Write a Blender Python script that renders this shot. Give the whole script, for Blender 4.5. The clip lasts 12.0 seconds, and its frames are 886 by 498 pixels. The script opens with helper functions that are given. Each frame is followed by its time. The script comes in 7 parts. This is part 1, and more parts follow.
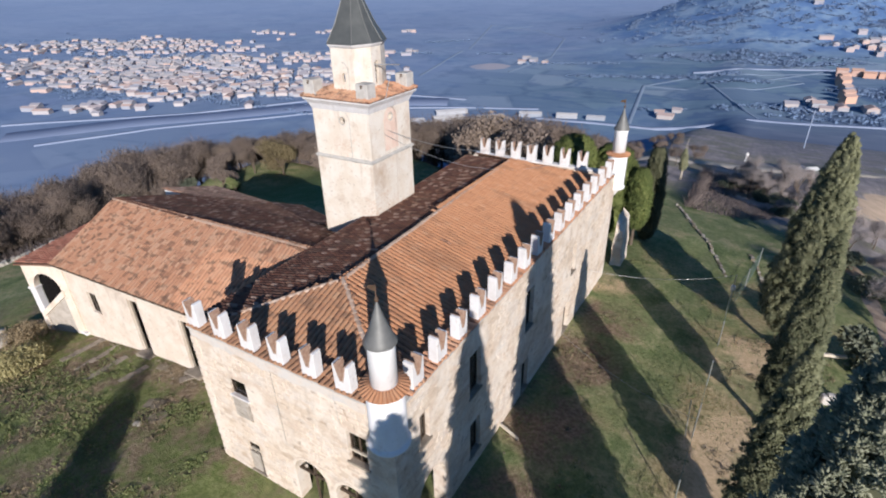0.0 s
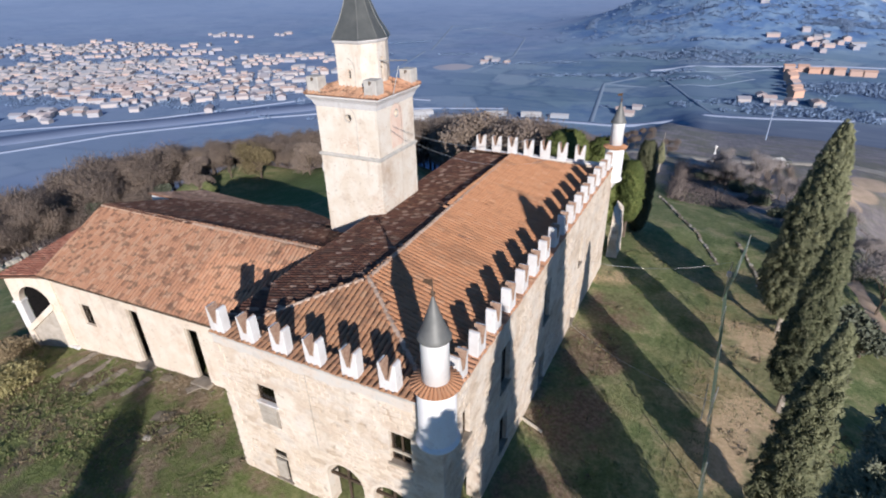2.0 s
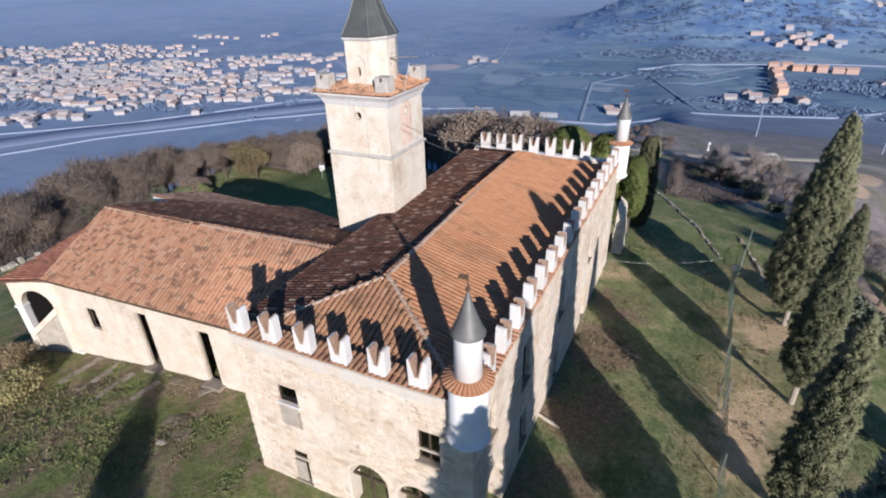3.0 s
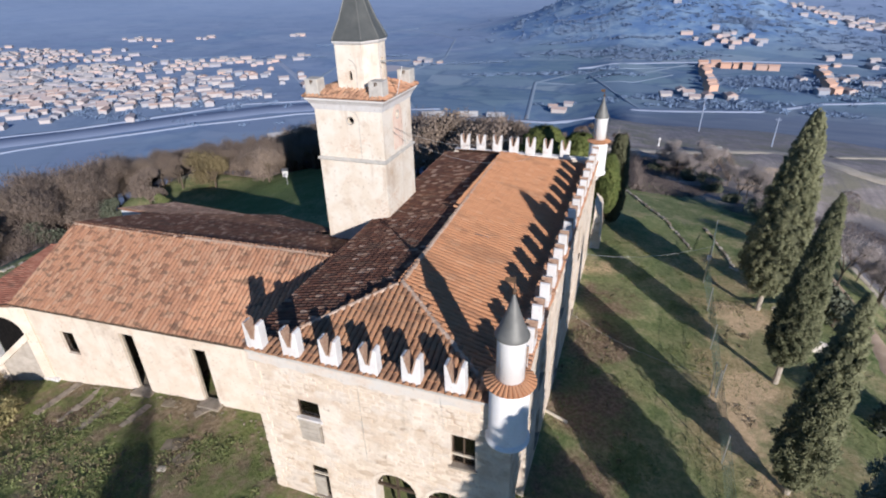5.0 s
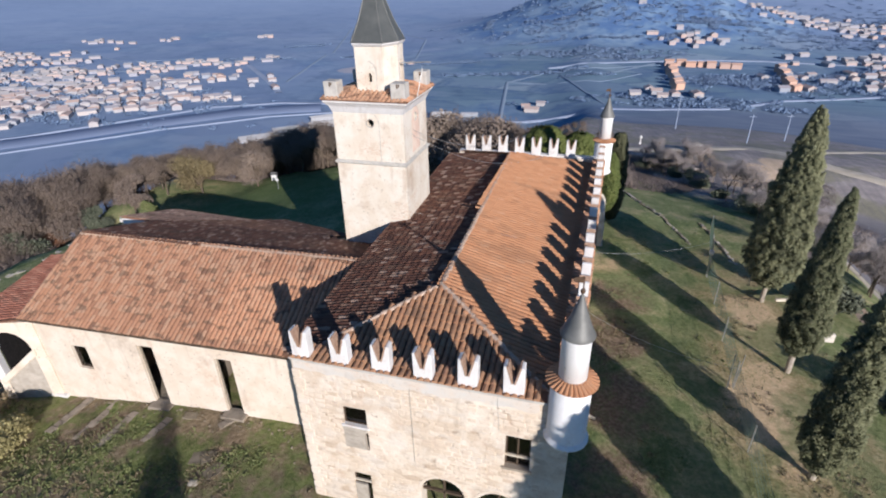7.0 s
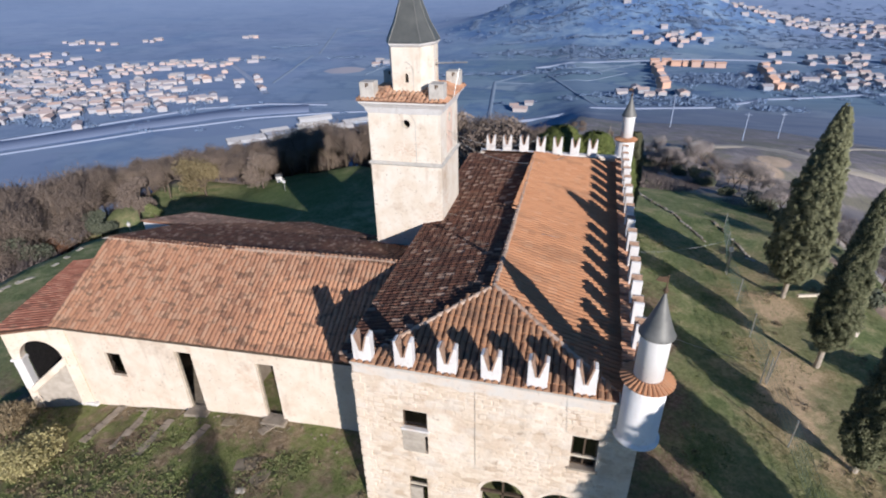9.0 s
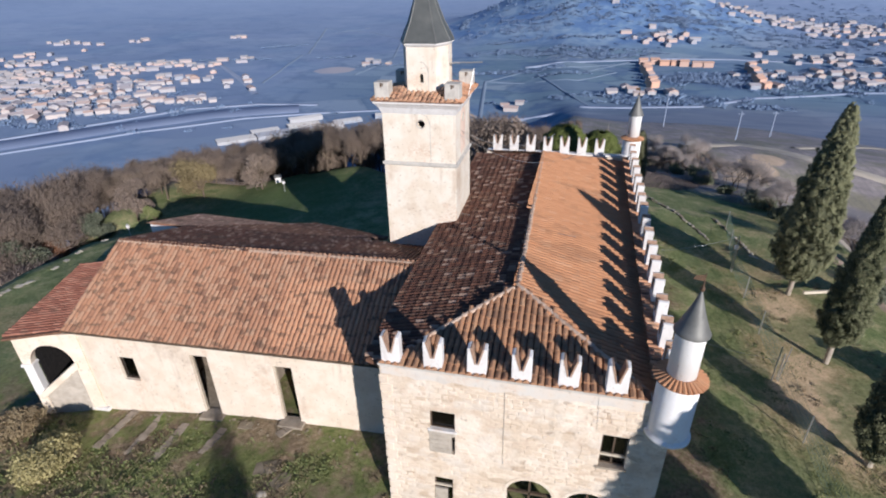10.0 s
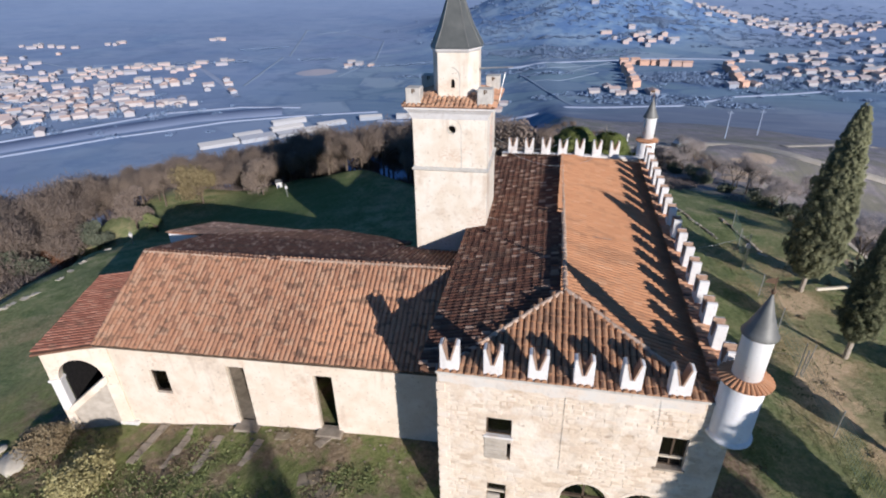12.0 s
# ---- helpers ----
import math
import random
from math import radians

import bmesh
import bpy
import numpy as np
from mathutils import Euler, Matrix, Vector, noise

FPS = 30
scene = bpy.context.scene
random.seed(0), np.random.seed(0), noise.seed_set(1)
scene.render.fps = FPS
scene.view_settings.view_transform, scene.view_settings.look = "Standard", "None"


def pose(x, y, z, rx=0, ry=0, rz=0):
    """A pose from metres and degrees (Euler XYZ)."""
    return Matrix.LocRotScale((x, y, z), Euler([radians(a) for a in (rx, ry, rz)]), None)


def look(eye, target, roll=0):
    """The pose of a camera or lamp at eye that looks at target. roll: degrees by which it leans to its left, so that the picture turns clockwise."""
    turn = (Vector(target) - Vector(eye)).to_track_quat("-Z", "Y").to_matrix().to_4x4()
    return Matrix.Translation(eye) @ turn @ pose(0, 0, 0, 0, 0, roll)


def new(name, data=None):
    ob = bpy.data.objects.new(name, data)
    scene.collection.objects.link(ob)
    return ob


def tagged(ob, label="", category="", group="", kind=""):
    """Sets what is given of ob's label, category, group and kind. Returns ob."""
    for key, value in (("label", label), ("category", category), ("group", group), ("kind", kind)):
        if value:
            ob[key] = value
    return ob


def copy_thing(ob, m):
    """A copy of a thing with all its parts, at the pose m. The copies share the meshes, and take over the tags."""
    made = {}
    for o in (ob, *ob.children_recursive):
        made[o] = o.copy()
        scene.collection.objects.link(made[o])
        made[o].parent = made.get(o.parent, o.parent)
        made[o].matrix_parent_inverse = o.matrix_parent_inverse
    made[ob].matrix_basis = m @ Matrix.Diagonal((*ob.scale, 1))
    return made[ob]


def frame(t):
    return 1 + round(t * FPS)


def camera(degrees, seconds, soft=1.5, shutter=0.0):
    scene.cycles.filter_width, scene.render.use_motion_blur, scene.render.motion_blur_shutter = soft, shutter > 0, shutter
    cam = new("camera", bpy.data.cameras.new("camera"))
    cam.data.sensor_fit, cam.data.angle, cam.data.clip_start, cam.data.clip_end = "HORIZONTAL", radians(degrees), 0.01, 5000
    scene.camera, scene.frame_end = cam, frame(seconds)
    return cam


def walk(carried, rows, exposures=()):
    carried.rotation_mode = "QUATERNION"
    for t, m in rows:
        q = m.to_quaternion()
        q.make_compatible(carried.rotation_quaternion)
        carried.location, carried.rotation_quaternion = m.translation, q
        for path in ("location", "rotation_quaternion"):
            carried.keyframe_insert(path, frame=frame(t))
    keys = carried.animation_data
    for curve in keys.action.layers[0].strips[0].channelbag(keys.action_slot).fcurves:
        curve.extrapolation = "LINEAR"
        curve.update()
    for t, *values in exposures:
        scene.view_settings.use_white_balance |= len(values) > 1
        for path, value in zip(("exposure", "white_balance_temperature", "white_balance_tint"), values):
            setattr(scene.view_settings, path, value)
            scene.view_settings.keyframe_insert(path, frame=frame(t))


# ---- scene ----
cam = camera(80.5, 12.0, soft=2.0)
PATH = [
    (0, (7.737, -9.341, 19.988), (6.836, -7.821, 19.052), -1.4),
    (0.5, (7.213, -9.617, 19.972), (6.324, -8.089, 19.035), -1.3),
    (1, (6.687, -9.862, 19.878), (5.826, -8.319, 18.942), -1.4),
    (1.5, (6.17, -10.165, 19.824), (5.343, -8.601, 18.89), -1.4),
    (2, (5.614, -10.402, 19.739), (4.821, -8.822, 18.803), -1.5),
    (2.5, (5.077, -10.65, 19.61), (4.302, -9.06, 18.676), -1.6),
    (3, (4.513, -10.869, 19.582), (3.755, -9.272, 18.646), -1.7),
    (5, (2.18, -11.712, 19.721), (1.594, -10.045, 18.784), -1.4),
    (5.5, (1.569, -11.893, 19.742), (1.02, -10.214, 18.805), -1.3),
    (6, (0.98, -12.086, 19.778), (0.458, -10.398, 18.841), -1.4),
    (6.5, (0.384, -12.264, 19.809), (-0.119, -10.57, 18.872), -1.4),
    (7, (-0.242, -12.407, 19.805), (-0.734, -10.71, 18.868), -1.3),
    (9, (-2.727, -12.945, 19.849), (-3.174, -11.236, 18.911), -1.3),
    (9.5, (-3.354, -13.093, 19.846), (-3.787, -11.38, 18.909), -1.2),
    (10, (-3.971, -13.202, 19.871), (-4.383, -11.485, 18.932), -1.2),
    (10.5, (-4.59, -13.329, 19.937), (-4.98, -11.607, 18.997), -1.2),
    (11, (-5.189, -13.43, 19.962), (-5.558, -11.703, 19.022), -1.3),
    (11.5, (-5.814, -13.512, 19.986), (-6.167, -11.783, 19.046), -1.3),
    (12, (-6.409, -13.611, 20.109), (-6.762, -11.88, 19.172), -1.3),
]
walk(cam, [(t, look(eye, target, roll)) for t, eye, target, roll in PATH])

# ---------------------------------------------------------------- light
SUN_TO = Vector((-0.629, 0.777, -0.318)).normalized()      # the way the sunlight goes
SUN_EL = math.asin(-SUN_TO.z)
SUN_AZ = math.atan2(-SUN_TO.x, -SUN_TO.y)                   # clockwise from +y

world = bpy.data.worlds.new("world")
scene.world = world
world.use_nodes = True
wn = world.node_tree
sky = wn.nodes.new("ShaderNodeTexSky")
sky.sky_type = "NISHITA"
sky.sun_disc = False
sky.sun_elevation = SUN_EL
sky.sun_rotation = SUN_AZ
sky.air_density = 1.3
sky.dust_density = 0.3
sky.ozone_density = 9.5
wn.links.new(sky.outputs[0], wn.nodes["Background"].inputs[0])
wn.nodes["Background"].inputs[1].default_value = 0.082

sun_data = bpy.data.lights.new("sun", "SUN")
sun_data.energy = 5.0
sun_data.angle = radians(0.53)
sun_data.color = (1.0, 0.93, 0.893)
sun = new("sun", sun_data)
sun.matrix_world = SUN_TO.to_track_quat("-Z", "Y").to_matrix().to_4x4()
scene.view_settings.exposure = 0.24


# ---------------------------------------------------------------- materials
class Mat:
    """Small helper round a node material."""

    def __init__(self, name, rough=0.85, metal=0.0, spec=0.3):
        self.mat = bpy.data.materials.new(name)
        self.mat.use_nodes = True
        self.nt = self.mat.node_tree
        self.bsdf = self.nt.nodes["Principled BSDF"]
        self.bsdf.inputs["Roughness"].default_value = rough
        self.bsdf.inputs["Metallic"].default_value = metal
        self.bsdf.inputs["Specular IOR Level"].default_value = spec
        self.tc = self.nt.nodes.new("ShaderNodeTexCoord")
        self.geo = self.nt.nodes.new("ShaderNodeNewGeometry")
        self.where = self.geo.outputs["Position"]

    def node(self, kind, **props):
        n = self.nt.nodes.new(kind)
        for k, v in props.items():
            if k == "op":
                n.operation = v
        return n

    def put(self, a, b):
        if isinstance(a, (int, float)):
            b.default_value = a
        elif isinstance(a, tuple):
            b.default_value = a if len(a) == 4 or b.type == "VECTOR" else (*a, 1)
        else:
            self.nt.links.new(a, b)

    def stretch(self, s):
        m = self.node("ShaderNodeMapping")
        m.inputs["Scale"].default_value = s
        self.put(self.where, m.inputs["Vector"])
        return m.outputs[0]

    def noise(self, scale, detail=4, rough=0.55, at=None, distort=0.0):
        n = self.node("ShaderNodeTexNoise")
        n.inputs["Scale"].default_value = scale
        n.inputs["Detail"].default_value = detail
        n.inputs["Roughness"].default_value = rough
        n.inputs["Distortion"].default_value = distort
        self.put(at or self.where, n.inputs["Vector"])
        return n.outputs["Fac"]

    def cells(self, scale, at=None, out="Color"):
        n = self.node("ShaderNodeTexVoronoi")
        n.inputs["Scale"].default_value = scale
        self.put(at or self.where, n.inputs["Vector"])
        return n.outputs[out]

    def steps(self, fac, lo, hi):
        n = self.node("ShaderNodeMapRange")
        n.inputs["From Min"].default_value = lo
        n.inputs["From Max"].default_value = hi
        self.put(fac, n.inputs["Value"])
        return n.outputs[0]

    def mix(self, fac, a, b, how="MIX"):
        n = self.node("ShaderNodeMix")
        n.data_type = "RGBA"
        n.blend_type = how
        self.put(fac, n.inputs[0])
        self.put(a, n.inputs[6])
        self.put(b, n.inputs[7])
        return n.outputs[2]

    def ramp(self, fac, stops):
        n = self.node("ShaderNodeValToRGB")
        while len(n.color_ramp.elements) < len(stops):
            n.color_ramp.elements.new(0.5)
        for e, (p, c) in zip(n.color_ramp.elements, stops):
            e.position, e.color = p, (*c, 1)
        self.put(fac, n.inputs[0])
        return n.outputs[0]

    def calc(self, op, a, b=0.0):
        n = self.node("ShaderNodeMath", op=op)
        self.put(a, n.inputs[0])
        self.put(b, n.inputs[1])
        return n.outputs[0]

    def near(self, x, y, r0, r1, z=0.0):
        """1 within r0 of a place on the plan, 0 past r1."""
        m = self.node("ShaderNodeMapping")
        m.inputs["Location"].default_value = (-x, -y, 0)
        m.inputs["Scale"].default_value = (1, 1, 0)
        self.put(self.where, m.inputs["Vector"])
        n = self.node("ShaderNodeVectorMath", op="LENGTH")
        self.put(m.outputs[0], n.inputs[0])
        return self.steps(n.outputs["Value"], r1, r0)

    def random_object(self):
        return self.node("ShaderNodeObjectInfo").outputs["Random"]

    def random_island(self):
        return self.geo.outputs["Random Per Island"]

    def done(self, color, bump=None, depth=0.02, strength=0.6, rough=None):
        self.put(color, self.bsdf.inputs["Base Color"])
        if bump is not None:
            b = self.node("ShaderNodeBump")
            b.inputs["Distance"].default_value = depth
            b.inputs["Strength"].default_value = strength
            self.put(bump, b.inputs["Height"])
            self.put(b.outputs[0], self.bsdf.inputs["Normal"])
        if rough is not None:
            self.put(rough, self.bsdf.inputs["Roughness"])
        return self.mat


def rubble_material():
    m = Mat("rubble_masonry", 0.92)
    at = m.stretch((2.2, 2.2, 4.6))
    tone = m.ramp(m.cells(1.0, at), [(0.2, (0.44, 0.335, 0.245)), (0.45, (0.65, 0.535, 0.42)), (0.6, (0.55, 0.44, 0.335)), (0.8, (0.72, 0.62, 0.505))])
    stone = m.mix(0.65, m.ramp(m.noise(0.9), [(0.3, (0.50, 0.405, 0.31)), (0.5, (0.66, 0.565, 0.46)), (0.7, (0.58, 0.48, 0.385))]), tone)
    plaster = m.ramp(m.noise(2.6), [(0.3, (0.69, 0.60, 0.50)), (0.7, (0.745, 0.67, 0.58))])
    base = m.mix(m.steps(m.noise(0.55, 5, 0.65), 0.45, 0.58), stone, plaster)
    pits = m.steps(m.noise(7.0, 3), 0.62, 0.74)
    base = m.mix(m.calc("MULTIPLY", pits, 0.55), base, (0.30, 0.23, 0.16))
    holes = m.steps(m.noise(2.4, 4, 0.6), 0.60, 0.68)
    base = m.mix(m.calc("MULTIPLY", holes, 0.6), base, (0.27, 0.20, 0.15))
    pink = m.steps(m.noise(1.5, 5, 0.65), 0.55, 0.66)
    base = m.mix(m.calc("MULTIPLY", pink, 0.5), base, (0.55, 0.415, 0.32))
    grout = m.steps(m.noise(0.8, 5, 0.65, m.stretch((0.8, 0.8, 1.6))), 0.52, 0.60)
    base = m.mix(m.calc("MULTIPLY", grout, 0.4), base, (0.64, 0.60, 0.55))
    streak = m.steps(m.noise(1.0, 4, 0.6, m.stretch((1.6, 1.6, 0.25))), 0.56, 0.75)
    base = m.mix(m.calc("MULTIPLY", streak, 0.4), base, (0.42, 0.36, 0.29))
    return m.done(base, m.calc("ADD", m.noise(9.0, 5), m.calc("MULTIPLY", m.cells(1.0, at, "Distance"), -0.8)), 0.03, 0.8)


def stone_material():
    m = Mat("fieldstone", 0.93)
    c = m.ramp(m.random_island(), [(0.0, (0.44, 0.335, 0.245)), (0.25, (0.66, 0.555, 0.44)), (0.5, (0.56, 0.45, 0.35)), (0.75, (0.72, 0.625, 0.52)), (1.0, (0.48, 0.35, 0.26))])
    c2 = m.ramp(m.random_object(), [(0.0, (0.52, 0.415, 0.315)), (0.5, (0.69, 0.595, 0.485)), (1.0, (0.57, 0.46, 0.355))])
    c = m.mix(0.35, c, c2)
    c = m.mix(m.steps(m.noise(0.6, 5, 0.65), 0.48, 0.66), c, (0.71, 0.625, 0.53))
    c = m.mix(m.calc("MULTIPLY", m.steps(m.noise(0.8, 5, 0.65, m.stretch((0.8, 0.8, 1.6))), 0.52, 0.60), 0.45), c, (0.64, 0.60, 0.55))
    c = m.mix(m.calc("MULTIPLY", m.steps(m.noise(1.5, 5, 0.65), 0.55, 0.66), 0.45), c, (0.53, 0.41, 0.32))
    return m.done(m.mix(m.calc("MULTIPLY", m.steps(m.noise(8), 0.55, 0.75), 0.4), c, (0.36, 0.28, 0.2)), m.noise(14, 4), 0.015, 0.7)


def plaster_material(name, light, dark, stain=(0.42, 0.36, 0.29), amount=0.35, scale=1.0):
    m = Mat(name, 0.9)
    c = m.mix(m.steps(m.noise(1.1 * scale, 5, 0.6), 0.4, 0.62), light, dark)
    c = m.mix(m.calc("MULTIPLY", m.steps(m.noise(0.45 * scale, 6, 0.7), 0.55, 0.72), amount), c, stain)
    c = m.mix(m.calc("MULTIPLY", m.steps(m.noise(5 * scale, 4, 0.6), 0.62, 0.75), amount), c, stain)
    bare = m.calc("MULTIPLY", m.steps(m.noise(0.7 * scale, 5, 0.6), 0.56, 0.64), m.steps(m.noise(6.0, 2, 0.5, m.stretch((1.2, 1.2, 3.0))), 0.45, 0.6))
    c = m.mix(m.calc("MULTIPLY", bare, amount * 0.8), c, (0.58, 0.42, 0.31))
    pocks = m.steps(m.noise(8.0, 3, 0.5), 0.66, 0.72)
    c = m.mix(m.calc("MULTIPLY", pocks, amount * 0.8), c, (0.26, 0.20, 0.155))
    streak = m.steps(m.noise(1.2 * scale, 4, 0.6, m.stretch((2.2, 2.2, 0.22))), 0.58, 0.78)
    c = m.mix(m.calc("MULTIPLY", streak, amount * 0.7), c, stain)
    return m.done(c, m.noise(12, 5, 0.6), 0.012, 0.5)


def tile_material(name, stops, dark=0.5, clump=1.3):
    """Fired clay roof tile: one tone a tile, lichen and soot in clumps."""
    m = Mat(name, 0.88)
    c = m.ramp(m.random_island(), stops)
    c2 = m.ramp(m.random_object(), stops)
    c = m.mix(0.4, c, c2)
    dirt = m.steps(m.noise(clump, 3, 0.5, m.stretch((0.7, 1.25, 1.25))), 0.56, 0.63)
    c = m.mix(m.calc("MULTIPLY", dirt, dark), c, (0.115, 0.075, 0.055))
    c = m.mix(m.calc("MULTIPLY", m.steps(m.noise(clump * 2.7, 4), 0.58, 0.72), 0.35), c, (0.36, 0.24, 0.16))
    return m.done(c, m.noise(22, 4), 0.008, 0.5)


def plain(name, color, other, scale=3.0, rough=0.8, metal=0.0, bump=0.01):
    m = Mat(name, rough, metal)
    c = m.mix(m.steps(m.noise(scale, 5), 0.35, 0.68), color, other)
    return m.done(c, m.noise(scale * 5, 4), bump, 0.4)


def ground_material():
    m = Mat("hill_grass", 0.95, spec=0.1)
    big = m.noise(0.09, 6, 0.6)
    mid = m.noise(0.55, 6, 0.65)
    fine = m.noise(5.0, 5, 0.7)
    grass = m.ramp(m.calc("ADD", m.calc("MULTIPLY", mid, 0.6), m.calc("MULTIPLY", fine, 0.4)), [(0.34, (0.084, 0.116, 0.048)), (0.45, (0.168, 0.212, 0.09)), (0.54, (0.295, 0.305, 0.155)), (0.64, (0.46, 0.405, 0.25))])
    straw = m.ramp(fine, [(0.3, (0.215, 0.172, 0.088)), (0.5, (0.37, 0.30, 0.165)), (0.7, (0.53, 0.435, 0.265))])
    c = m.mix(m.steps(m.calc("ADD", big, m.calc("MULTIPLY", mid, 0.5)), 0.72, 0.92), grass, straw)
    dry = m.near(10.8, 9.0, 0.8, 5.0)
    for y in (15.0, 21.0, 27.0):
        dry = m.calc("MAXIMUM", dry, m.near(10.9, y, 0.8, 4.8))
    c = m.mix(m.steps(m.calc("ADD", dry, m.calc("MULTIPLY", mid, 0.9)), 0.62, 0.95), c, straw)
    soil = m.ramp(fine, [(0.3, (0.50, 0.365, 0.215)), (0.7, (0.74, 0.56, 0.365))])
    for x, y, r0, r1 in ((10.5, 18.3, 0.4, 3.4), (10.9, 20.8, 0.5, 3.0), (10.0, 11.5, 0.5, 3.4), (10.3, 8.5, 0.3, 3.0), (10.6, 14.0, 0.2, 2.4), (1.7, 24.0, 0.2, 2.6)):
        c = m.mix(m.steps(m.calc("ADD", m.near(x, y, r0, r1), m.calc("MULTIPLY", mid, 0.9)), 0.78, 1.02), c, soil)
    for x, y, r0, r1 in ((2.2, 4.0, 0.8, 3.2), (2.4, 9.5, 1.0, 3.6), (2.4, 15.0, 1.0, 3.4), (3.0, 20.0, 0.8, 3.0)):
        c = m.mix(m.steps(m.calc("ADD", m.near(x, y, r0, r1), m.calc("MULTIPLY", mid, 0.9)), 0.7, 1.1), c, m.ramp(fine, [(0.3, (0.12, 0.085, 0.055)), (0.5, (0.24, 0.175, 0.12)), (0.7, (0.38, 0.29, 0.21))]))
    for x, y, r0, r1 in ((-15.5, 0.6, 0.4, 3.4), (-22.0, 0.8, 0.5, 4.0), (-27.5, -0.5, 0.5, 3.5), (-14.0, -3.0, 0.2, 2.6)):
        c = m.mix(m.steps(m.calc("ADD", m.near(x, y, r0, r1), m.calc("MULTIPLY", mid, 0.9)), 0.85, 1.2), c, m.ramp(fine, [(0.3, (0.13, 0.10, 0.07)), (0.7, (0.28, 0.22, 0.155))]))
    c = m.mix(m.steps(m.calc("ADD", m.near(-30.2, 1.2, 1.0, 4.2), m.calc("MULTIPLY", mid, 0.8)), 0.7, 1.05), c, m.ramp(fine, [(0.3, (0.22, 0.165, 0.10)), (0.6, (0.42, 0.33, 0.21))]))
    lush = m.steps(m.noise(0.26, 6, 0.65), 0.47, 0.56)
    c = m.mix(m.calc("MULTIPLY", lush, 0.75), c, m.ramp(m.noise(3.0, 5, 0.7), [(0.32, (0.09, 0.12, 0.05)), (0.5, (0.19, 0.225, 0.10)), (0.68, (0.31, 0.315, 0.165))]))
    c = m.mix(m.calc("MULTIPLY", m.near(-20, -3, 12, 18), 0.85), c, m.mix(m.steps(m.noise(0.55, 6, 0.68), 0.43, 0.535), m.ramp(m.noise(4.0, 6, 0.75), [(0.32, (0.13, 0.09, 0.06)), (0.5, (0.28, 0.205, 0.14)), (0.68, (0.44, 0.34, 0.25))]), m.ramp(m.noise(3.2, 6, 0.75), [(0.32, (0.06, 0.085, 0.025)), (0.5, (0.17, 0.21, 0.07)), (0.68, (0.33, 0.35, 0.155))])))
    dump = m.calc("MULTIPLY", m.steps(m.noise(0.8, 6, 0.7), 0.47, 0.58), m.near(-21, -5, 8, 15))
    c = m.mix(m.calc("MULTIPLY", dump, 0.45), c, m.ramp(fine, [(0.3, (0.05, 0.042, 0.03)), (0.7, (0.13, 0.105, 0.075))]))
    c = m.mix(m.calc("MULTIPLY", m.near(-36, 36, 7, 14), 0.7), c, m.ramp(fine, [(0.3, (0.065, 0.115, 0.035)), (0.7, (0.155, 0.215, 0.08))]))
    # scrub and plough tones lifted and greyed to include haze
    scrub = m.ramp(m.noise(0.35, 6, 0.7), [(0.3, (0.225, 0.20, 0.20)), (0.5, (0.345, 0.305, 0.295)), (0.68, (0.47, 0.41, 0.38))])
    far = m.calc("SUBTRACT", 1.0, m.steps(m.calc("ADD", m.near(-20, 12, 42, 54), m.calc("MULTIPLY", m.calc("SUBTRACT", mid, 0.5), 0.8)), 0.35, 0.65))
    rough = m.ramp(fine, [(0.3, (0.17, 0.17, 0.11)), (0.7, (0.31, 0.29, 0.20))])
    scrub = m.mix(m.calc("MULTIPLY", m.steps(m.noise(0.13, 5, 0.65), 0.46, 0.58), 0.75), scrub, rough)
    rows = m.noise(1.0, 2, 0.5, m.stretch((1.5, 0.12, 0.0)))
    scrub = m.mix(m.calc("MULTIPLY", m.steps(rows, 0.5, 0.6), 0.3), scrub, (0.17, 0.16, 0.165))
    c = m.mix(far, c, scrub)
    sand = m.ramp(m.noise(0.6, 5, 0.6), [(0.3, (0.46, 0.35, 0.25)), (0.7, (0.64, 0.49, 0.36))])
    for x, y, r0, r1 in ((18.3, 56.5, 0.6, 2.8), (19.6, 61.5, 1.0, 3.4), (21.5, 66.0, 1.4, 3.8), (23.8, 70.5, 1.6, 4.0), (26.4, 75.5, 1.6, 4.0), (29.4, 80.5, 1.2, 3.6)):
        c = m.mix(m.steps(m.calc("ADD", m.near(x, y, r0, r1), m.calc("MULTIPLY", m.noise(0.25, 4), 0.6)), 0.62, 0.80), c, sand)
    plough = m.ramp(m.noise(0.3, 5, 0.6), [(0.3, (0.15, 0.145, 0.165)), (0.7, (0.25, 0.235, 0.24))])
    for x, y, r0, r1 in ((25.0, 39.0, 2.0, 6.0), (30.0, 49.0, 4.0, 9.0), (36.0, 60.0, 4.0, 9.0)):
        c = m.mix(m.steps(m.calc("ADD", m.near(x, y, r0, r1), m.calc("MULTIPLY", m.noise(0.15, 4), 0.5)), 0.5, 0.9), c, plough)
    # blue-grey haze mixed into the colour further down the slope
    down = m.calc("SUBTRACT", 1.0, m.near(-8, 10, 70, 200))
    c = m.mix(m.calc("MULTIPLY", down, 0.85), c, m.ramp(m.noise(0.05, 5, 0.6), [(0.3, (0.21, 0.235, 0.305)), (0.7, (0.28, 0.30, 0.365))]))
    return m.done(c, m.calc("ADD", fine, m.noise(22, 4)), 0.06, 0.9)


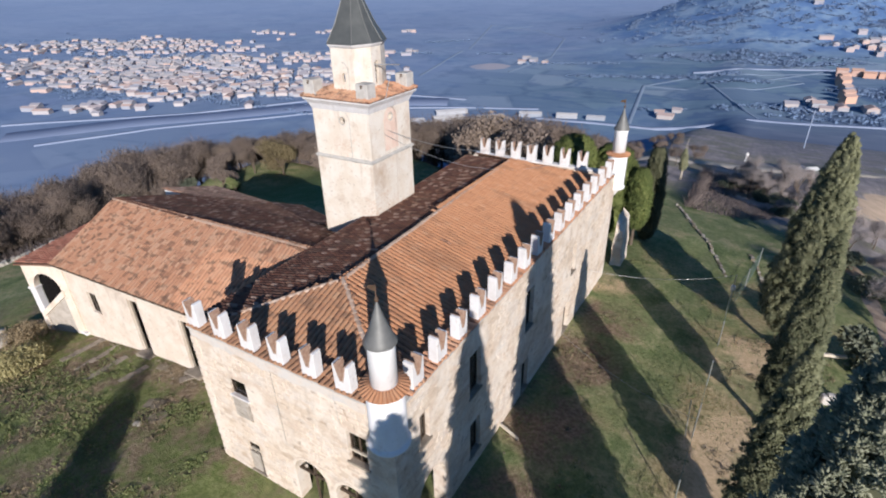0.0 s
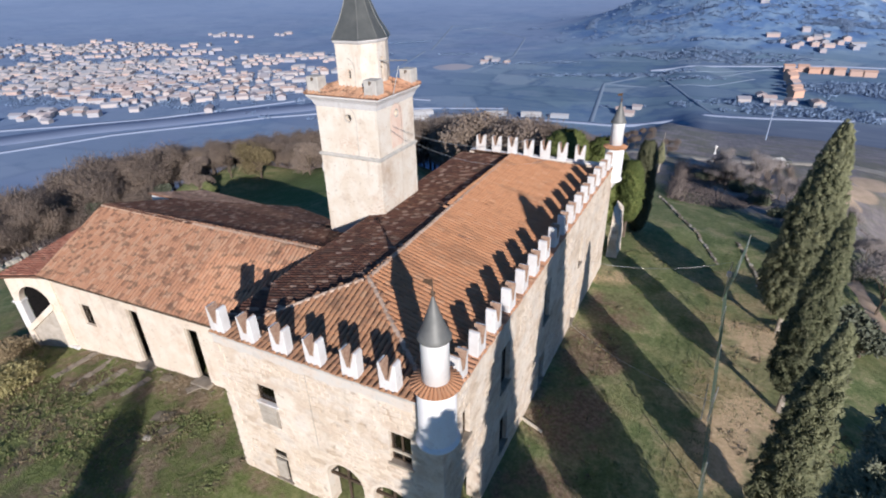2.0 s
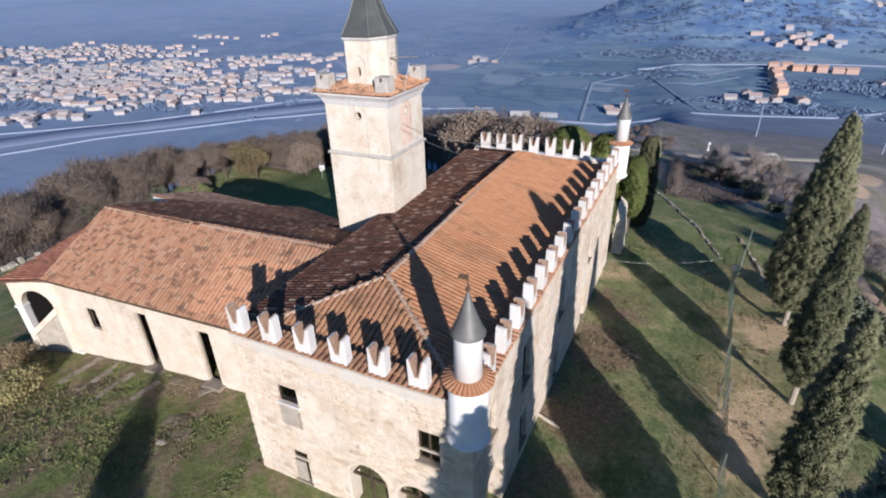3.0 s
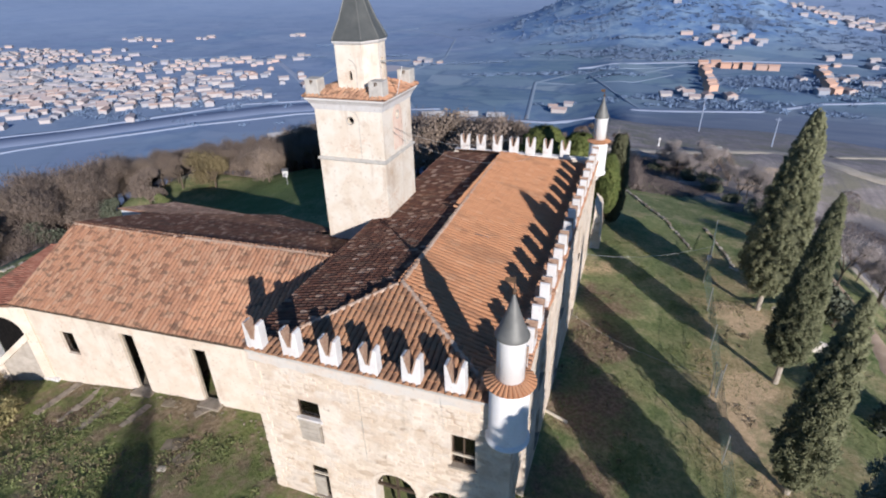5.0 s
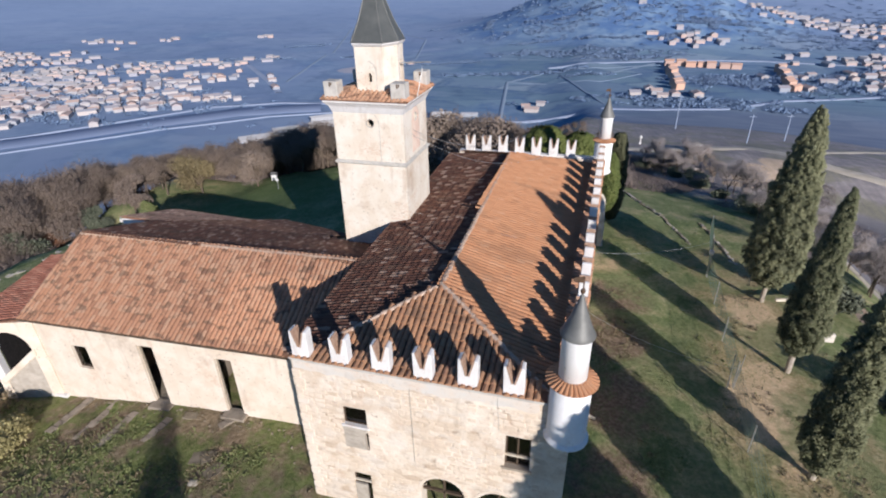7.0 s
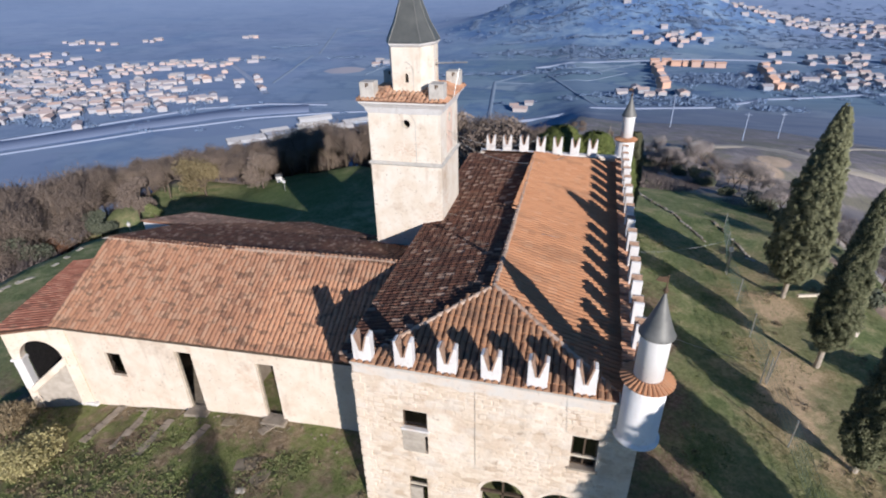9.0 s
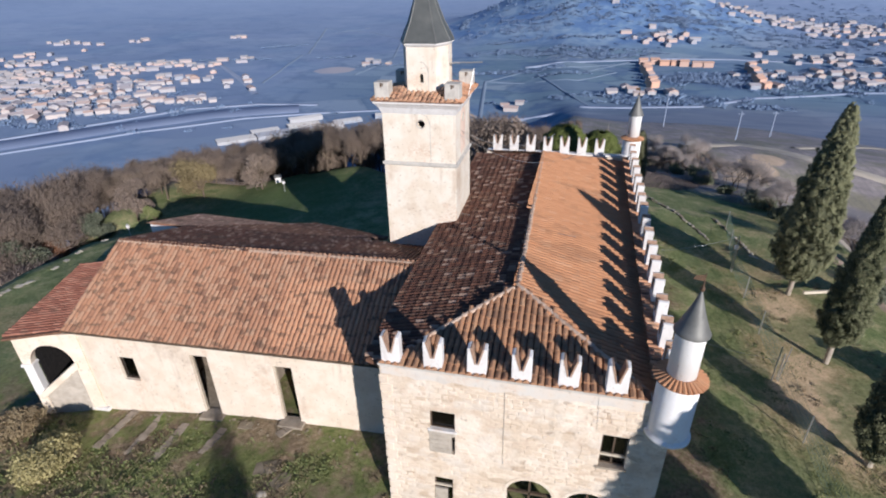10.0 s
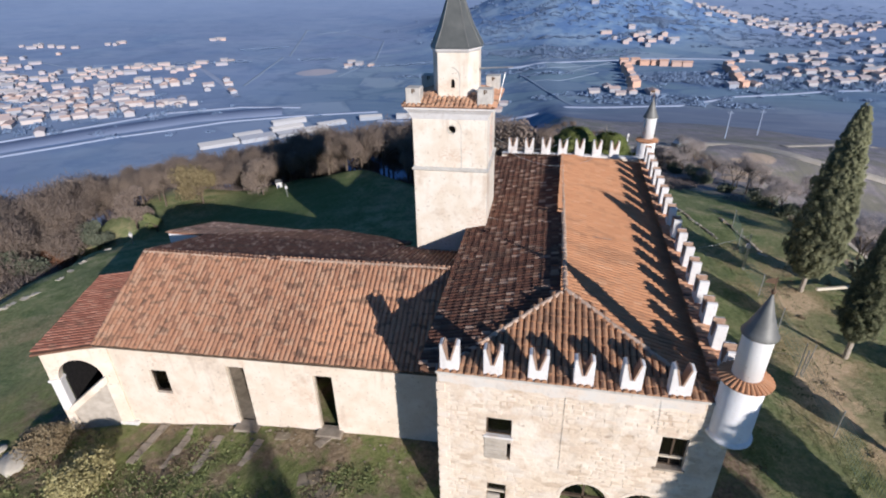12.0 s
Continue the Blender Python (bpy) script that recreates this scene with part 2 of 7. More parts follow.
def valley_material():
    """The winter plain far below: fields, meadows and wooded slopes, with blue haze put into their colours."""
    m = Mat("haze_tinted_plain", 1.0, spec=0.0)
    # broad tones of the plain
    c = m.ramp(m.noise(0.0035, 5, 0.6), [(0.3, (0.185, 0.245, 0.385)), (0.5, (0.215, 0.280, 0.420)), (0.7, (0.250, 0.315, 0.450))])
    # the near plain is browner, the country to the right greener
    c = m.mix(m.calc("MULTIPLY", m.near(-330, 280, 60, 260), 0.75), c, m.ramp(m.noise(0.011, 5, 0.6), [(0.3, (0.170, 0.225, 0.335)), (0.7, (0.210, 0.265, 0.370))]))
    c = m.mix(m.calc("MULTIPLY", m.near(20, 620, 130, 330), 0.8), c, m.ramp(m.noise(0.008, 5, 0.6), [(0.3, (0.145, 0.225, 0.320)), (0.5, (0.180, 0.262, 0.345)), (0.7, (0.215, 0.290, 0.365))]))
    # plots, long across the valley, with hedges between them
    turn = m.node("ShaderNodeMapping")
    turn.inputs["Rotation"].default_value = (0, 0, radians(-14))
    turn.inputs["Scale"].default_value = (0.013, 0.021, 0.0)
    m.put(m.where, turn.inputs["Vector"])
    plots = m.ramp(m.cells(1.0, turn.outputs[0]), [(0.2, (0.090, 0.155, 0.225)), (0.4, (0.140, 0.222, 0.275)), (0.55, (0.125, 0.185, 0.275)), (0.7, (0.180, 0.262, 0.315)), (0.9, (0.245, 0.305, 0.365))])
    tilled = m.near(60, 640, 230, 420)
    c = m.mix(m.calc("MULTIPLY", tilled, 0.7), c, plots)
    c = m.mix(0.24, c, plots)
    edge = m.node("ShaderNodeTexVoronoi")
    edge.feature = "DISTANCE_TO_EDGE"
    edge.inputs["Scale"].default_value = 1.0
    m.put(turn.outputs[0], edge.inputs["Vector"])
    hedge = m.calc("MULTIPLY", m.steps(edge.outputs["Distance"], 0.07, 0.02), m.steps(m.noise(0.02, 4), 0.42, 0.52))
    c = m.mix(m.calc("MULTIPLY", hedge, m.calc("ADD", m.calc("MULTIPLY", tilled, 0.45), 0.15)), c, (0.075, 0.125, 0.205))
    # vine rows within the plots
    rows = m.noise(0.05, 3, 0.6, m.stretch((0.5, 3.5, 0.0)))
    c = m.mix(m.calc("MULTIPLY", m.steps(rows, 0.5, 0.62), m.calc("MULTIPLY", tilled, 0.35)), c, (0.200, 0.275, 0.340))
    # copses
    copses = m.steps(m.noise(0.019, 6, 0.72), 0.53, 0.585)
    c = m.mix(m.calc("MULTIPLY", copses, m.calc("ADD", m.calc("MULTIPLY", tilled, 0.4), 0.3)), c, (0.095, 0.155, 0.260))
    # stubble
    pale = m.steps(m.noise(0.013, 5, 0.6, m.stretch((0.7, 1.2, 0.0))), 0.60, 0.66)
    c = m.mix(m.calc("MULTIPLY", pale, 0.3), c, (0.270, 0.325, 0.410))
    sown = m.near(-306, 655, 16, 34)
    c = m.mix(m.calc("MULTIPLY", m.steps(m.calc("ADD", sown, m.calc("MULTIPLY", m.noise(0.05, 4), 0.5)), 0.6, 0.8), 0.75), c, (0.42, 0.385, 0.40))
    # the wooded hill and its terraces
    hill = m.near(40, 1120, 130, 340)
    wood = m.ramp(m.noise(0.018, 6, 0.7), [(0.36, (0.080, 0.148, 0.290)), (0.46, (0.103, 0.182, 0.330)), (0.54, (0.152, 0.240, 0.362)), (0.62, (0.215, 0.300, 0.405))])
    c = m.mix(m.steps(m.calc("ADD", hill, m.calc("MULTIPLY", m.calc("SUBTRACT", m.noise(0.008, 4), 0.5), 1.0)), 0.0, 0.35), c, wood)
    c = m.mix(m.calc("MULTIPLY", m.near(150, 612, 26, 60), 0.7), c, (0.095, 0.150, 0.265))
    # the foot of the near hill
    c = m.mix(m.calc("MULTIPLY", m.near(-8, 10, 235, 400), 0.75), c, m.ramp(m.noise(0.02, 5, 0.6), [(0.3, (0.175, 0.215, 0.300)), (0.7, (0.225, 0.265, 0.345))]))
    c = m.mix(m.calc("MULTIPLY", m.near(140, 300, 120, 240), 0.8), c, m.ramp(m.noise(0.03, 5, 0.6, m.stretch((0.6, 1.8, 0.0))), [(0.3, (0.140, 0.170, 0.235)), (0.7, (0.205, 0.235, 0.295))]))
    # the far end of the plain, paled towards haze blue
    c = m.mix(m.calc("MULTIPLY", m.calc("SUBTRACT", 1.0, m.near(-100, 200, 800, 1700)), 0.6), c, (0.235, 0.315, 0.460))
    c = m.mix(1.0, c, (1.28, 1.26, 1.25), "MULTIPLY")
    return m.done(c, m.noise(0.05, 4), 1.0, 0.2)


M_RUBBLE = rubble_material()
M_STONE = stone_material()
M_CREAM = plaster_material("cream_plaster", (0.715, 0.635, 0.54), (0.65, 0.55, 0.445), (0.46, 0.365, 0.285), 0.85)
M_TOWER = plaster_material("tower_plaster", (0.71, 0.66, 0.58), (0.655, 0.575, 0.475), (0.47, 0.355, 0.26), 0.95)
M_PINK = plaster_material("faded_pink_plaster", (0.70, 0.52, 0.42), (0.74, 0.60, 0.50), (0.60, 0.40, 0.30), 0.6, 1.6)
M_WHITE = plaster_material("white_limewash", (0.70, 0.695, 0.69), (0.63, 0.61, 0.595), (0.42, 0.385, 0.35), 0.55)
M_LIME = plaster_material("fresh_limewash", (0.82, 0.82, 0.825), (0.77, 0.765, 0.76), (0.60, 0.57, 0.53), 0.3)
M_CEMENT = plaster_material("patchy_cement", (0.60, 0.57, 0.53), (0.64, 0.56, 0.48), (0.45, 0.40, 0.35), 0.6, 1.4)
M_GREYCAP = plaster_material("weathered_grey_plaster", (0.52, 0.50, 0.46), (0.42, 0.40, 0.37), (0.2, 0.18, 0.16), 0.5, 2.0)
CLAY = [(0.0, (0.20, 0.11, 0.075)), (0.10, (0.40, 0.205, 0.125)), (0.22, (0.55, 0.30, 0.185)), (0.55, (0.515, 0.265, 0.155)), (0.82, (0.60, 0.37, 0.24)), (1.0, (0.53, 0.34, 0.225))]
CLAY_NEW = [(0.0, (0.40, 0.19, 0.10)), (0.3, (0.47, 0.235, 0.125)), (0.6, (0.51, 0.26, 0.14)), (0.85, (0.44, 0.205, 0.105)), (1.0, (0.54, 0.31, 0.185))]
# old pale-flecked tile, darkened in colour for slopes facing away from the sun
CLAY_SHADED = [(0.0, (0.075, 0.04, 0.031)), (0.3, (0.155, 0.068, 0.044)), (0.55, (0.215, 0.098, 0.062)), (0.74, (0.115, 0.057, 0.041)), (0.86, (0.31, 0.185, 0.125)), (1.0, (0.54, 0.39, 0.30))]
M_TILE = tile_material("clay_tile", CLAY, 0.66, 2.6)
M_TILE_FRONT = tile_material("weathered_front_tile", [(0.0, (0.22, 0.12, 0.075)), (0.25, (0.385, 0.21, 0.12)), (0.6, (0.43, 0.235, 0.134)), (0.85, (0.34, 0.17, 0.10)), (1.0, (0.49, 0.31, 0.19))], 0.4, 1.6)
M_TILE_NEW = tile_material("newer_clay_tile", CLAY_NEW, 0.25, 0.7)
M_TILE_SHADED = tile_material("shaded_old_tile", CLAY_SHADED, 0.6, 0.9)
M_TILE_PORCH = tile_material("dark_red_tile", [(0.0, (0.20, 0.075, 0.05)), (0.5, (0.30, 0.12, 0.08)), (1.0, (0.40, 0.20, 0.14))], 0.5, 1.2)
M_RIDGE = tile_material("mortared_ridge_tile", [(0.0, (0.42, 0.29, 0.21)), (0.5, (0.55, 0.43, 0.34)), (1.0, (0.48, 0.31, 0.21))], 0.3, 1.5)
M_BED = plain("channel_tiles", (0.14, 0.074, 0.048), (0.21, 0.11, 0.07), 6.0, 0.95)
M_WINGBED = plain("wing_channel_tiles", (0.24, 0.128, 0.082), (0.34, 0.185, 0.12), 6.0, 0.95)
M_BRICK = plain("old_brick", (0.30, 0.185, 0.13), (0.41, 0.29, 0.215), 9.0, 0.9)
M_LEAD = plain("grey_sheet_roof", (0.145, 0.148, 0.142), (0.20, 0.20, 0.19), 2.5, 0.55, 0.25)
M_SPIRE = plain("green_grey_spire_sheet", (0.10, 0.108, 0.105), (0.145, 0.15, 0.142), 1.6, 0.5, 0.3)
M_IRON = plain("rusty_iron", (0.10, 0.07, 0.05), (0.18, 0.11, 0.07), 12.0, 0.7, 0.5)
M_ZINC = plain("galvanised_steel", (0.42, 0.43, 0.43), (0.55, 0.56, 0.56), 8.0, 0.4, 0.7)
M_WOOD = plain("grey_weathered_wood", (0.26, 0.22, 0.17), (0.37, 0.32, 0.26), 7.0, 0.85)
M_DARKWOOD = plain("dark_old_wood", (0.06, 0.042, 0.03), (0.11, 0.08, 0.055), 7.0, 0.85)
# near-black for the porch's inner shade and for car tyres
M_SHADE_TYRE = plain("shade_and_tyre_black", (0.012, 0.011, 0.012), (0.022, 0.02, 0.02), 7.0, 0.9)
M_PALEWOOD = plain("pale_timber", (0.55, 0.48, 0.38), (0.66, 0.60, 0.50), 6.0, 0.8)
# room plaster coloured dark to keep interiors dim
M_INSIDE = plain("shade_toned_plaster", (0.17, 0.14, 0.11), (0.24, 0.20, 0.16), 1.5, 0.95)
M_PANEL = plain("dusty_grey_board", (0.36, 0.32, 0.27), (0.48, 0.43, 0.37), 3.0, 0.9)
M_SLAB = plain("worn_stone_slab", (0.22, 0.185, 0.145), (0.36, 0.31, 0.25), 2.5, 0.95, bump=0.02)
# glass tinted dark to carry the shade of the rooms behind
M_GLASS = plain("room_shade_glass", (0.10, 0.10, 0.10), (0.07, 0.07, 0.07), 4.0, 0.12, bump=0.001)
M_GLASS.node_tree.nodes["Principled BSDF"].inputs["Transmission Weight"].default_value = 1.0
M_GROUND = ground_material()
M_VALLEY = valley_material()


def leaf_material(name, stops, rough=0.75, thin=0.0):
    """Leaves, one tone a spray. thin: how much light passes through them."""
    m = Mat(name, rough, spec=0.2)
    c = m.ramp(m.random_island(), stops)
    c = m.mix(0.4, c, m.ramp(m.random_object(), stops))
    c = m.mix(m.calc("MULTIPLY", m.steps(m.noise(0.8, 4), 0.45, 0.65), 0.5), c, stops[0][1])
    if thin:
        glow = m.node("ShaderNodeBsdfTranslucent")
        m.put(c, glow.inputs["Color"])
        both = m.node("ShaderNodeMixShader")
        both.inputs[0].default_value = thin
        m.put(m.bsdf.outputs[0], both.inputs[1])
        m.put(glow.outputs[0], both.inputs[2])
        m.put(both.outputs[0], m.nt.nodes["Material Output"].inputs["Surface"])
    return m.done(c)


M_CYPRESS = leaf_material("cypress_foliage", [(0.0, (0.068, 0.078, 0.043)), (0.35, (0.142, 0.153, 0.085)), (0.75, (0.222, 0.228, 0.133)), (1.0, (0.32, 0.315, 0.20))])
M_GREYCYPRESS = leaf_material("grey_cypress_foliage", [(0.0, (0.14, 0.155, 0.105)), (0.35, (0.245, 0.26, 0.175)), (0.75, (0.335, 0.34, 0.24)), (1.0, (0.42, 0.415, 0.31))])
# older inner needles, darkened further to give the gaps their shade
M_CYPRESS_SHADE = leaf_material("shaded_cypress_green", [(0.0, (0.06, 0.066, 0.038)), (1.0, (0.11, 0.112, 0.066))])
M_EVERGREEN = leaf_material("evergreen_leaves", [(0.0, (0.045, 0.065, 0.022)), (0.4, (0.095, 0.12, 0.036)), (0.8, (0.14, 0.165, 0.05)), (1.0, (0.20, 0.21, 0.08))])
M_TWIG = leaf_material("bare_twigs", [(0.0, (0.185, 0.15, 0.13)), (0.4, (0.235, 0.185, 0.155)), (0.8, (0.285, 0.225, 0.18)), (1.0, (0.34, 0.275, 0.22))], thin=0.12)
M_STRAW = leaf_material("dry_straw", [(0.0, (0.20, 0.15, 0.09)), (0.4, (0.32, 0.25, 0.15)), (0.8, (0.42, 0.34, 0.21)), (1.0, (0.50, 0.42, 0.28))])
M_YELLOW = leaf_material("autumn_leaves", [(0.0, (0.11, 0.088, 0.05)), (0.4, (0.18, 0.145, 0.08)), (0.8, (0.245, 0.20, 0.11)), (1.0, (0.31, 0.26, 0.15))])
M_BUSH = leaf_material("yellow_green_bush", [(0.0, (0.16, 0.15, 0.06)), (0.4, (0.28, 0.25, 0.11)), (0.8, (0.40, 0.35, 0.17)), (1.0, (0.52, 0.46, 0.27))])
M_WEED = leaf_material("weeds", [(0.0, (0.10, 0.13, 0.05)), (0.35, (0.17, 0.205, 0.08)), (0.7, (0.245, 0.255, 0.11)), (1.0, (0.34, 0.31, 0.17))])
M_DEADWEED = leaf_material("dead_weeds", [(0.0, (0.12, 0.093, 0.06)), (0.5, (0.205, 0.16, 0.10)), (1.0, (0.29, 0.235, 0.15))])
M_RUSTY = leaf_material("rusty_leaves", [(0.0, (0.14, 0.07, 0.045)), (0.5, (0.25, 0.13, 0.08)), (1.0, (0.34, 0.19, 0.12))], thin=0.3)
M_IVY = leaf_material("ivy_thicket", [(0.0, (0.10, 0.12, 0.085)), (0.5, (0.17, 0.19, 0.13)), (1.0, (0.25, 0.265, 0.185))], thin=0.3)
# twigs on the slope, paled in colour for the haze there
M_HAZETWIG = leaf_material("haze_grey_twigs", [(0.0, (0.25, 0.22, 0.21)), (0.5, (0.36, 0.315, 0.30)), (1.0, (0.46, 0.41, 0.39))])
M_OLIVE = leaf_material("olive_leaves", [(0.0, (0.065, 0.078, 0.055)), (0.4, (0.12, 0.135, 0.095)), (0.8, (0.17, 0.18, 0.13)), (1.0, (0.24, 0.25, 0.19))])
M_PALEBARK = plain("grey_cypress_bark", (0.30, 0.26, 0.21), (0.44, 0.39, 0.33), 7.0, 0.95, bump=0.03)
M_BARK = plain("bark", (0.085, 0.065, 0.048), (0.16, 0.125, 0.095), 9.0, 0.95, bump=0.03)


# ---------------------------------------------------------------- mesh helpers
def link_mesh(name, mesh, mat, parent=None, label=""):
    if mat is not None and not mesh.materials:
        mesh.materials.append(mat)
    ob = new(name, mesh)
    if parent is not None:
        ob.parent = parent
    return tagged(ob, label)


def part(name, bm, mat, parent=None, label="", smooth=False):
    mesh = bpy.data.meshes.new(name)
    bmesh.ops.recalc_face_normals(bm, faces=bm.faces)
    bm.to_mesh(mesh)
    bm.free()
    if smooth:
        mesh.polygons.foreach_set("use_smooth", [True] * len(mesh.polygons))
    return link_mesh(name, mesh, mat, parent, label)


def pydata(name, verts, faces, mat, parent=None, label="", smooth=False):
    mesh = bpy.data.meshes.new(name)
    mesh.from_pydata([tuple(v) for v in verts], [], faces)
    if smooth:
        mesh.polygons.foreach_set("use_smooth", [True] * len(mesh.polygons))
    return link_mesh(name, mesh, mat, parent, label)


def thing(name, label, category, group="", kind="", at=(0, 0, 0), turn=0.0):
    ob = new(name)
    ob.empty_display_size = 0.3
    ob.matrix_basis = pose(*at, 0, 0, turn)
    return tagged(ob, label, category, group, kind)


def hexa(bm, p):
    """A solid from eight corners: four below, then four above."""
    v = [bm.verts.new(q) for q in p]
    for f in ((0, 3, 2, 1), (4, 5, 6, 7), (0, 1, 5, 4), (1, 2, 6, 5), (2, 3, 7, 6), (3, 0, 4, 7)):
        bm.faces.new([v[i] for i in f])
    return v


def box(bm, x0, x1, y0, y1, z0, z1):
    return hexa(bm, [(x0, y0, z0), (x1, y0, z0), (x1, y1, z0), (x0, y1, z0), (x0, y0, z1), (x1, y0, z1), (x1, y1, z1), (x0, y1, z1)])


def soften(bm, width):
    bmesh.ops.bevel(bm, geom=list(bm.edges), offset=width, segments=1, affect="EDGES", profile=0.5)


def slab(bm, pts, thick):
    """A polygon in space, given thickness downwards."""
    top = [bm.verts.new(p) for p in pts]
    low = [bm.verts.new((p[0], p[1], p[2] - thick)) for p in pts]
    n = len(pts)
    bm.faces.new(top)
    bm.faces.new(low[::-1])
    for i in range(n):
        j = (i + 1) % n
        bm.faces.new((top[i], low[i], low[j], top[j]))


def lathe(bm, profile, n=32, at=(0, 0, 0), closed=True, phase=0.0):
    rings = []
    for r, z in profile:
        rings.append([bm.verts.new((at[0] + r * math.cos(2 * math.pi * k / n + phase), at[1] + r * math.sin(2 * math.pi * k / n + phase), at[2] + z)) for k in range(n)])
    for a, b in zip(rings, rings[1:]):
        for k in range(n):
            bm.faces.new((a[k], a[(k + 1) % n], b[(k + 1) % n], b[k]))
    if closed:
        bm.faces.new(rings[0][::-1])
        bm.faces.new(rings[-1])


def rod(bm, a, b, r, n=8, r2=None):
    a, b = Vector(a), Vector(b)
    q = (b - a).to_track_quat("Z", "Y")
    r2 = r if r2 is None else r2
    lo = [bm.verts.new(a + q @ Vector((r * math.cos(2 * math.pi * k / n), r * math.sin(2 * math.pi * k / n), 0))) for k in range(n)]
    hi = [bm.verts.new(b + q @ Vector((r2 * math.cos(2 * math.pi * k / n), r2 * math.sin(2 * math.pi * k / n), 0))) for k in range(n)]
    for k in range(n):
        bm.faces.new((lo[k], lo[(k + 1) % n], hi[(k + 1) % n], hi[k]))
    bm.faces.new(lo[::-1])
    bm.faces.new(hi)


class Hole:
    """An opening in a wall: u0..u1 along it, z0..z1 up, with a flat or an arched head."""

    def __init__(self, u0, u1, z0, z1, arch=0.0):
        self.u0, self.u1, self.z0, self.z1, self.arch = u0, u1, z0, z1, arch

    def top(self, u):
        if not self.arch:
            return self.z1
        k = (2 * u - self.u0 - self.u1) / (self.u1 - self.u0)
        return self.z1 - self.arch * (1 - math.sqrt(max(0.0, 1 - k * k)))

    def cuts(self):
        if not self.arch:
            return [self.u0, self.u1]
        return [0.5 * (self.u0 + self.u1) + 0.5 * (self.u1 - self.u0) * math.sin(radians(a)) for a in range(-90, 91, 15)]


def wall_mesh(u0, u1, z0, z1, holes, thick, m):
    """A wall along local x with its face at y = 0 and its openings cut through."""
    bm = bmesh.new()
    cuts = sorted({round(c, 4) for h in holes for c in h.cuts()} | {u0, u1})
    for a, b in zip(cuts, cuts[1:]):
        mid = 0.5 * (a + b)
        low, edges = (z0, z0), []
        for h in sorted((h for h in holes if h.u0 < mid < h.u1), key=lambda h: h.z0):
            edges.append((low, (h.z0, h.z0)))
            low = (h.top(a), h.top(b))
        edges.append((low, (z1, z1)))
        for (la, lb), (ha, hb) in edges:
            if ha - la > 1e-4 or hb - lb > 1e-4:
                hexa(bm, [(a, 0, la), (b, 0, lb), (b, thick, lb), (a, thick, la), (a, 0, ha), (b, 0, hb), (b, thick, hb), (a, thick, ha)])
    bmesh.ops.remove_doubles(bm, verts=bm.verts, dist=0.0002)
    bm.transform(m)
    return bm


def facing(origin, along):
    """A frame with x along the wall, z up and y going into the wall (its face looks to -y)."""
    x = Vector(along).normalized()
    z = Vector((0, 0, 1))
    y = z.cross(x)
    return Matrix(((x.x, y.x, z.x, origin[0]), (x.y, y.y, z.y, origin[1]), (x.z, y.z, z.z, origin[2]), (0, 0, 0, 1)))


# ---------------------------------------------------------------- roof tiles
def tile_shape(r=0.105, length=0.46, n=4, taper=0.82):
    """A half-round clay tile that lies along +y, its wide end at y = 0."""
    v, f = [], []
    for y, k in ((0.0, 1.0), (length, taper)):
        for i in range(n + 1):
            a = math.pi * i / n
            v.append((r * k * math.cos(a), y, r * k * math.sin(a) * 0.85 + (0.02 if y == 0 else 0.0)))
    for i in range(n):
        f.append((i, i + 1, n + 2 + i, n + 1 + i))
    f.append(tuple(range(n, -1, -1)))
    return np.array(v), f


TILE_V, TILE_F = tile_shape()


def inside(poly, p):
    """Whether p lies in the polygon."""
    hit, n = False, len(poly)
    for i in range(n):
        (x0, y0), (x1, y1) = poly[i], poly[(i + 1) % n]
        if (y0 > p[1]) != (y1 > p[1]) and p[0] < (x1 - x0) * (p[1] - y0) / (y1 - y0) + x0:
            hit = not hit
    return hit


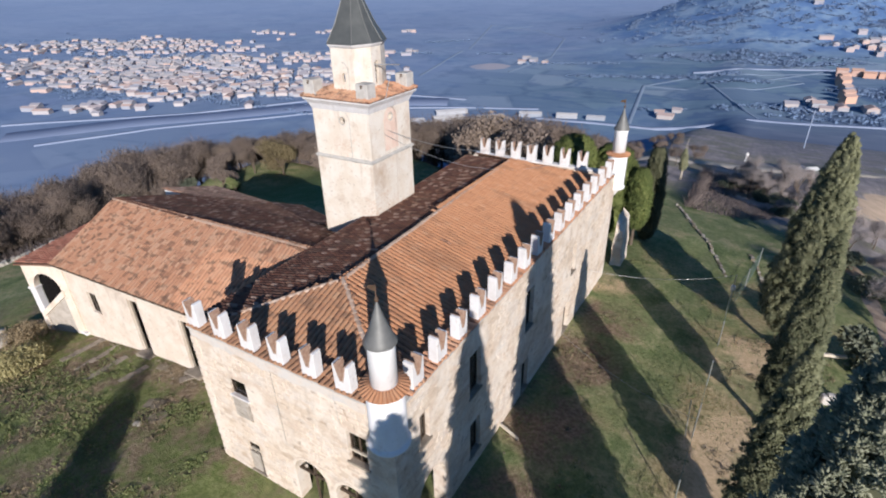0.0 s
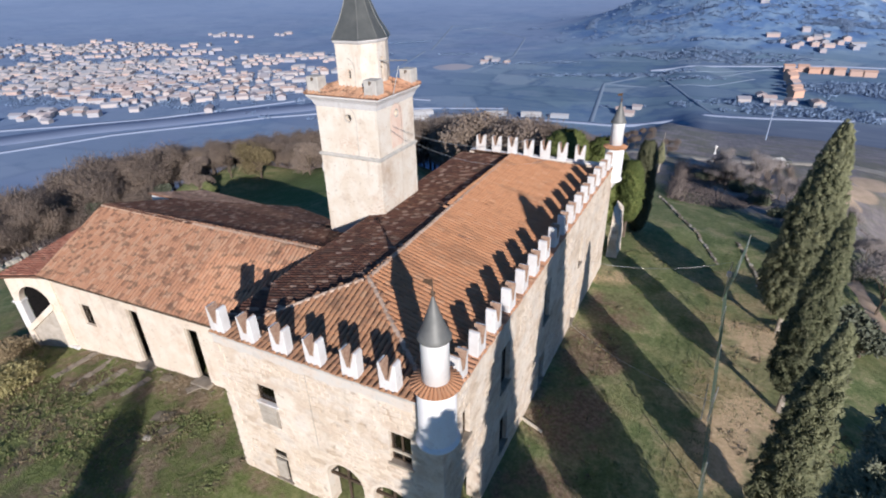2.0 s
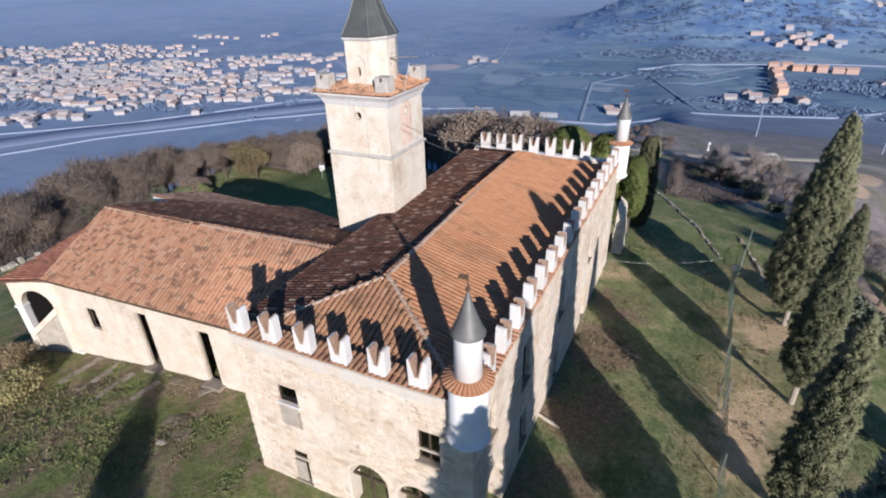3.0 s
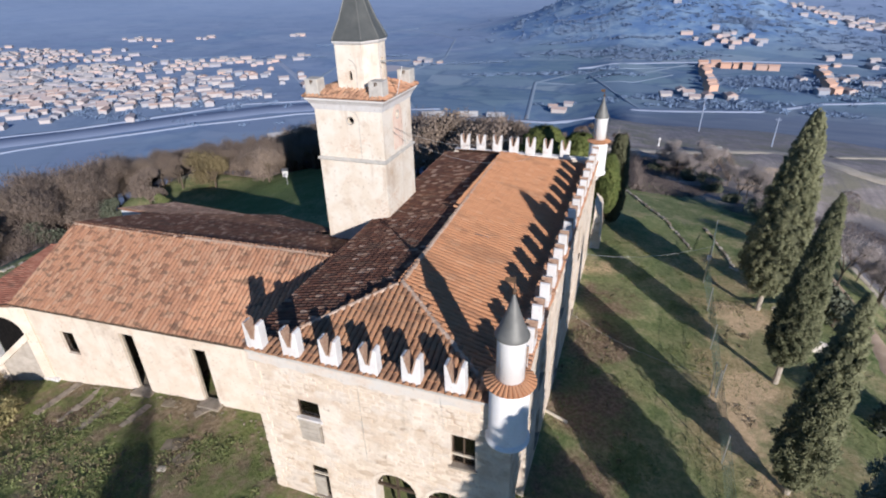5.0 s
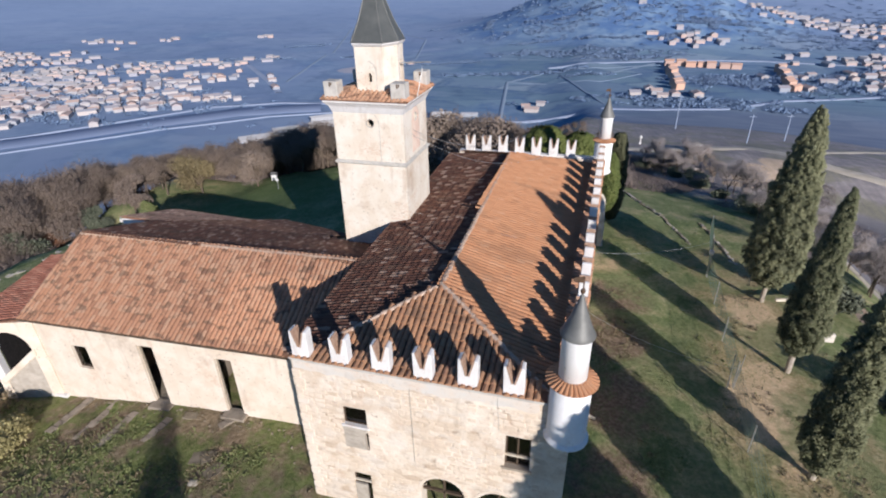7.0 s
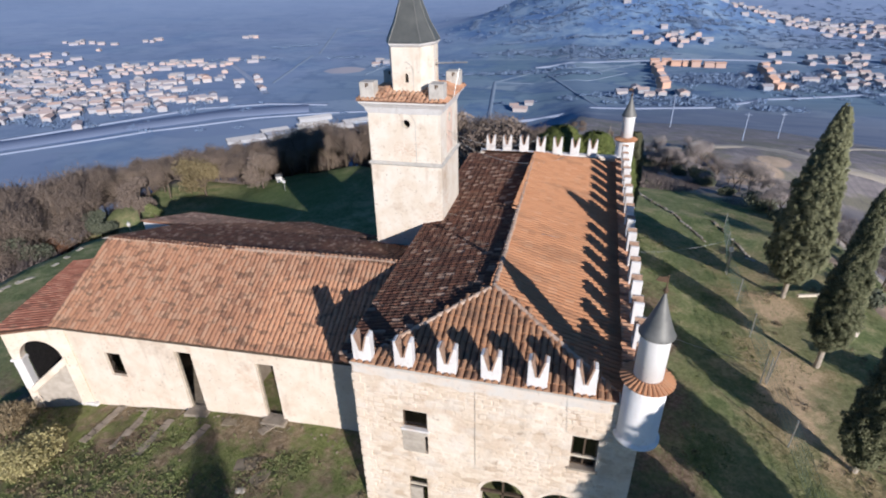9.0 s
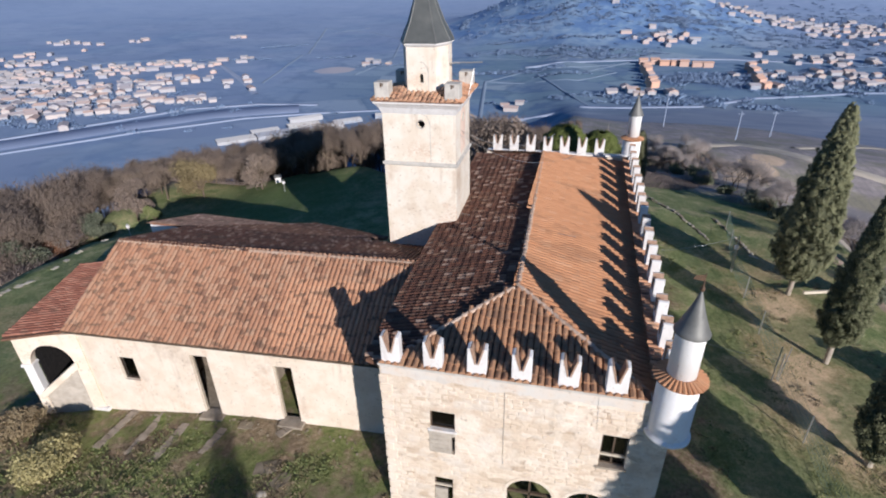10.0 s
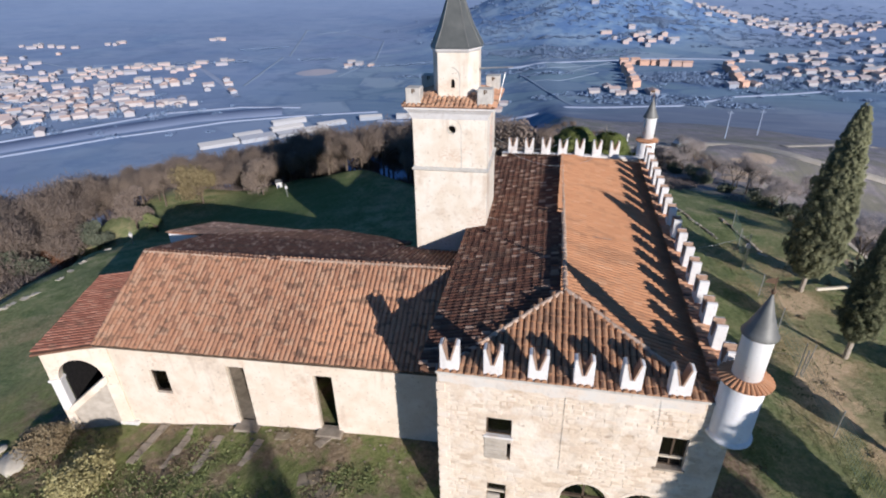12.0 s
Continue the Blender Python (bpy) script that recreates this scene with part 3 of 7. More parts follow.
def tiled(roof, poly3, eave, mat, single=None, pitch=0.235, step=0.36, seed=1, crooked=1.0):
    """Cover tiles on a flat slope. poly3: its corners; eave: two points of its lower edge. single: a box on the plan (x0, x1, y0, y1) in which tiles are pieces of their own."""
    rnd = random.Random(seed)
    o = Vector(eave[0])
    u = (Vector(eave[1]) - o).normalized()
    nrm = Vector((0, 0, 0))
    for i in range(1, len(poly3) - 1):
        nrm += (Vector(poly3[i]) - Vector(poly3[0])).cross(Vector(poly3[i + 1]) - Vector(poly3[0]))
    nrm.normalize()
    if nrm.z < 0:
        nrm = -nrm
    v = nrm.cross(u)
    if v.z < 0:
        v, u = -v, -u
    flat = [((Vector(p) - o).dot(u), (Vector(p) - o).dot(v)) for p in poly3]
    us, vs = [p[0] for p in flat], [p[1] for p in flat]
    verts, faces, pieces = [], [], 0
    shared = bpy.data.meshes.new("tile")
    shared.from_pydata([tuple(p) for p in TILE_V], [], TILE_F)
    shared.materials.append(mat)
    rot = Matrix((u, v, nrm)).transposed()
    for i in range(int((max(us) - min(us)) / pitch)):
        uu = min(us) + (i + 0.5) * pitch
        wob = rnd.uniform(-0.012, 0.012) * crooked
        for j in range(int((max(vs) - min(vs)) / step) + 2):
            vv = min(vs) + (j - 0.16) * step + rnd.uniform(-0.02, 0.02) * crooked
            if not inside(flat, (uu, vv + 0.12)):
                continue
            place = o + u * (uu + wob + rnd.uniform(-0.008, 0.008) * crooked) + v * vv + nrm * (0.005 + rnd.uniform(0, 0.012) * crooked)
            turn = rot @ Matrix.Rotation(radians(rnd.gauss(0, 1.6) * crooked), 3, "Z")
            if single and pieces < 280 and single[0] < place.x < single[1] and single[2] < place.y < single[3]:
                ob = new("tile", shared)
                ob.parent = roof
                ob.matrix_basis = Matrix.Translation(place) @ turn.to_4x4()
                pieces += 1
                continue
            base = len(verts)
            t = np.array(turn)
            verts.extend((TILE_V @ t.T + np.array(place)).tolist())
            faces.extend(tuple(base + k for k in f) for f in TILE_F)
    if verts:
        tagged(pydata("tiles", verts, faces, mat, roof), kind="stuff")


def ridge(roof, a, b, mat, r=0.105, step=0.34, seed=3):
    rnd = random.Random(seed)
    a, b = Vector(a), Vector(b)
    d = (b - a).normalized()
    side = d.cross(Vector((0, 0, 1))).normalized()
    up = side.cross(d)
    rot = np.array(Matrix((side, d, up)).transposed())
    tv, tf = tile_shape(r, step * 1.15, 5, 0.93)
    verts, faces = [], []
    for i in range(int((b - a).length / step)):
        base = len(verts)
        p = np.array(a + d * (i * step) + up * rnd.uniform(0, 0.015) + side * rnd.uniform(-0.015, 0.015))
        verts.extend((tv @ rot.T + p).tolist())
        faces.extend(tuple(base + k for k in f) for f in tf)
    tagged(pydata("ridge_tiles", verts, faces, mat, roof), kind="stuff")


# ---------------------------------------------------------------- terrain
def soft(x, a, b):
    t = min(1.0, max(0.0, (x - a) / (b - a)))
    return t * t * (3 - 2 * t)


def ground_z(x, y):
    dx = max(-57 - x, 0, x - 15)
    dy = max(-45 - y, 0, y - 36 - 10 * soft(-x, 16, 30))
    d = math.hypot(dx, dy)
    z = 0.75 - 0.75 * soft(x, -3, 1.5) * soft(y, -6, 2) - 0.65 * soft(x, 1, 12) - 0.9 * soft(-x, 16, 28) - 2.0 * soft(-x, 30, 48) - 0.5 * soft(y, 20, 36)
    z -= 5.0 * soft(x, 19, 31) * soft(y, -5, 15) * (1 - soft(y, 60, 85))
    z -= 0.7 * soft(y, 14, 26) * soft(-x, 12, 20)
    z -= 1.25 * soft(y, 22, 32) * soft(-x, 26, 36)
    z -= 4.0 * soft(-x, 47.6, 51.0) * (1 - soft(y, 27, 35))
    z -= 0.8 * soft(-x, 38, 45) * soft(y, 26, 34)
    if d > 0:
        fall = (0.25 + 0.40 * soft(-x, 0, 45) - 0.09 * soft(x, -30, 0) * (1 - soft(d, 62, 230))) * d
        z -= 88 * (1 - math.exp(-fall / 88 - (fall / 88) ** 3 * 0.9))
    r = math.hypot(x + 8, y - 10)
    z += 0.12 * noise.noise((x * 0.25, y * 0.25, 3.1)) * soft(r, 12, 30) + 0.05 * noise.noise((x * 0.9, y * 0.9, 7.7))
    if r > 60:
        z += (1.5 - 1.0 * soft(r, 150, 300)) * noise.noise((x * 0.02, y * 0.02, 1.3)) * soft(r, 60, 140)
    z += 120 * math.exp(-(((x - 40) / 215) ** 2 + ((y - 1190) / 250) ** 2))
    z += 150 * math.exp(-(((x - 700) / 420) ** 2 + ((y - 1850) / 330) ** 2))
    if r > 1000:
        z += (r - 1000) ** 2 * 0.000028 * (1 + 0.3 * noise.noise((x * 0.0016, y * 0.0016, 5)))
    return z


def terrain():
    seg, radii, r = 240, [0.0], 0.7
    while r < 4300:
        radii.append(r)
        r += max(0.7, r * 0.035)
    verts, faces = [], []
    for r in radii:
        for k in range(seg):
            a = 2 * math.pi * k / seg
            x, y = -8 + r * math.cos(a), 10 + r * math.sin(a)
            verts.append((x, y, ground_z(x, y)))
    far = []
    for i in range(len(radii) - 1):
        for k in range(seg):
            a, b = i * seg + k, i * seg + (k + 1) % seg
            faces.append((a, b, b + seg, a + seg))
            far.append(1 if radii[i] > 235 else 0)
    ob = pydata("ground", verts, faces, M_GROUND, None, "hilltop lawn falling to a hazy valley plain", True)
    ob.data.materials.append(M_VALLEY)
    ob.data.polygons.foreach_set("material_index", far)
    tagged(ob, category="ground", kind="structure")


terrain()

# ---------------------------------------------------------------- the castle hall
HALL_X0, HALL_X1, HALL_Y1, TOP = -9.5, 0.2, 25.2, 8.0
SKEW = 0.028      # the side wall runs out by this much a metre
RIDGE_X, RIDGE_Z, RIDGE_Y0, RIDGE_Y1 = -5.2, 8.93, 4.4, 21.5


def stones(wall, m, u0, u1, z0, z1, holes, seed, single=None, big=1.0, gaps=0.3, proud=1.0):
    """Field stones that stand out of a wall's face, in rough courses. m: the wall's frame."""
    rnd = random.Random(seed)
    verts, faces, pieces = [], [], 0
    shapes = []
    for k in range(8):
        bm = bmesh.new()
        q = [(rnd.uniform(-0.5, -0.42), rnd.uniform(-0.5, -0.4)), (rnd.uniform(0.42, 0.5), rnd.uniform(-0.5, -0.4)), (rnd.uniform(0.42, 0.5), rnd.uniform(0.4, 0.5)), (rnd.uniform(-0.5, -0.42), rnd.uniform(0.4, 0.5))]
        shape = [(a, 0.6, b) for a, b in q] + [(a * 0.84, -0.5, b * 0.78) for a, b in q]
        bm.free()
        shapes.append(np.array(shape))
    fs = [(4, 5, 6, 7), (0, 1, 5, 4), (1, 2, 6, 5), (2, 3, 7, 6), (3, 0, 4, 7)]
    meshes = []
    for s in shapes:
        me = bpy.data.meshes.new("stone")
        me.from_pydata([tuple(p) for p in s], [], fs)
        me.materials.append(M_STONE)
        meshes.append(me)
    rot, off = np.array(m.to_3x3()), np.array(m.translation)
    z = z0
    while z < z1 - 0.1:
        h = rnd.uniform(0.13, 0.25) * big
        u = u0 + rnd.uniform(0, 0.2)
        while u < u1 - 0.1:
            w = min(rnd.uniform(0.18, 0.52) * big, u1 - u)
            cu, cz = u + w / 2, z + h / 2 + rnd.uniform(-0.02, 0.02)
            u += w + rnd.uniform(0.01, 0.05)
            bare = noise.noise((cu * 0.45 + seed, cz * 0.6, 2.0)) + rnd.uniform(-0.35, 0.35)
            if bare < gaps - 0.5 or any(hh.u0 - w / 2 - 0.03 < cu < hh.u1 + w / 2 + 0.03 and hh.z0 - h / 2 - 0.03 < cz < hh.z1 + h / 2 + 0.03 for hh in holes):
                continue
            k = rnd.randrange(8)
            deep = rnd.uniform(0.03, 0.075) * proud
            if single and pieces < 280 and single[0] < cu < single[1] and single[2] < cz < single[3]:
                ob = new("stone", meshes[k])
                ob.parent = wall
                ob.matrix_basis = m @ Matrix.Translation((cu, 0, cz)) @ Matrix.Diagonal((w, deep, h * 0.94, 1))
                pieces += 1
                continue
            base = len(verts)
            p = shapes[k] * np.array((w, deep, h * 0.94)) + np.array((cu, 0, cz))
            verts.extend((p @ rot.T + off).tolist())
            faces.extend(tuple(base + i for i in f) for f in fs)
        z += h + 0.012
    tagged(pydata("wall_stone_rest", verts, faces, M_STONE, wall), kind="stuff")


def window(parent, m, h, depth=0.12, frame_mat=M_DARKWOOD, bars=(), sill=True, boards=None):
    """A timber frame in an opening. bars: (u or z share, upright?)."""
    win = new("window")
    win.parent = parent
    bm = bmesh.new()
    t = 0.06
    for a in ((h.u0, h.u0 + t, h.z0, h.z1), (h.u1 - t, h.u1, h.z0, h.z1), (h.u0 + t, h.u1 - t, h.z0, h.z0 + t), (h.u0 + t, h.u1 - t, h.z1 - t, h.z1)):
        box(bm, a[0], a[1], depth, depth + 0.07, a[2], a[3])
    bm.transform(m)
    part("frame", bm, frame_mat, win)
    for share, upright, mat in bars:
        bm = bmesh.new()
        if upright:
            c = h.u0 + share * (h.u1 - h.u0)
            box(bm, c - 0.03, c + 0.03, depth - 0.02, depth + 0.04, h.z0, h.z1)
        else:
            c = h.z0 + share * (h.z1 - h.z0)
            box(bm, h.u0 - 0.02, h.u1 + 0.02, depth - 0.05, depth + 0.02, c - 0.035, c + 0.035)
        bm.transform(m)
        part("crossbar", bm, mat, win)
    # dark pane added to make the opening read as unlit
    bm = bmesh.new()
    box(bm, h.u0 + t, h.u1 - t, depth + 0.03, depth + 0.036, h.z0 + t, h.z1 - t)
    bm.transform(m)
    part("pane", bm, M_GLASS, win)
    if sill:
        bm = bmesh.new()
        box(bm, h.u0 - 0.08, h.u1 + 0.08, -0.07, 0.3, h.z0 - 0.09, h.z0 + 0.004)
        soften(bm, 0.012)
        bm.transform(m)
        part("sill", bm, M_WHITE if boards else M_SLAB, win)
    return win


def merlon_meshes():
    """A swallowtail merlon 0.66 wide, 0.38 thick, 1.15 high, and the bricks of its notch."""
    w, d, h, notch = 0.33, 0.19, 1.15, 0.50
    bm = bmesh.new()
    for side in (-1, 1):
        pts = [(-w, 0), (0, 0), (0, notch), (-0.05, notch), (-w + 0.11, h), (-w, h - 0.03)]
        pts = [(side * -x, z) for x, z in pts]
        a = [bm.verts.new((x, -d, z)) for x, z in pts]
        b = [bm.verts.new((x, d, z)) for x, z in pts]
        bm.faces.new(a)
        bm.faces.new(b)
        for i in range(len(pts)):
            j = (i + 1) % len(pts)
            if not (abs(pts[i][0]) < 1e-6 and abs(pts[j][0]) < 1e-6):
                bm.faces.new((a[i], a[j], b[j], b[i]))
    bmesh.ops.remove_doubles(bm, verts=bm.verts, dist=1e-5)
    bmesh.ops.recalc_face_normals(bm, faces=bm.faces)
    bmesh.ops.bevel(bm, geom=[e for e in bm.edges if e.calc_face_angle(0) > 0.4], offset=0.018, segments=1, affect="EDGES")
    body = bpy.data.meshes.new("merlon")
    bm.to_mesh(body)
    bm.free()
    body.materials.append(M_WHITE)
    caps = []
    for side in (-1, 1):
        bm = bmesh.new()
        x0, z0, x1, z1 = 0.05, notch, w - 0.11, h
        l = math.hypot(x1 - x0, z1 - z0)
        nx, nz = -(z1 - z0) / l, (x1 - x0) / l
        n = 6
        for k in range(n):
            f0, f1 = k / n, (k + 0.93) / n
            p = []
            for f, o in ((f0, -0.02), (f1, -0.02), (f1, 0.035), (f0, 0.035)):
                p.append((side * (x0 + (x1 - x0) * f + nx * o), z0 + (z1 - z0) * f + nz * o))
            hexa(bm, [(x, -d - 0.012, z) for x, z in p] + [(x, d + 0.02, z) for x, z in p])
        me = bpy.data.meshes.new("brick_coping")
        bmesh.ops.recalc_face_normals(bm, faces=bm.faces)
        bm.to_mesh(me)
        bm.free()
        me.materials.append(M_BRICK)
        caps.append(me)
    return body, caps


MERLON, COPINGS = merlon_meshes()


def merlon(parent, x, y, z, turn, rnd):
    ob = new("merlon", MERLON)
    ob.parent = parent
    ob.matrix_basis = pose(x, y, z, rnd.uniform(-1, 1), rnd.uniform(-1, 1), turn + rnd.uniform(-1.5, 1.5)) @ Matrix.Diagonal((rnd.uniform(0.97, 1.03), 1, rnd.uniform(0.96, 1.04), 1))
    for me in COPINGS:
        c = new("brick_coping", me)
        c.parent = ob
    return ob


def turret(parent, x, y):
    t = new("turret")
    t.parent = parent
    t.matrix_basis = pose(x, y, 0)
    bm = bmesh.new()
    lathe(bm, [(0.08, 6.1), (0.26, 6.4), (0.44, 6.62), (0.64, 6.72), (0.70, 6.79), (0.70, 6.86), (0.615, 6.91), (0.61, 6.97), (0.61, 9.0), (0.56, 9.12)], 40)
    part("drum", bm, M_LIME, t, "whitewashed round lower drum", True)
    bm = bmesh.new()
    lathe(bm, [(0.42, 9.1), (0.42, 10.60), (0.455, 10.66), (0.46, 10.75), (0.40, 10.76)], 36)
    part("upper_drum", bm, M_LIME, t, "", True)
    bm = bmesh.new()
    lathe(bm, [(0.50, 10.73), (0.505, 10.77), (0.44, 10.88), (0.32, 11.18), (0.19, 11.54), (0.085, 11.88), (0.03, 12.08), (0.02, 12.10)], 36)
    part("cone_roof", bm, M_LEAD, t, "grey sheet-metal cone", True)
    bm = bmesh.new()
    lathe(bm, [(0.015, 12.05), (0.05, 12.10), (0.075, 12.16), (0.05, 12.22), (0.02, 12.26), (0.014, 12.62), (0.005, 12.66)], 12)
    fin = part("finial", bm, M_IRON, t, "", True)
    bm = bmesh.new()
    hexa(bm, [(0.0, -0.006, 12.40), (-0.30, -0.006, 12.44), (-0.30, 0.006, 12.44), (0.0, 0.006, 12.40), (0.0, -0.006, 12.60), (-0.24, -0.006, 12.56), (-0.24, 0.006, 12.56), (0.0, 0.006, 12.60)])
    part("vane", bm, M_IRON, fin)
    skirt = new("tile_skirt")
    skirt.parent = t
    bm = bmesh.new()
    lathe(bm, [(0.56, 8.99), (0.71, 9.02), (0.71, 9.06), (0.42, 9.25)], 40)
    part("skirt_bed", bm, M_BED, skirt)
    v, f = tile_shape(0.080, 0.40, 4, 0.58)
    tm = bpy.data.meshes.new("skirt_tile")
    tm.from_pydata([tuple(p) for p in v], [], f)
    tm.materials.append(M_TILE_NEW)
    n = 30
    for k in range(n):
        a = 360 * k / n
        ob = new("skirt_tile", tm)
        ob.parent = skirt
        ob.matrix_basis = pose(0, 0, 9.04, 0, 0, a) @ pose(0, -0.755, 0, 27, 0, 0)
    return t


def castle_hall():
    hall = thing("castle_hall", "cream rubble-stone castle hall with white swallowtail battlements and clay roof", "castle")
    rnd = random.Random(7)
    # walls
    front_m = facing((0, 0, 0), (1, 0, 0))
    fh = [Hole(-7.76, -6.84, 4.05, 6.10), Hole(-1.84, -0.98, 4.78, 6.24), Hole(-7.67, -6.94, 0.95, 2.68), Hole(-4.90, -3.22, 0.2, 3.38, 0.84), Hole(-2.80, -1.15, 0.2, 3.25, 0.82)]
    front = part("front_wall", wall_mesh(HALL_X0, HALL_X1, -1.5, TOP - 0.62, fh, 0.6, front_m), M_RUBBLE, hall, "patchy plastered rubble front with windows and arches")
    side_m = facing((HALL_X1, 0, 0), (SKEW, 1, 0))
    sh = [Hole(1.45, 2.05, 5.1, 6.55), Hole(5.0, 5.95, 4.45, 6.6), Hole(5.05, 5.95, 0.9, 2.85), Hole(10.6, 11.5, 4.2, 6.5), Hole(10.5, 11.3, 0.3, 2.2), Hole(1.2, 3.0, -0.5, 3.3, 0.9), Hole(17.2, 17.9, 4.1, 5.9), Hole(16.6, 17.5, 0.2, 2.1)]
    side = part("side_wall", wall_mesh(0.6, HALL_Y1, -2.0, TOP - 0.75, sh, 0.6, side_m), M_RUBBLE, hall, "weathered rubble side wall")
    bm = bmesh.new()
    box(bm, HALL_X0, HALL_X1 + 0.09, HALL_Y1 - 0.6, HALL_Y1, -1.5, TOP - 0.16)
    part("rear_wall", bm, M_RUBBLE, hall)
    bm = bmesh.new()
    box(bm, HALL_X0, HALL_X0 + 0.6, 0.6, HALL_Y1 - 0.6, -1.5, 7.55)
    part("courtyard_wall", bm, M_RUBBLE, hall)
    # rooms behind the openings, their shade deepened by a dark plaster colour
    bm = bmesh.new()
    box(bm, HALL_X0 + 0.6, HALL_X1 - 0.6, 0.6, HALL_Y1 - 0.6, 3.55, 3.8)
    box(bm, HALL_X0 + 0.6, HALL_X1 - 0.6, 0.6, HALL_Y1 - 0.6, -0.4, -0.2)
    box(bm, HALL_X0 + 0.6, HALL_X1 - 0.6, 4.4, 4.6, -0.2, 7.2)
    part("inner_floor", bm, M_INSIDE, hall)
    stones(front, front_m, HALL_X0 + 0.02, HALL_X1 - 0.75, 0.3, TOP - 0.55, fh, 11, (-6.5, -1.9, 4.6, 7.4), 1.0, 0.42, 0.55)
    stones(side, side_m, 0.9, HALL_Y1 - 0.9, -0.3, TOP - 0.3, sh, 12, None, 1.1, 0.62, 0.5)
    # patched cement band below the ledge
    bm = bmesh.new()
    lower = [(HALL_X0 + 0.05 + 0.32 * k, TOP - 0.42 - 0.34 * abs(noise.noise((k * 0.37, 3.0, 1.0))) - 0.10 * rnd.random()) for k in range(28)]
    for (x0, z0), (x1, z1) in zip(lower, lower[1:]):
        hexa(bm, [(x0, -0.022, z0), (x1, -0.022, z1), (x1, 0.05, z1), (x0, 0.05, z0), (x0, -0.022, TOP - 0.10), (x1, -0.022, TOP - 0.10), (x1, 0.05, TOP - 0.10), (x0, 0.05, TOP - 0.10)])
    bmesh.ops.remove_doubles(bm, verts=bm.verts, dist=1e-4)
    part("cement_band", bm, M_CEMENT, front, "patchy grey cement band")
    # quoins on the free corner
    for k in range(17):
        bm = bmesh.new()
        w = 0.42 if k % 2 else 0.28
        box(bm, HALL_X0 - 0.03 - rnd.uniform(0, 0.03), HALL_X0 + w, -0.025, 0.3, 0.4 + k * 0.42, 0.4 + k * 0.42 + rnd.uniform(0.3, 0.4))
        soften(bm, 0.02)
        part("quoin", bm, M_STONE, front)
    # coping ledge under the battlements
    bm = bmesh.new()
    box(bm, HALL_X0 - 0.05, -0.55, -0.06, 0.36, TOP - 0.10, TOP + 0.0)
    soften(bm, 0.015)
    part("parapet_ledge", bm, M_GREYCAP, hall)
    bm = bmesh.new()
    box(bm, HALL_X0, HALL_X1, 0, 0.32, TOP - 0.62, TOP - 0.10)
    part("parapet", bm, M_RUBBLE, hall)
    bm = bmesh.new()
    box(bm, 0.6, HALL_Y1, 0, 0.32, TOP - 0.75, TOP - 0.16)
    bm.transform(side_m)
    part("parapet", bm, M_RUBBLE, hall)
    bm = bmesh.new()
    box(bm, 0.47, HALL_Y1 - 0.46, -0.06, 0.34, TOP - 0.16, TOP - 0.06)
    bm.transform(side_m)
    part("parapet_ledge", bm, M_GREYCAP, hall)
    bm = bmesh.new()
    box(bm, HALL_X0, HALL_X1 + 0.25, HALL_Y1 - 0.44, HALL_Y1 + 0.05, TOP - 0.16, TOP - 0.062)
    part("parapet_ledge", bm, M_WHITE, hall)
    # windows
    w = window(hall, front_m, Hole(-7.76, -6.84, 5.25, 6.10), 0.09, M_DARKWOOD, (), True, True)
    bm = bmesh.new()
    box(bm, -7.80, -6.98, -0.015, 0.14, 4.07, 4.95)
    bm2 = bmesh.new()
    box(bm2, -7.84, -6.84, -0.05, 0.2, 4.95, 5.16)
    soften(bm2, 0.04)
    part("rolled_blind", bm2, M_PANEL, w, "pale bulging panel")
    part("infill_panel", bm, M_PANEL, w, "grey boarded infill with a broken corner")
    for k in range(4):
        bm3 = bmesh.new()
        box(bm3, -7.79, -7.0 - 0.03 * k, -0.03, -0.012, 4.12 + 0.21 * k, 4.30 + 0.21 * k)
        part("board", bm3, M_PANEL, w)
    window(hall, front_m, fh[1], 0.16, M_DARKWOOD, ((0.5, True, M_DARKWOOD), (0.30, False, M_PALEWOOD)))
    w = window(hall, front_m, fh[2], 0.10, M_DARKWOOD, ((0.72, False, M_PALEWOOD),))
    bm = bmesh.new()
    box(bm, -7.65, -7.16, 0.02, 0.10, 0.95, 2.02)
    part("infill_panel", bm, M_PANEL, w)
    for h in sh[:5] + sh[6:]:
        window(hall, side_m, h, 0.2, M_DARKWOOD, ((0.5, True, M_DARKWOOD),))
    for h in (fh[3], fh[4]):
        arch = new("arch_surround")
        arch.parent = hall
        c, r = 0.5 * (h.u0 + h.u1), 0.5 * (h.u1 - h.u0)
        n = 13
        for k in range(n):
            a0, a1 = math.pi * k / n, math.pi * (k + 0.94) / n
            bm = bmesh.new()
            zc = h.z1 - h.arch
            q = [(c + rr * math.cos(a), zc + rr * math.sin(a) * h.arch / r) for a, rr in ((a0, r), (a0, r + 0.13), (a1, r + 0.13), (a1, r))]
            hexa(bm, [(x, -0.015, z) for x, z in q] + [(x, 0.25, z) for x, z in q])
            part("voussoir", bm, M_CREAM, arch)
        bm = bmesh.new()
        box(bm, h.u0 - 0.02, h.u1 + 0.02, 0.2, 0.3, 2.35, 2.46)
        box(bm, c - 0.04, c + 0.04, 0.2, 0.28, 0.2, h.z1)
        part("timber_frame", bm, M_DARKWOOD, arch)
    # roof
    roof = new("roof")
    roof.parent = hall
    A, B = (RIDGE_X, RIDGE_Y0, RIDGE_Z), (RIDGE_X, RIDGE_Y1, RIDGE_Z)
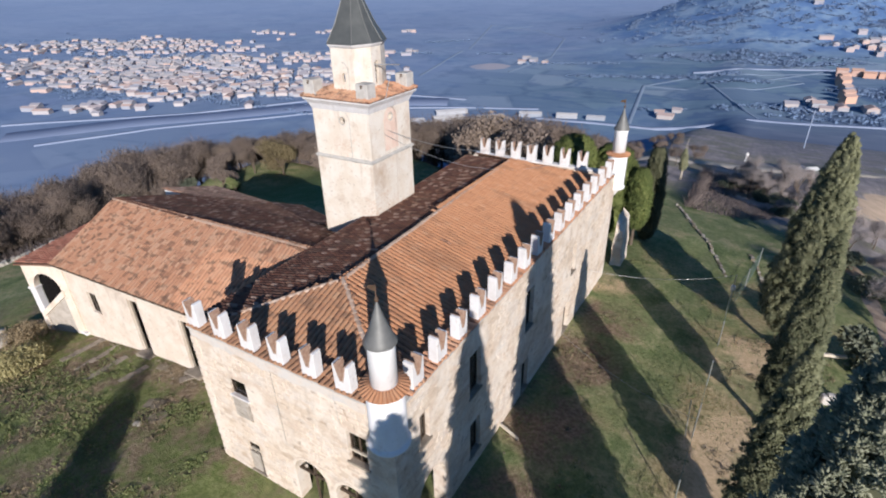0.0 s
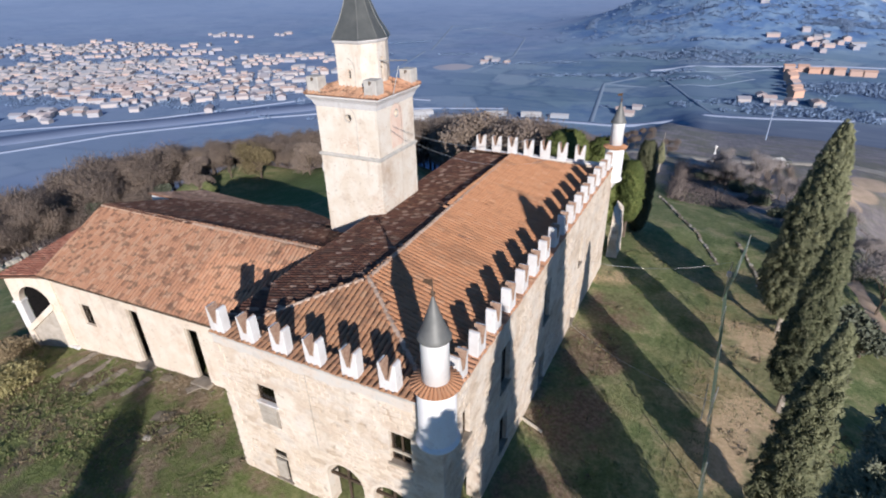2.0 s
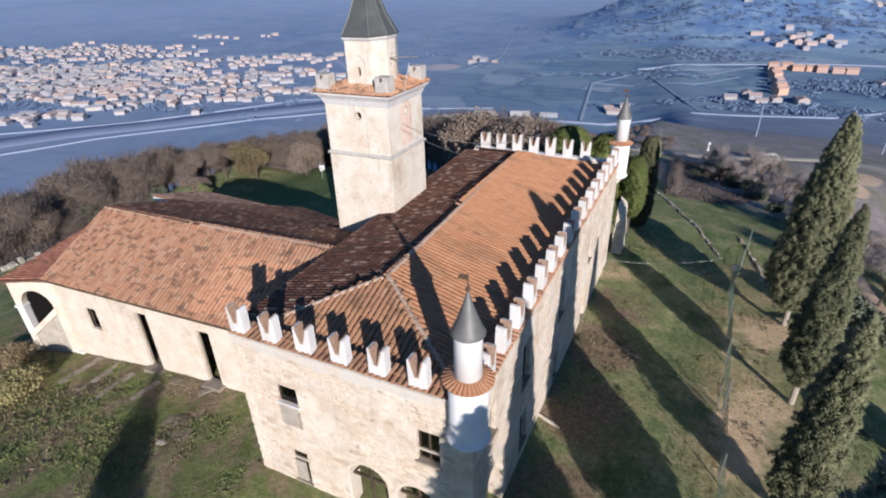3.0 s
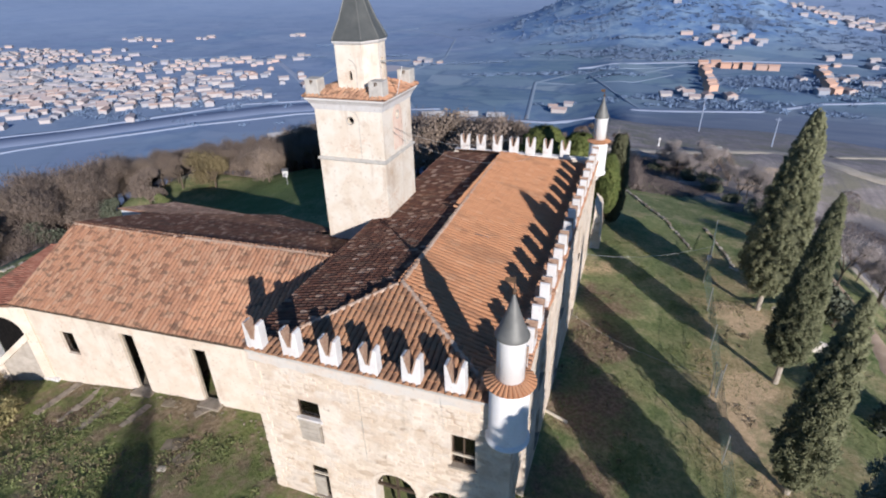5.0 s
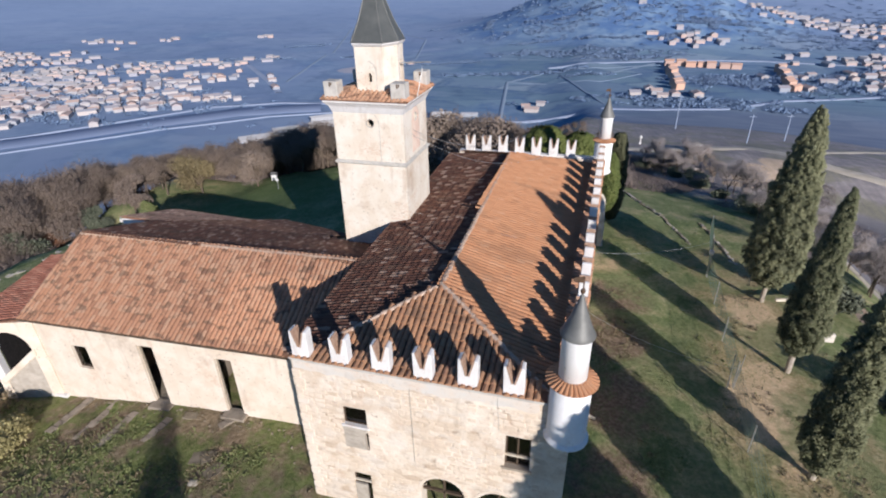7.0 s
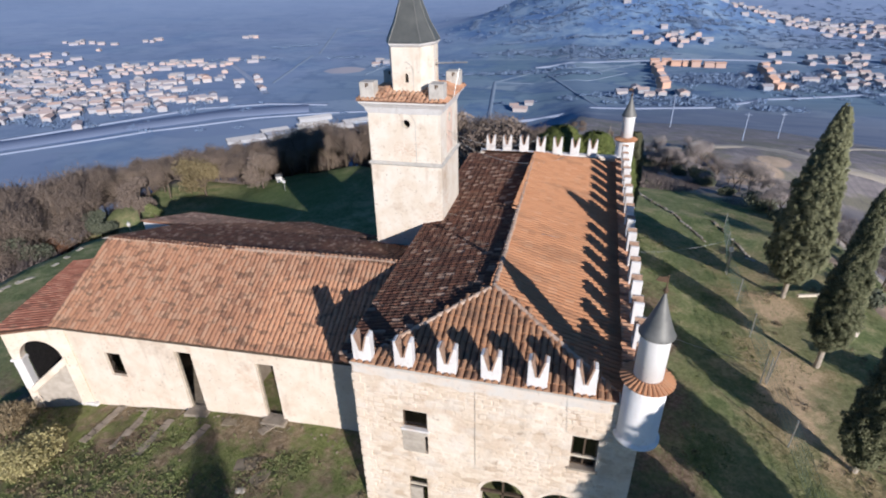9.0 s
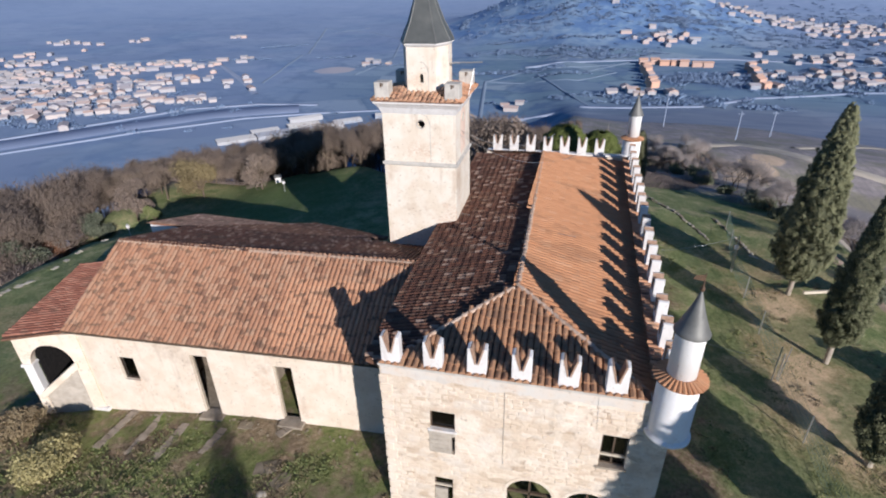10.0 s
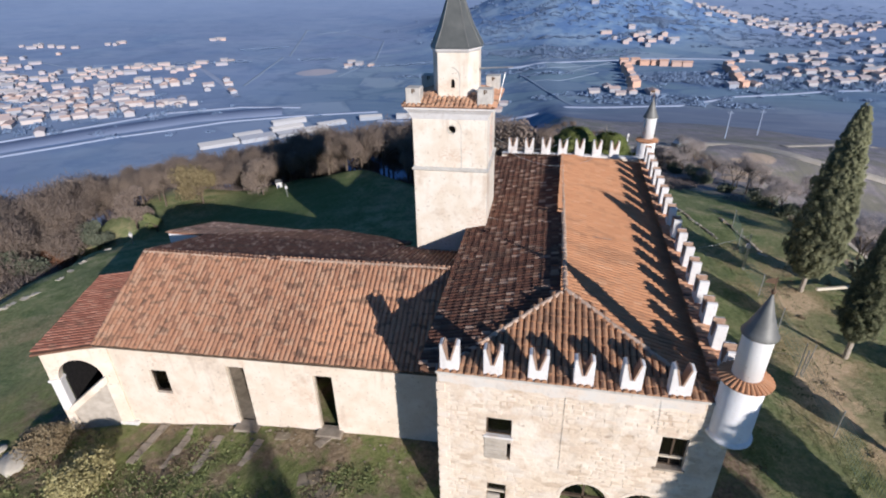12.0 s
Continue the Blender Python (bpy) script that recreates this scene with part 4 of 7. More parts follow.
    fl, fr = (HALL_X0 - 0.02, 0.42, 7.60), (HALL_X1 - 0.44, 0.42, 7.58)
    wl0, wl1 = (-10.25, 0.6, 7.52), (-10.25, HALL_Y1 - 0.3, 7.52)
    er0, er1 = fr, (HALL_X1 - 0.46 + SKEW * HALL_Y1, HALL_Y1 - 0.5, 7.52)
    rr = (HALL_X0, HALL_Y1 - 0.3, 7.80)
    drop = lambda p, h: (p[0], p[1], p[2] - h)
    slopes = {
        "front": ([fl, fr, A], (fl, fr), M_TILE_FRONT, (-9.0, -1.0, -0.2, 2.6)),
        "east": ([er0, er1, B, A], (er0, er1), M_TILE_NEW, None),
        "west": ([drop(fl, 0.08), drop(A, 0.17), drop(B, 0.17), wl1, wl0], (wl0, wl1), M_TILE_SHADED, None),
        "rear": ([er1, rr, B], (er1, rr), M_TILE_FRONT, None),
    }
    bm = bmesh.new()
    box(bm, 0.6, HALL_Y1 - 0.6, 0.33, 0.60, 7.25, 7.36)
    bm.transform(side_m)
    box(bm, HALL_X0 + 0.02, HALL_X1 - 0.32, 0.325, 0.62, TOP - 0.64, TOP - 0.55)
    part("valley_gutter", bm, M_LEAD, roof)
    bm = bmesh.new()
    for pts, _, _, _ in slopes.values():
        slab(bm, pts, 0.14)
    part("roof_deck", bm, M_BED, roof)
    for k, (name, (pts, eave, mat, single)) in enumerate(slopes.items()):
        tiled(roof, pts, eave, mat, single, seed=20 + k)
    at = lambda u, v, z: tuple(side_m @ Vector((u, v, z)))
    front_lip = [(HALL_X0, -0.05, TOP + 0.03), (-0.6, -0.05, TOP + 0.03), (-0.6, 0.40, TOP + 0.07), (HALL_X0, 0.40, TOP + 0.07)]
    lip = [at(0.95, -0.05, TOP - 0.05), at(HALL_Y1 - 0.8, -0.05, TOP - 0.05), at(HALL_Y1 - 0.8, 0.44, TOP + 0.0), at(0.95, 0.44, TOP + 0.0)]
    bm = bmesh.new()
    slab(bm, lip, 0.06)
    slab(bm, front_lip, 0.035)
    part("parapet_tile_bed", bm, M_BED, roof)
    tiled(roof, lip, (lip[0], lip[1]), M_TILE, None, seed=26)
    tiled(roof, front_lip, (front_lip[0], front_lip[1]), M_TILE_FRONT, None, seed=27)
    ridge(roof, A, B, M_RIDGE)
    ridge(roof, fl, A, M_RIDGE)
    ridge(roof, fr, A, M_RIDGE)
    # battlements
    for k in range(6):
        merlon(hall, -9.45 + 0.385 + 1.482 * k, 0.17, TOP - 0.01, 0, rnd)
    for k in range(16):
        merlon(hall, HALL_X1 - 0.17 + SKEW * (1.50 + 1.482 * k), 1.50 + 1.482 * k, TOP - 0.07, 88.4, rnd)
    for k in range(7):
        merlon(hall, -8.75 + 1.223 * k, HALL_Y1 - 0.17, TOP - 0.07, 0, rnd)
    turret(hall, 0.05, 0.0)
    turret(hall, 0.80, 25.45)
    # ruined stub of wall past the rear corner
    bm = bmesh.new()
    low = [(0.95, 27.0), (1.75, 27.25), (1.85, 29.4), (0.95, 29.4)]
    hexa(bm, [(x, y, -1.5) for x, y in low] + [(1.0, 27.1, 3.2), (1.55, 27.3, 2.7), (1.5, 29.2, 3.3), (1.0, 29.2, 3.9)])
    bmesh.ops.subdivide_edges(bm, edges=list(bm.edges), cuts=4, use_grid_fill=True)
    for v in bm.verts:
        v.co += Vector((noise.noise(v.co * 1.3), noise.noise(v.co * 1.3 + Vector((7, 0, 0))), noise.noise(v.co * 0.9 + Vector((0, 9, 0))))) * (0.16 if v.co.z > -1 else 0.0)
    part("wall_stub", bm, M_RUBBLE, hall, "ruined stub of rubble wall")
    return hall


castle_hall()


# ---------------------------------------------------------------- service wing
WING_O, WING_T = (-9.5, 3.31), 2.5


def service_wing():
    wing = thing("service_wing", "low cream-plastered wing with a mottled clay tile roof", "building", at=(WING_O[0], WING_O[1], 0), turn=WING_T)
    fm = facing((0, 0, 0), (1, 0, 0))
    u = lambda x: (x - WING_O[0]) / math.cos(radians(WING_T))
    L, EAVE, RZ, RV = -16.75, 5.22, 7.48, 4.45
    holes = [Hole(u(-24.2), u(-23.3), 2.2, 3.62), Hole(u(-20.15), u(-19.25), 0.65, 4.25), Hole(u(-15.95), u(-15.05), 0.85, 4.15)]
    front = part("front_wall", wall_mesh(L, 0, -1.6, EAVE, holes, 0.26, fm), M_CREAM, wing)
    bm = bmesh.new()
    slab(bm, [(L, 0.26, EAVE), (L + 0.5, 0.26, EAVE), (L + 0.5, RV, RZ - 0.12), (L, RV, RZ - 0.12)], 8.0)
    slab(bm, [(L, RV, RZ - 0.12), (L + 0.5, RV, RZ - 0.12), (L + 0.5, 9.4, 6.0), (L, 9.4, 6.0)], 8.0)
    part("gable_wall", bm, M_CREAM, wing)
    bm = bmesh.new()
    box(bm, L + 0.5, -0.1, 0.27, 8.6, 0.45, 0.6)
    part("inner_floor", bm, M_SLAB, wing, "worn stone floor inside")
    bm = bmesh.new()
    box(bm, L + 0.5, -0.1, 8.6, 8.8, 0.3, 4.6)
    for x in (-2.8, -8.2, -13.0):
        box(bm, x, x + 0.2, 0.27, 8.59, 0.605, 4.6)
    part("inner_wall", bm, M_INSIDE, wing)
    window(wing, fm, holes[0], 0.13, M_DARKWOOD, (), False)
    for h in holes[1:]:
        d = new("door")
        d.parent = wing
        bm = bmesh.new()
        for a in ((h.u0, h.u0 + 0.05), (h.u1 - 0.05, h.u1)):
            box(bm, a[0], a[1], 0.14, 0.24, h.z0 + 0.012, h.z1 - 0.06)
        box(bm, h.u0, h.u1, 0.14, 0.24, h.z1 - 0.06, h.z1)
        part("frame", bm, M_WOOD, d)
        bm = bmesh.new()
        box(bm, h.u0 - 0.15, h.u1 + 0.2, -0.45, 0.255, h.z0 - 0.25, h.z0 + 0.012)
        soften(bm, 0.03)
        part("step", bm, M_SLAB, d)
    # roof
    roof = new("roof")
    roof.parent = wing
    f0, f1 = (L - 0.18, -0.28, EAVE - 0.05), (-0.02, -0.28, EAVE - 0.05)
    r0, r1 = (L - 0.1, RV, RZ), (-0.6, RV, RZ)
    r2 = (-0.02, RV, RZ)
    inv = pose(WING_O[0], WING_O[1], 0, 0, 0, WING_T).inverted()
    loc = lambda x, y, z: tuple(inv @ Vector((x, y, z)))
    back = [r0, r1, loc(-9.6, 12.2, 6.02), loc(-15.0, 12.6, 5.85), loc(-28.8, 16.0, 4.85), loc(-29.3, 12.15, 5.95), loc(-26.5, 12.04, 6.0)]
    mid = loc(-21.8, 15.2, 5.05)
    bm = bmesh.new()
    slab(bm, [f0, f1, r2, r0], 0.12)
    slab(bm, back[:4] + [back[6]], 0.12)
    slab(bm, [back[6], back[3], mid], 0.12)
    slab(bm, [back[6], mid, back[4], back[5]], 0.12)
    lean = [back[3], mid, loc(-20.6, 17.2, 4.3), loc(-14.2, 14.6, 5.1)]
    slab(bm, lean, 0.12)
    part("roof_deck", bm, M_WINGBED, roof)
    m = pose(WING_O[0], WING_O[1], 0, 0, 0, WING_T)
    tiled(roof, [f0, f1, r2, r0], (f0, f1), M_TILE, (-6.5, -0.2, -0.3, 3.2), seed=31)
    tiled(roof, back[:4] + [back[6]], (back[6], back[2]), M_TILE_SHADED, None, seed=32)
    tiled(roof, [back[6], back[3], mid], (mid, back[3]), M_TILE_SHADED, None, seed=33)
    tiled(roof, [back[6], mid, back[4], back[5]], (back[4], mid), M_TILE_SHADED, None, seed=34)
    tiled(roof, lean, (lean[2], lean[3]), M_TILE_SHADED, None, seed=35)
    ridge(roof, r0, r1, M_RIDGE)
    ridge(roof, back[4], mid, M_RIDGE, 0.08)
    ridge(roof, mid, back[3], M_RIDGE, 0.08)
    # rear walls under the back slope
    bm = bmesh.new()
    a, b = Vector(back[5]), Vector(back[4])
    slab(bm, [tuple(Vector(back[6]) + Vector((0, -0.1, -0.06))), tuple(a + Vector((0.05, -0.1, -0.06))), tuple(a + Vector((0.05, 0.4, -0.2))), tuple(Vector(back[6]) + Vector((0, 0.4, -0.2)))], 7.5)
    slab(bm, [tuple(a + Vector((0.05, 0, -0.14))), tuple(b + Vector((0.05, -0.1, -0.14))), tuple(b + Vector((0.45, -0.1, -0.14))), tuple(a + Vector((0.45, 0, -0.14)))], 6.0)
    c = Vector(back[3])
    slab(bm, [tuple(b + Vector((0.1, -0.1, -0.14))), tuple(c + Vector((0, -0.1, -0.14))), tuple(c + Vector((0, -0.5, -0.14))), tuple(b + Vector((0.1, -0.5, -0.14)))], 6.5)
    part("rear_wall", bm, M_WHITE, wing)
    # eave board
    bm = bmesh.new()
    box(bm, L - 0.15, -0.05, -0.37, -0.25, EAVE - 0.20, EAVE - 0.07)
    soften(bm, 0.03)
    part("gutter", bm, M_DARKWOOD, wing, "dark eave gutter")
    return wing


service_wing()


# ---------------------------------------------------------------- porch
def porch():
    p = thing("porch", "small arched porch with a lean-to clay roof and a stair parapet", "porch", at=(-26.25, 2.46, 0), turn=17)
    fm = facing((0, 0, 0), (1, 0, 0))
    h = Hole(-2.36, -0.36, -1.0, 4.22, 1.12)
    part("arched_wall", wall_mesh(-2.78, 0.25, -2.0, 4.80, [h], 0.36, fm), M_CREAM, p)
    bm = bmesh.new()
    box(bm, -2.80, -2.34, -0.025, 0.39, 1.2, 3.0)
    soften(bm, 0.02)
    part("column_facing", bm, M_WHITE, p, "whitewashed column face")
    bm = bmesh.new()
    box(bm, -2.88, -2.28, -0.08, 0.44, 3.0, 3.16)
    soften(bm, 0.03)
    part("capital", bm, M_WHITE, p)
    bm = bmesh.new()
    hexa(bm, [(-2.5, -0.12, 0.95), (-0.2, -0.12, 2.75), (-0.2, 0.2, 2.75), (-2.5, 0.2, 0.95), (-2.5, -0.12, 1.35), (-0.2, -0.12, 3.2), (-0.2, 0.2, 3.2), (-2.5, 0.2, 1.35)])
    soften(bm, 0.03)
    part("stair_parapet", bm, M_CREAM, p, "sloping rubble parapet of the stair")
    bm = bmesh.new()
    hexa(bm, [(-2.4, 0.05, -2), (-0.2, 0.05, -2), (-0.2, 0.3, -2), (-2.4, 0.3, -2), (-2.4, 0.05, 1.0), (-0.2, 0.05, 2.8), (-0.2, 0.3, 2.8), (-2.4, 0.3, 1.0)])
    part("stair_wall", bm, M_PANEL, p)
    for y in (3.0, 6.2):
        bm = bmesh.new()
        box(bm, -2.75, -2.35, y, y + 0.4, -2.5, 4.7)
        part("pier", bm, M_CREAM, p)
    # near-black back wall and added boards stand in for shade inside the arch
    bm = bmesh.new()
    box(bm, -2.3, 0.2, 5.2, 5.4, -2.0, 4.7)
    part("back_wall", bm, M_SHADE_TYRE, p)
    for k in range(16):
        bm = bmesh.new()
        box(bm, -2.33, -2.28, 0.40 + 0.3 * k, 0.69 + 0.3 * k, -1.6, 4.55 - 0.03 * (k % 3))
        part("screen_board", bm, M_SHADE_TYRE, p)
    pts = [(-3.0, -0.22, 4.86), (0.3, -0.22, 5.16), (2.3, 7.0, 5.16), (-3.0, 7.0, 4.86)]
    bm = bmesh.new()
    slab(bm, pts, 0.10)
    roof = part("roof", bm, M_BED, p)
    tiled(roof, [(x, y, z + 0.02) for x, y, z in pts], (pts[0], pts[3]), M_TILE_PORCH, None, seed=41)
    bm = bmesh.new()
    box(bm, 0.25, 1.55, -0.75, -0.1, -0.42, -0.2)
    part("step", bm, M_WHITE, p)


porch()


# ---------------------------------------------------------------- bell tower
def bell_tower():
    t = thing("bell_tower", "square white-plastered bell tower with eight-sided belfry and grey spire", "tower", at=(-11.18, 14.02, 0))
    w, q = 1.94, 1.4142
    bm = bmesh.new()
    hexa(bm, [(-w - 0.02, -w - 0.02, 0), (w + 0.02, -w - 0.02, 0), (w + 0.02, w + 0.02, 0), (-w - 0.02, w + 0.02, 0), (-w, -w, 10.95), (w, -w, 10.95), (w, w, 10.95), (-w, w, 10.95)])
    part("shaft", bm, M_TOWER, t)
    for k, (o, ax) in enumerate((((0, -w + 0.03, 0), (1, 0, 0)), ((w - 0.03, 0, 0), (0, 1, 0)), ((0, w - 0.03, 0), (-1, 0, 0)), ((-w + 0.03, 0, 0), (0, -1, 0)))):
        m = facing(o, ax)
        e = w - 0.03 if k % 2 == 0 else w - 0.33
        c = 0.12 if k == 0 else 0.0
        # the wall with its round window, built as one ring of blocks
        bm = wall_mesh(-e, e, 10.95, 12.7, [], 0.3, Matrix())
        box(bm, -e, c - 0.35, 0, 0.3, 12.7, 13.75)
        box(bm, c + 0.35, e, 0, 0.3, 12.7, 13.75)
        n = 16
        for i in range(n):
            pts = []
            for a in (2 * math.pi * i / n, 2 * math.pi * (i + 1) / n):
                far = min(0.35 / max(abs(math.cos(a)), 1e-6), (0.70 if math.sin(a) > 0 else 0.35) / max(abs(math.sin(a)), 1e-6))
                pts.append((c + 0.21 * math.cos(a), 13.05 + 0.21 * math.sin(a)))
                pts.append((c + far * math.cos(a), 13.05 + far * math.sin(a)))
            hexa(bm, [(x, 0, z) for x, z in (pts[0], pts[1], pts[3], pts[2])] + [(x, 0.3, z) for x, z in (pts[0], pts[1], pts[3], pts[2])])
        for sx in (-1, 1):
            hexa(bm, [(c + sx * 0.35, 0, 13.4), (c + sx * 0.2, 0, 13.75), (c + sx * 0.35, 0, 13.75), (c + sx * 0.35, 0, 13.6), (c + sx * 0.35, 0.3, 13.4), (c + sx * 0.2, 0.3, 13.75), (c + sx * 0.35, 0.3, 13.75), (c + sx * 0.35, 0.3, 13.6)])
        bmesh.ops.remove_doubles(bm, verts=bm.verts, dist=0.0005)
        bm.transform(m)
        part("upper_wall", bm, M_TOWER, t)
        bm = bmesh.new()
        for i in range(n):
            a0, a1 = 2 * math.pi * i / n, 2 * math.pi * (i + 1) / n
            p = [(c + r * math.cos(a), 13.05 + r * math.sin(a)) for a, r in ((a0, 0.205), (a0, 0.235), (a1, 0.235), (a1, 0.205))]
            hexa(bm, [(x, -0.012, z) for x, z in p] + [(x, 0.05, z) for x, z in p])
        bmesh.ops.remove_doubles(bm, verts=bm.verts, dist=0.0005)
        bm.transform(m)
        part("window_surround", bm, M_GREYCAP, t)
        if k < 2:
            # grey strips draw the shadow along the arch recess's right edge
            bm = bmesh.new()
            box(bm, c + 0.46, c + 0.49, -0.008, 0.02, 11.05, 13.05)
            for i in range(5):
                a0, a1 = 0.32 * i, 0.32 * (i + 1)
                p = [(c - 0.0 + r * math.cos(a), 13.05 + r * 1.1 * math.sin(a)) for a, r in ((a0, 0.46), (a0, 0.49), (a1, 0.49), (a1, 0.46))]
                hexa(bm, [(x, -0.008, z) for x, z in p] + [(x, 0.02, z) for x, z in p])
            bm.transform(m)
            part("blind_arch_line", bm, M_GREYCAP, t)
    bm = bmesh.new()
    n = 16
    for i in range(n):
        u0, u1 = -0.62 + 1.24 * i / n, -0.62 + 1.24 * (i + 1) / n
        arc = [12.95 + 0.62 * math.sqrt(max(0.0, 1 - (u / 0.62) ** 2)) for u in (u0, u1)]
        cut = [math.sqrt(max(0.0, 0.24 ** 2 - u * u)) for u in (u0, u1)]
        runs = [((11.25, 11.25), (13.05 - cut[0], 13.05 - cut[1])), ((13.05 + cut[0], 13.05 + cut[1]), tuple(arc))] if max(cut) > 0 else [((11.25, 11.25), tuple(arc))]
        for (a0, a1), (b0, b1) in runs:
            hexa(bm, [(u0, -0.008, a0), (u1, -0.008, a1), (u1, 0.02, a1), (u0, 0.02, a0), (u0, -0.008, b0), (u1, -0.008, b1), (u1, 0.02, b1), (u0, 0.02, b0)])
    bmesh.ops.remove_doubles(bm, verts=bm.verts, dist=0.0005)
    bm.transform(facing((w - 0.03, 0, 0), (0, 1, 0)))
    part("blind_arch", bm, M_PINK, t, "faded pink plaster arch round the side window")
    bm = bmesh.new()
    lathe(bm, [(w * q, 10.84), (w * q + 0.12, 10.90), (w * q + 0.12, 11.0), (w * q - 0.02, 11.06)], 4, phase=math.pi / 4)
    part("string_course", bm, M_GREYCAP, t)
    bm = bmesh.new()
    lathe(bm, [((w - 0.03) * q, 13.55), ((w + 0.03) * q, 13.68), ((w + 0.10) * q, 13.86), ((w + 0.24) * q, 14.04), ((w + 0.30) * q, 14.10), ((w + 0.30) * q, 14.22), ((w + 0.1) * q, 14.24)], 4, phase=math.pi / 4)
    part("cornice", bm, M_WHITE, t, "flared white cornice")
    roof = new("skirt_roof")
    roof.parent = t
    e, i0, z0, z1 = w + 0.36, 1.05, 14.25, 14.62
    bm = bmesh.new()
    for k in range(4):
        m = Matrix.Rotation(math.pi / 2 * k, 4, "Z")
        pts = [tuple(m @ Vector(p)) for p in ((-e, -e, z0), (e, -e, z0), (i0, -i0, z1), (-i0, -i0, z1))]
        slab(bm, pts, 0.05)
        tiled(roof, pts, (pts[0], pts[1]), M_TILE, None, seed=51 + k, crooked=1.6)
    part("skirt_deck", bm, M_BED, roof)
    for sx in (-1, 1):
        for sy in (-1, 1):
            bm = bmesh.new()
            c = w - 0.16
            box(bm, sx * c - 0.37, sx * c + 0.37, sy * c - 0.37, sy * c + 0.37, 14.28, 15.10)
            soften(bm, 0.03)
            block = part("corner_block", bm, M_GREYCAP, t, "weathered grey corner block")
            bm = bmesh.new()
            for k in range(2):
                box(bm, sx * c - 0.05 + 0.10 * k, sx * c + 0.03 + 0.08 * k, sy * c - 0.376, sy * c - 0.34, 14.86 + 0.06 * k, 15.06)
            part("rust_stain", bm, M_IRON, block)
    # belfry: eight sides, narrow towards the flanks
    ring = [(x + 0.1, y) for x, y in ((-0.74, -1.38), (0.74, -1.38), (1.16, -0.42), (1.16, 0.42), (0.74, 1.38), (-0.74, 1.38), (-1.16, 0.42), (-1.16, -0.42))]
    bel = new("belfry")
    bel.parent = t
    for k in range(8):
        a, b = Vector((*ring[k], 0)), Vector((*ring[(k + 1) % 8], 0))
        half = (b - a).length / 2
        m = facing((a + b) / 2, b - a)
        hs = [Hole(-0.10, 0.10, 14.98, 15.42, 0.18)] if k in (0, 4) else [Hole(-0.14, 0.14, 14.75, 15.95, 0.13)] if k in (2, 6) else []
        part("belfry_wall", wall_mesh(-half, half, 14.35, 16.72, hs, 0.16, m), M_TOWER, bel)
        if k in (0, 4):
            bm = bmesh.new()
            for i in range(8):
                a0, a1 = math.pi / 2 * i / 8, math.pi / 2 * (i + 1) / 8
                p = [(-0.05 + r * math.cos(c), 15.45 + r * 1.3 * math.sin(c)) for c, r in ((a0, 0.38), (a0, 0.41), (a1, 0.41), (a1, 0.38))]
                hexa(bm, [(x, -0.012, z) for x, z in p] + [(x, 0.03, z) for x, z in p])
            box(bm, 0.33, 0.36, -0.012, 0.03, 14.6, 15.45)
            bm.transform(m)
            part("arch_moulding", bm, M_GREYCAP, bel)

    def rings(bm, prof):
        rows = [[bm.verts.new((x * s, y * s, z)) for x, y in ring] for s, z in prof]
        for lo, hi in zip(rows, rows[1:]):
            for k in range(8):
                bm.faces.new((lo[k], lo[(k + 1) % 8], hi[(k + 1) % 8], hi[k]))
        bm.faces.new(rows[0][::-1])
        bm.faces.new(rows[-1])

    bm = bmesh.new()
    rings(bm, [(0.97, 16.60), (1.05, 16.70), (1.09, 16.77), (1.09, 16.83), (0.9, 16.85)])
    part("belfry_cornice", bm, M_WHITE, bel)
    bm = bmesh.new()
    prof = [(1.13, 16.83), (1.08, 16.90), (0.72, 17.75), (0.36, 18.95), (0.03, 20.25), (0.005, 20.3)]
    rings(bm, prof)
    spire = part("spire", bm, M_SPIRE, t, "eight-sided grey-green metal spire")
    for k in range(8):
        bm = bmesh.new()
        for (s0, z0), (s1, z1) in zip(prof[1:-1], prof[2:-1]):
            x, y = ring[k]
            rod(bm, (x * s0, y * s0, z0), (x * s1, y * s1, z1), 0.025, 6)
        part("spire_rib", bm, M_LEAD, spire)
    # iron bracket with a rod, and a cross in the side opening
    bm = bmesh.new()
    rod(bm, (1.0, -0.2, 15.75), (2.95, -0.3, 15.85), 0.035, 6)
    rod(bm, (2.35, -0.9, 14.2), (2.6, -0.6, 15.6), 0.02, 6)
    part("bracket", bm, M_ZINC, t, "pale metal rod and stay")
    bm = bmesh.new()
    box(bm, 1.12, 1.15, -0.03, 0.03, 14.85, 15.85)
    box(bm, 1.12, 1.15, -0.2, 0.2, 15.35, 15.43)
    part("iron_cross", bm, M_IRON, t)


bell_tower()


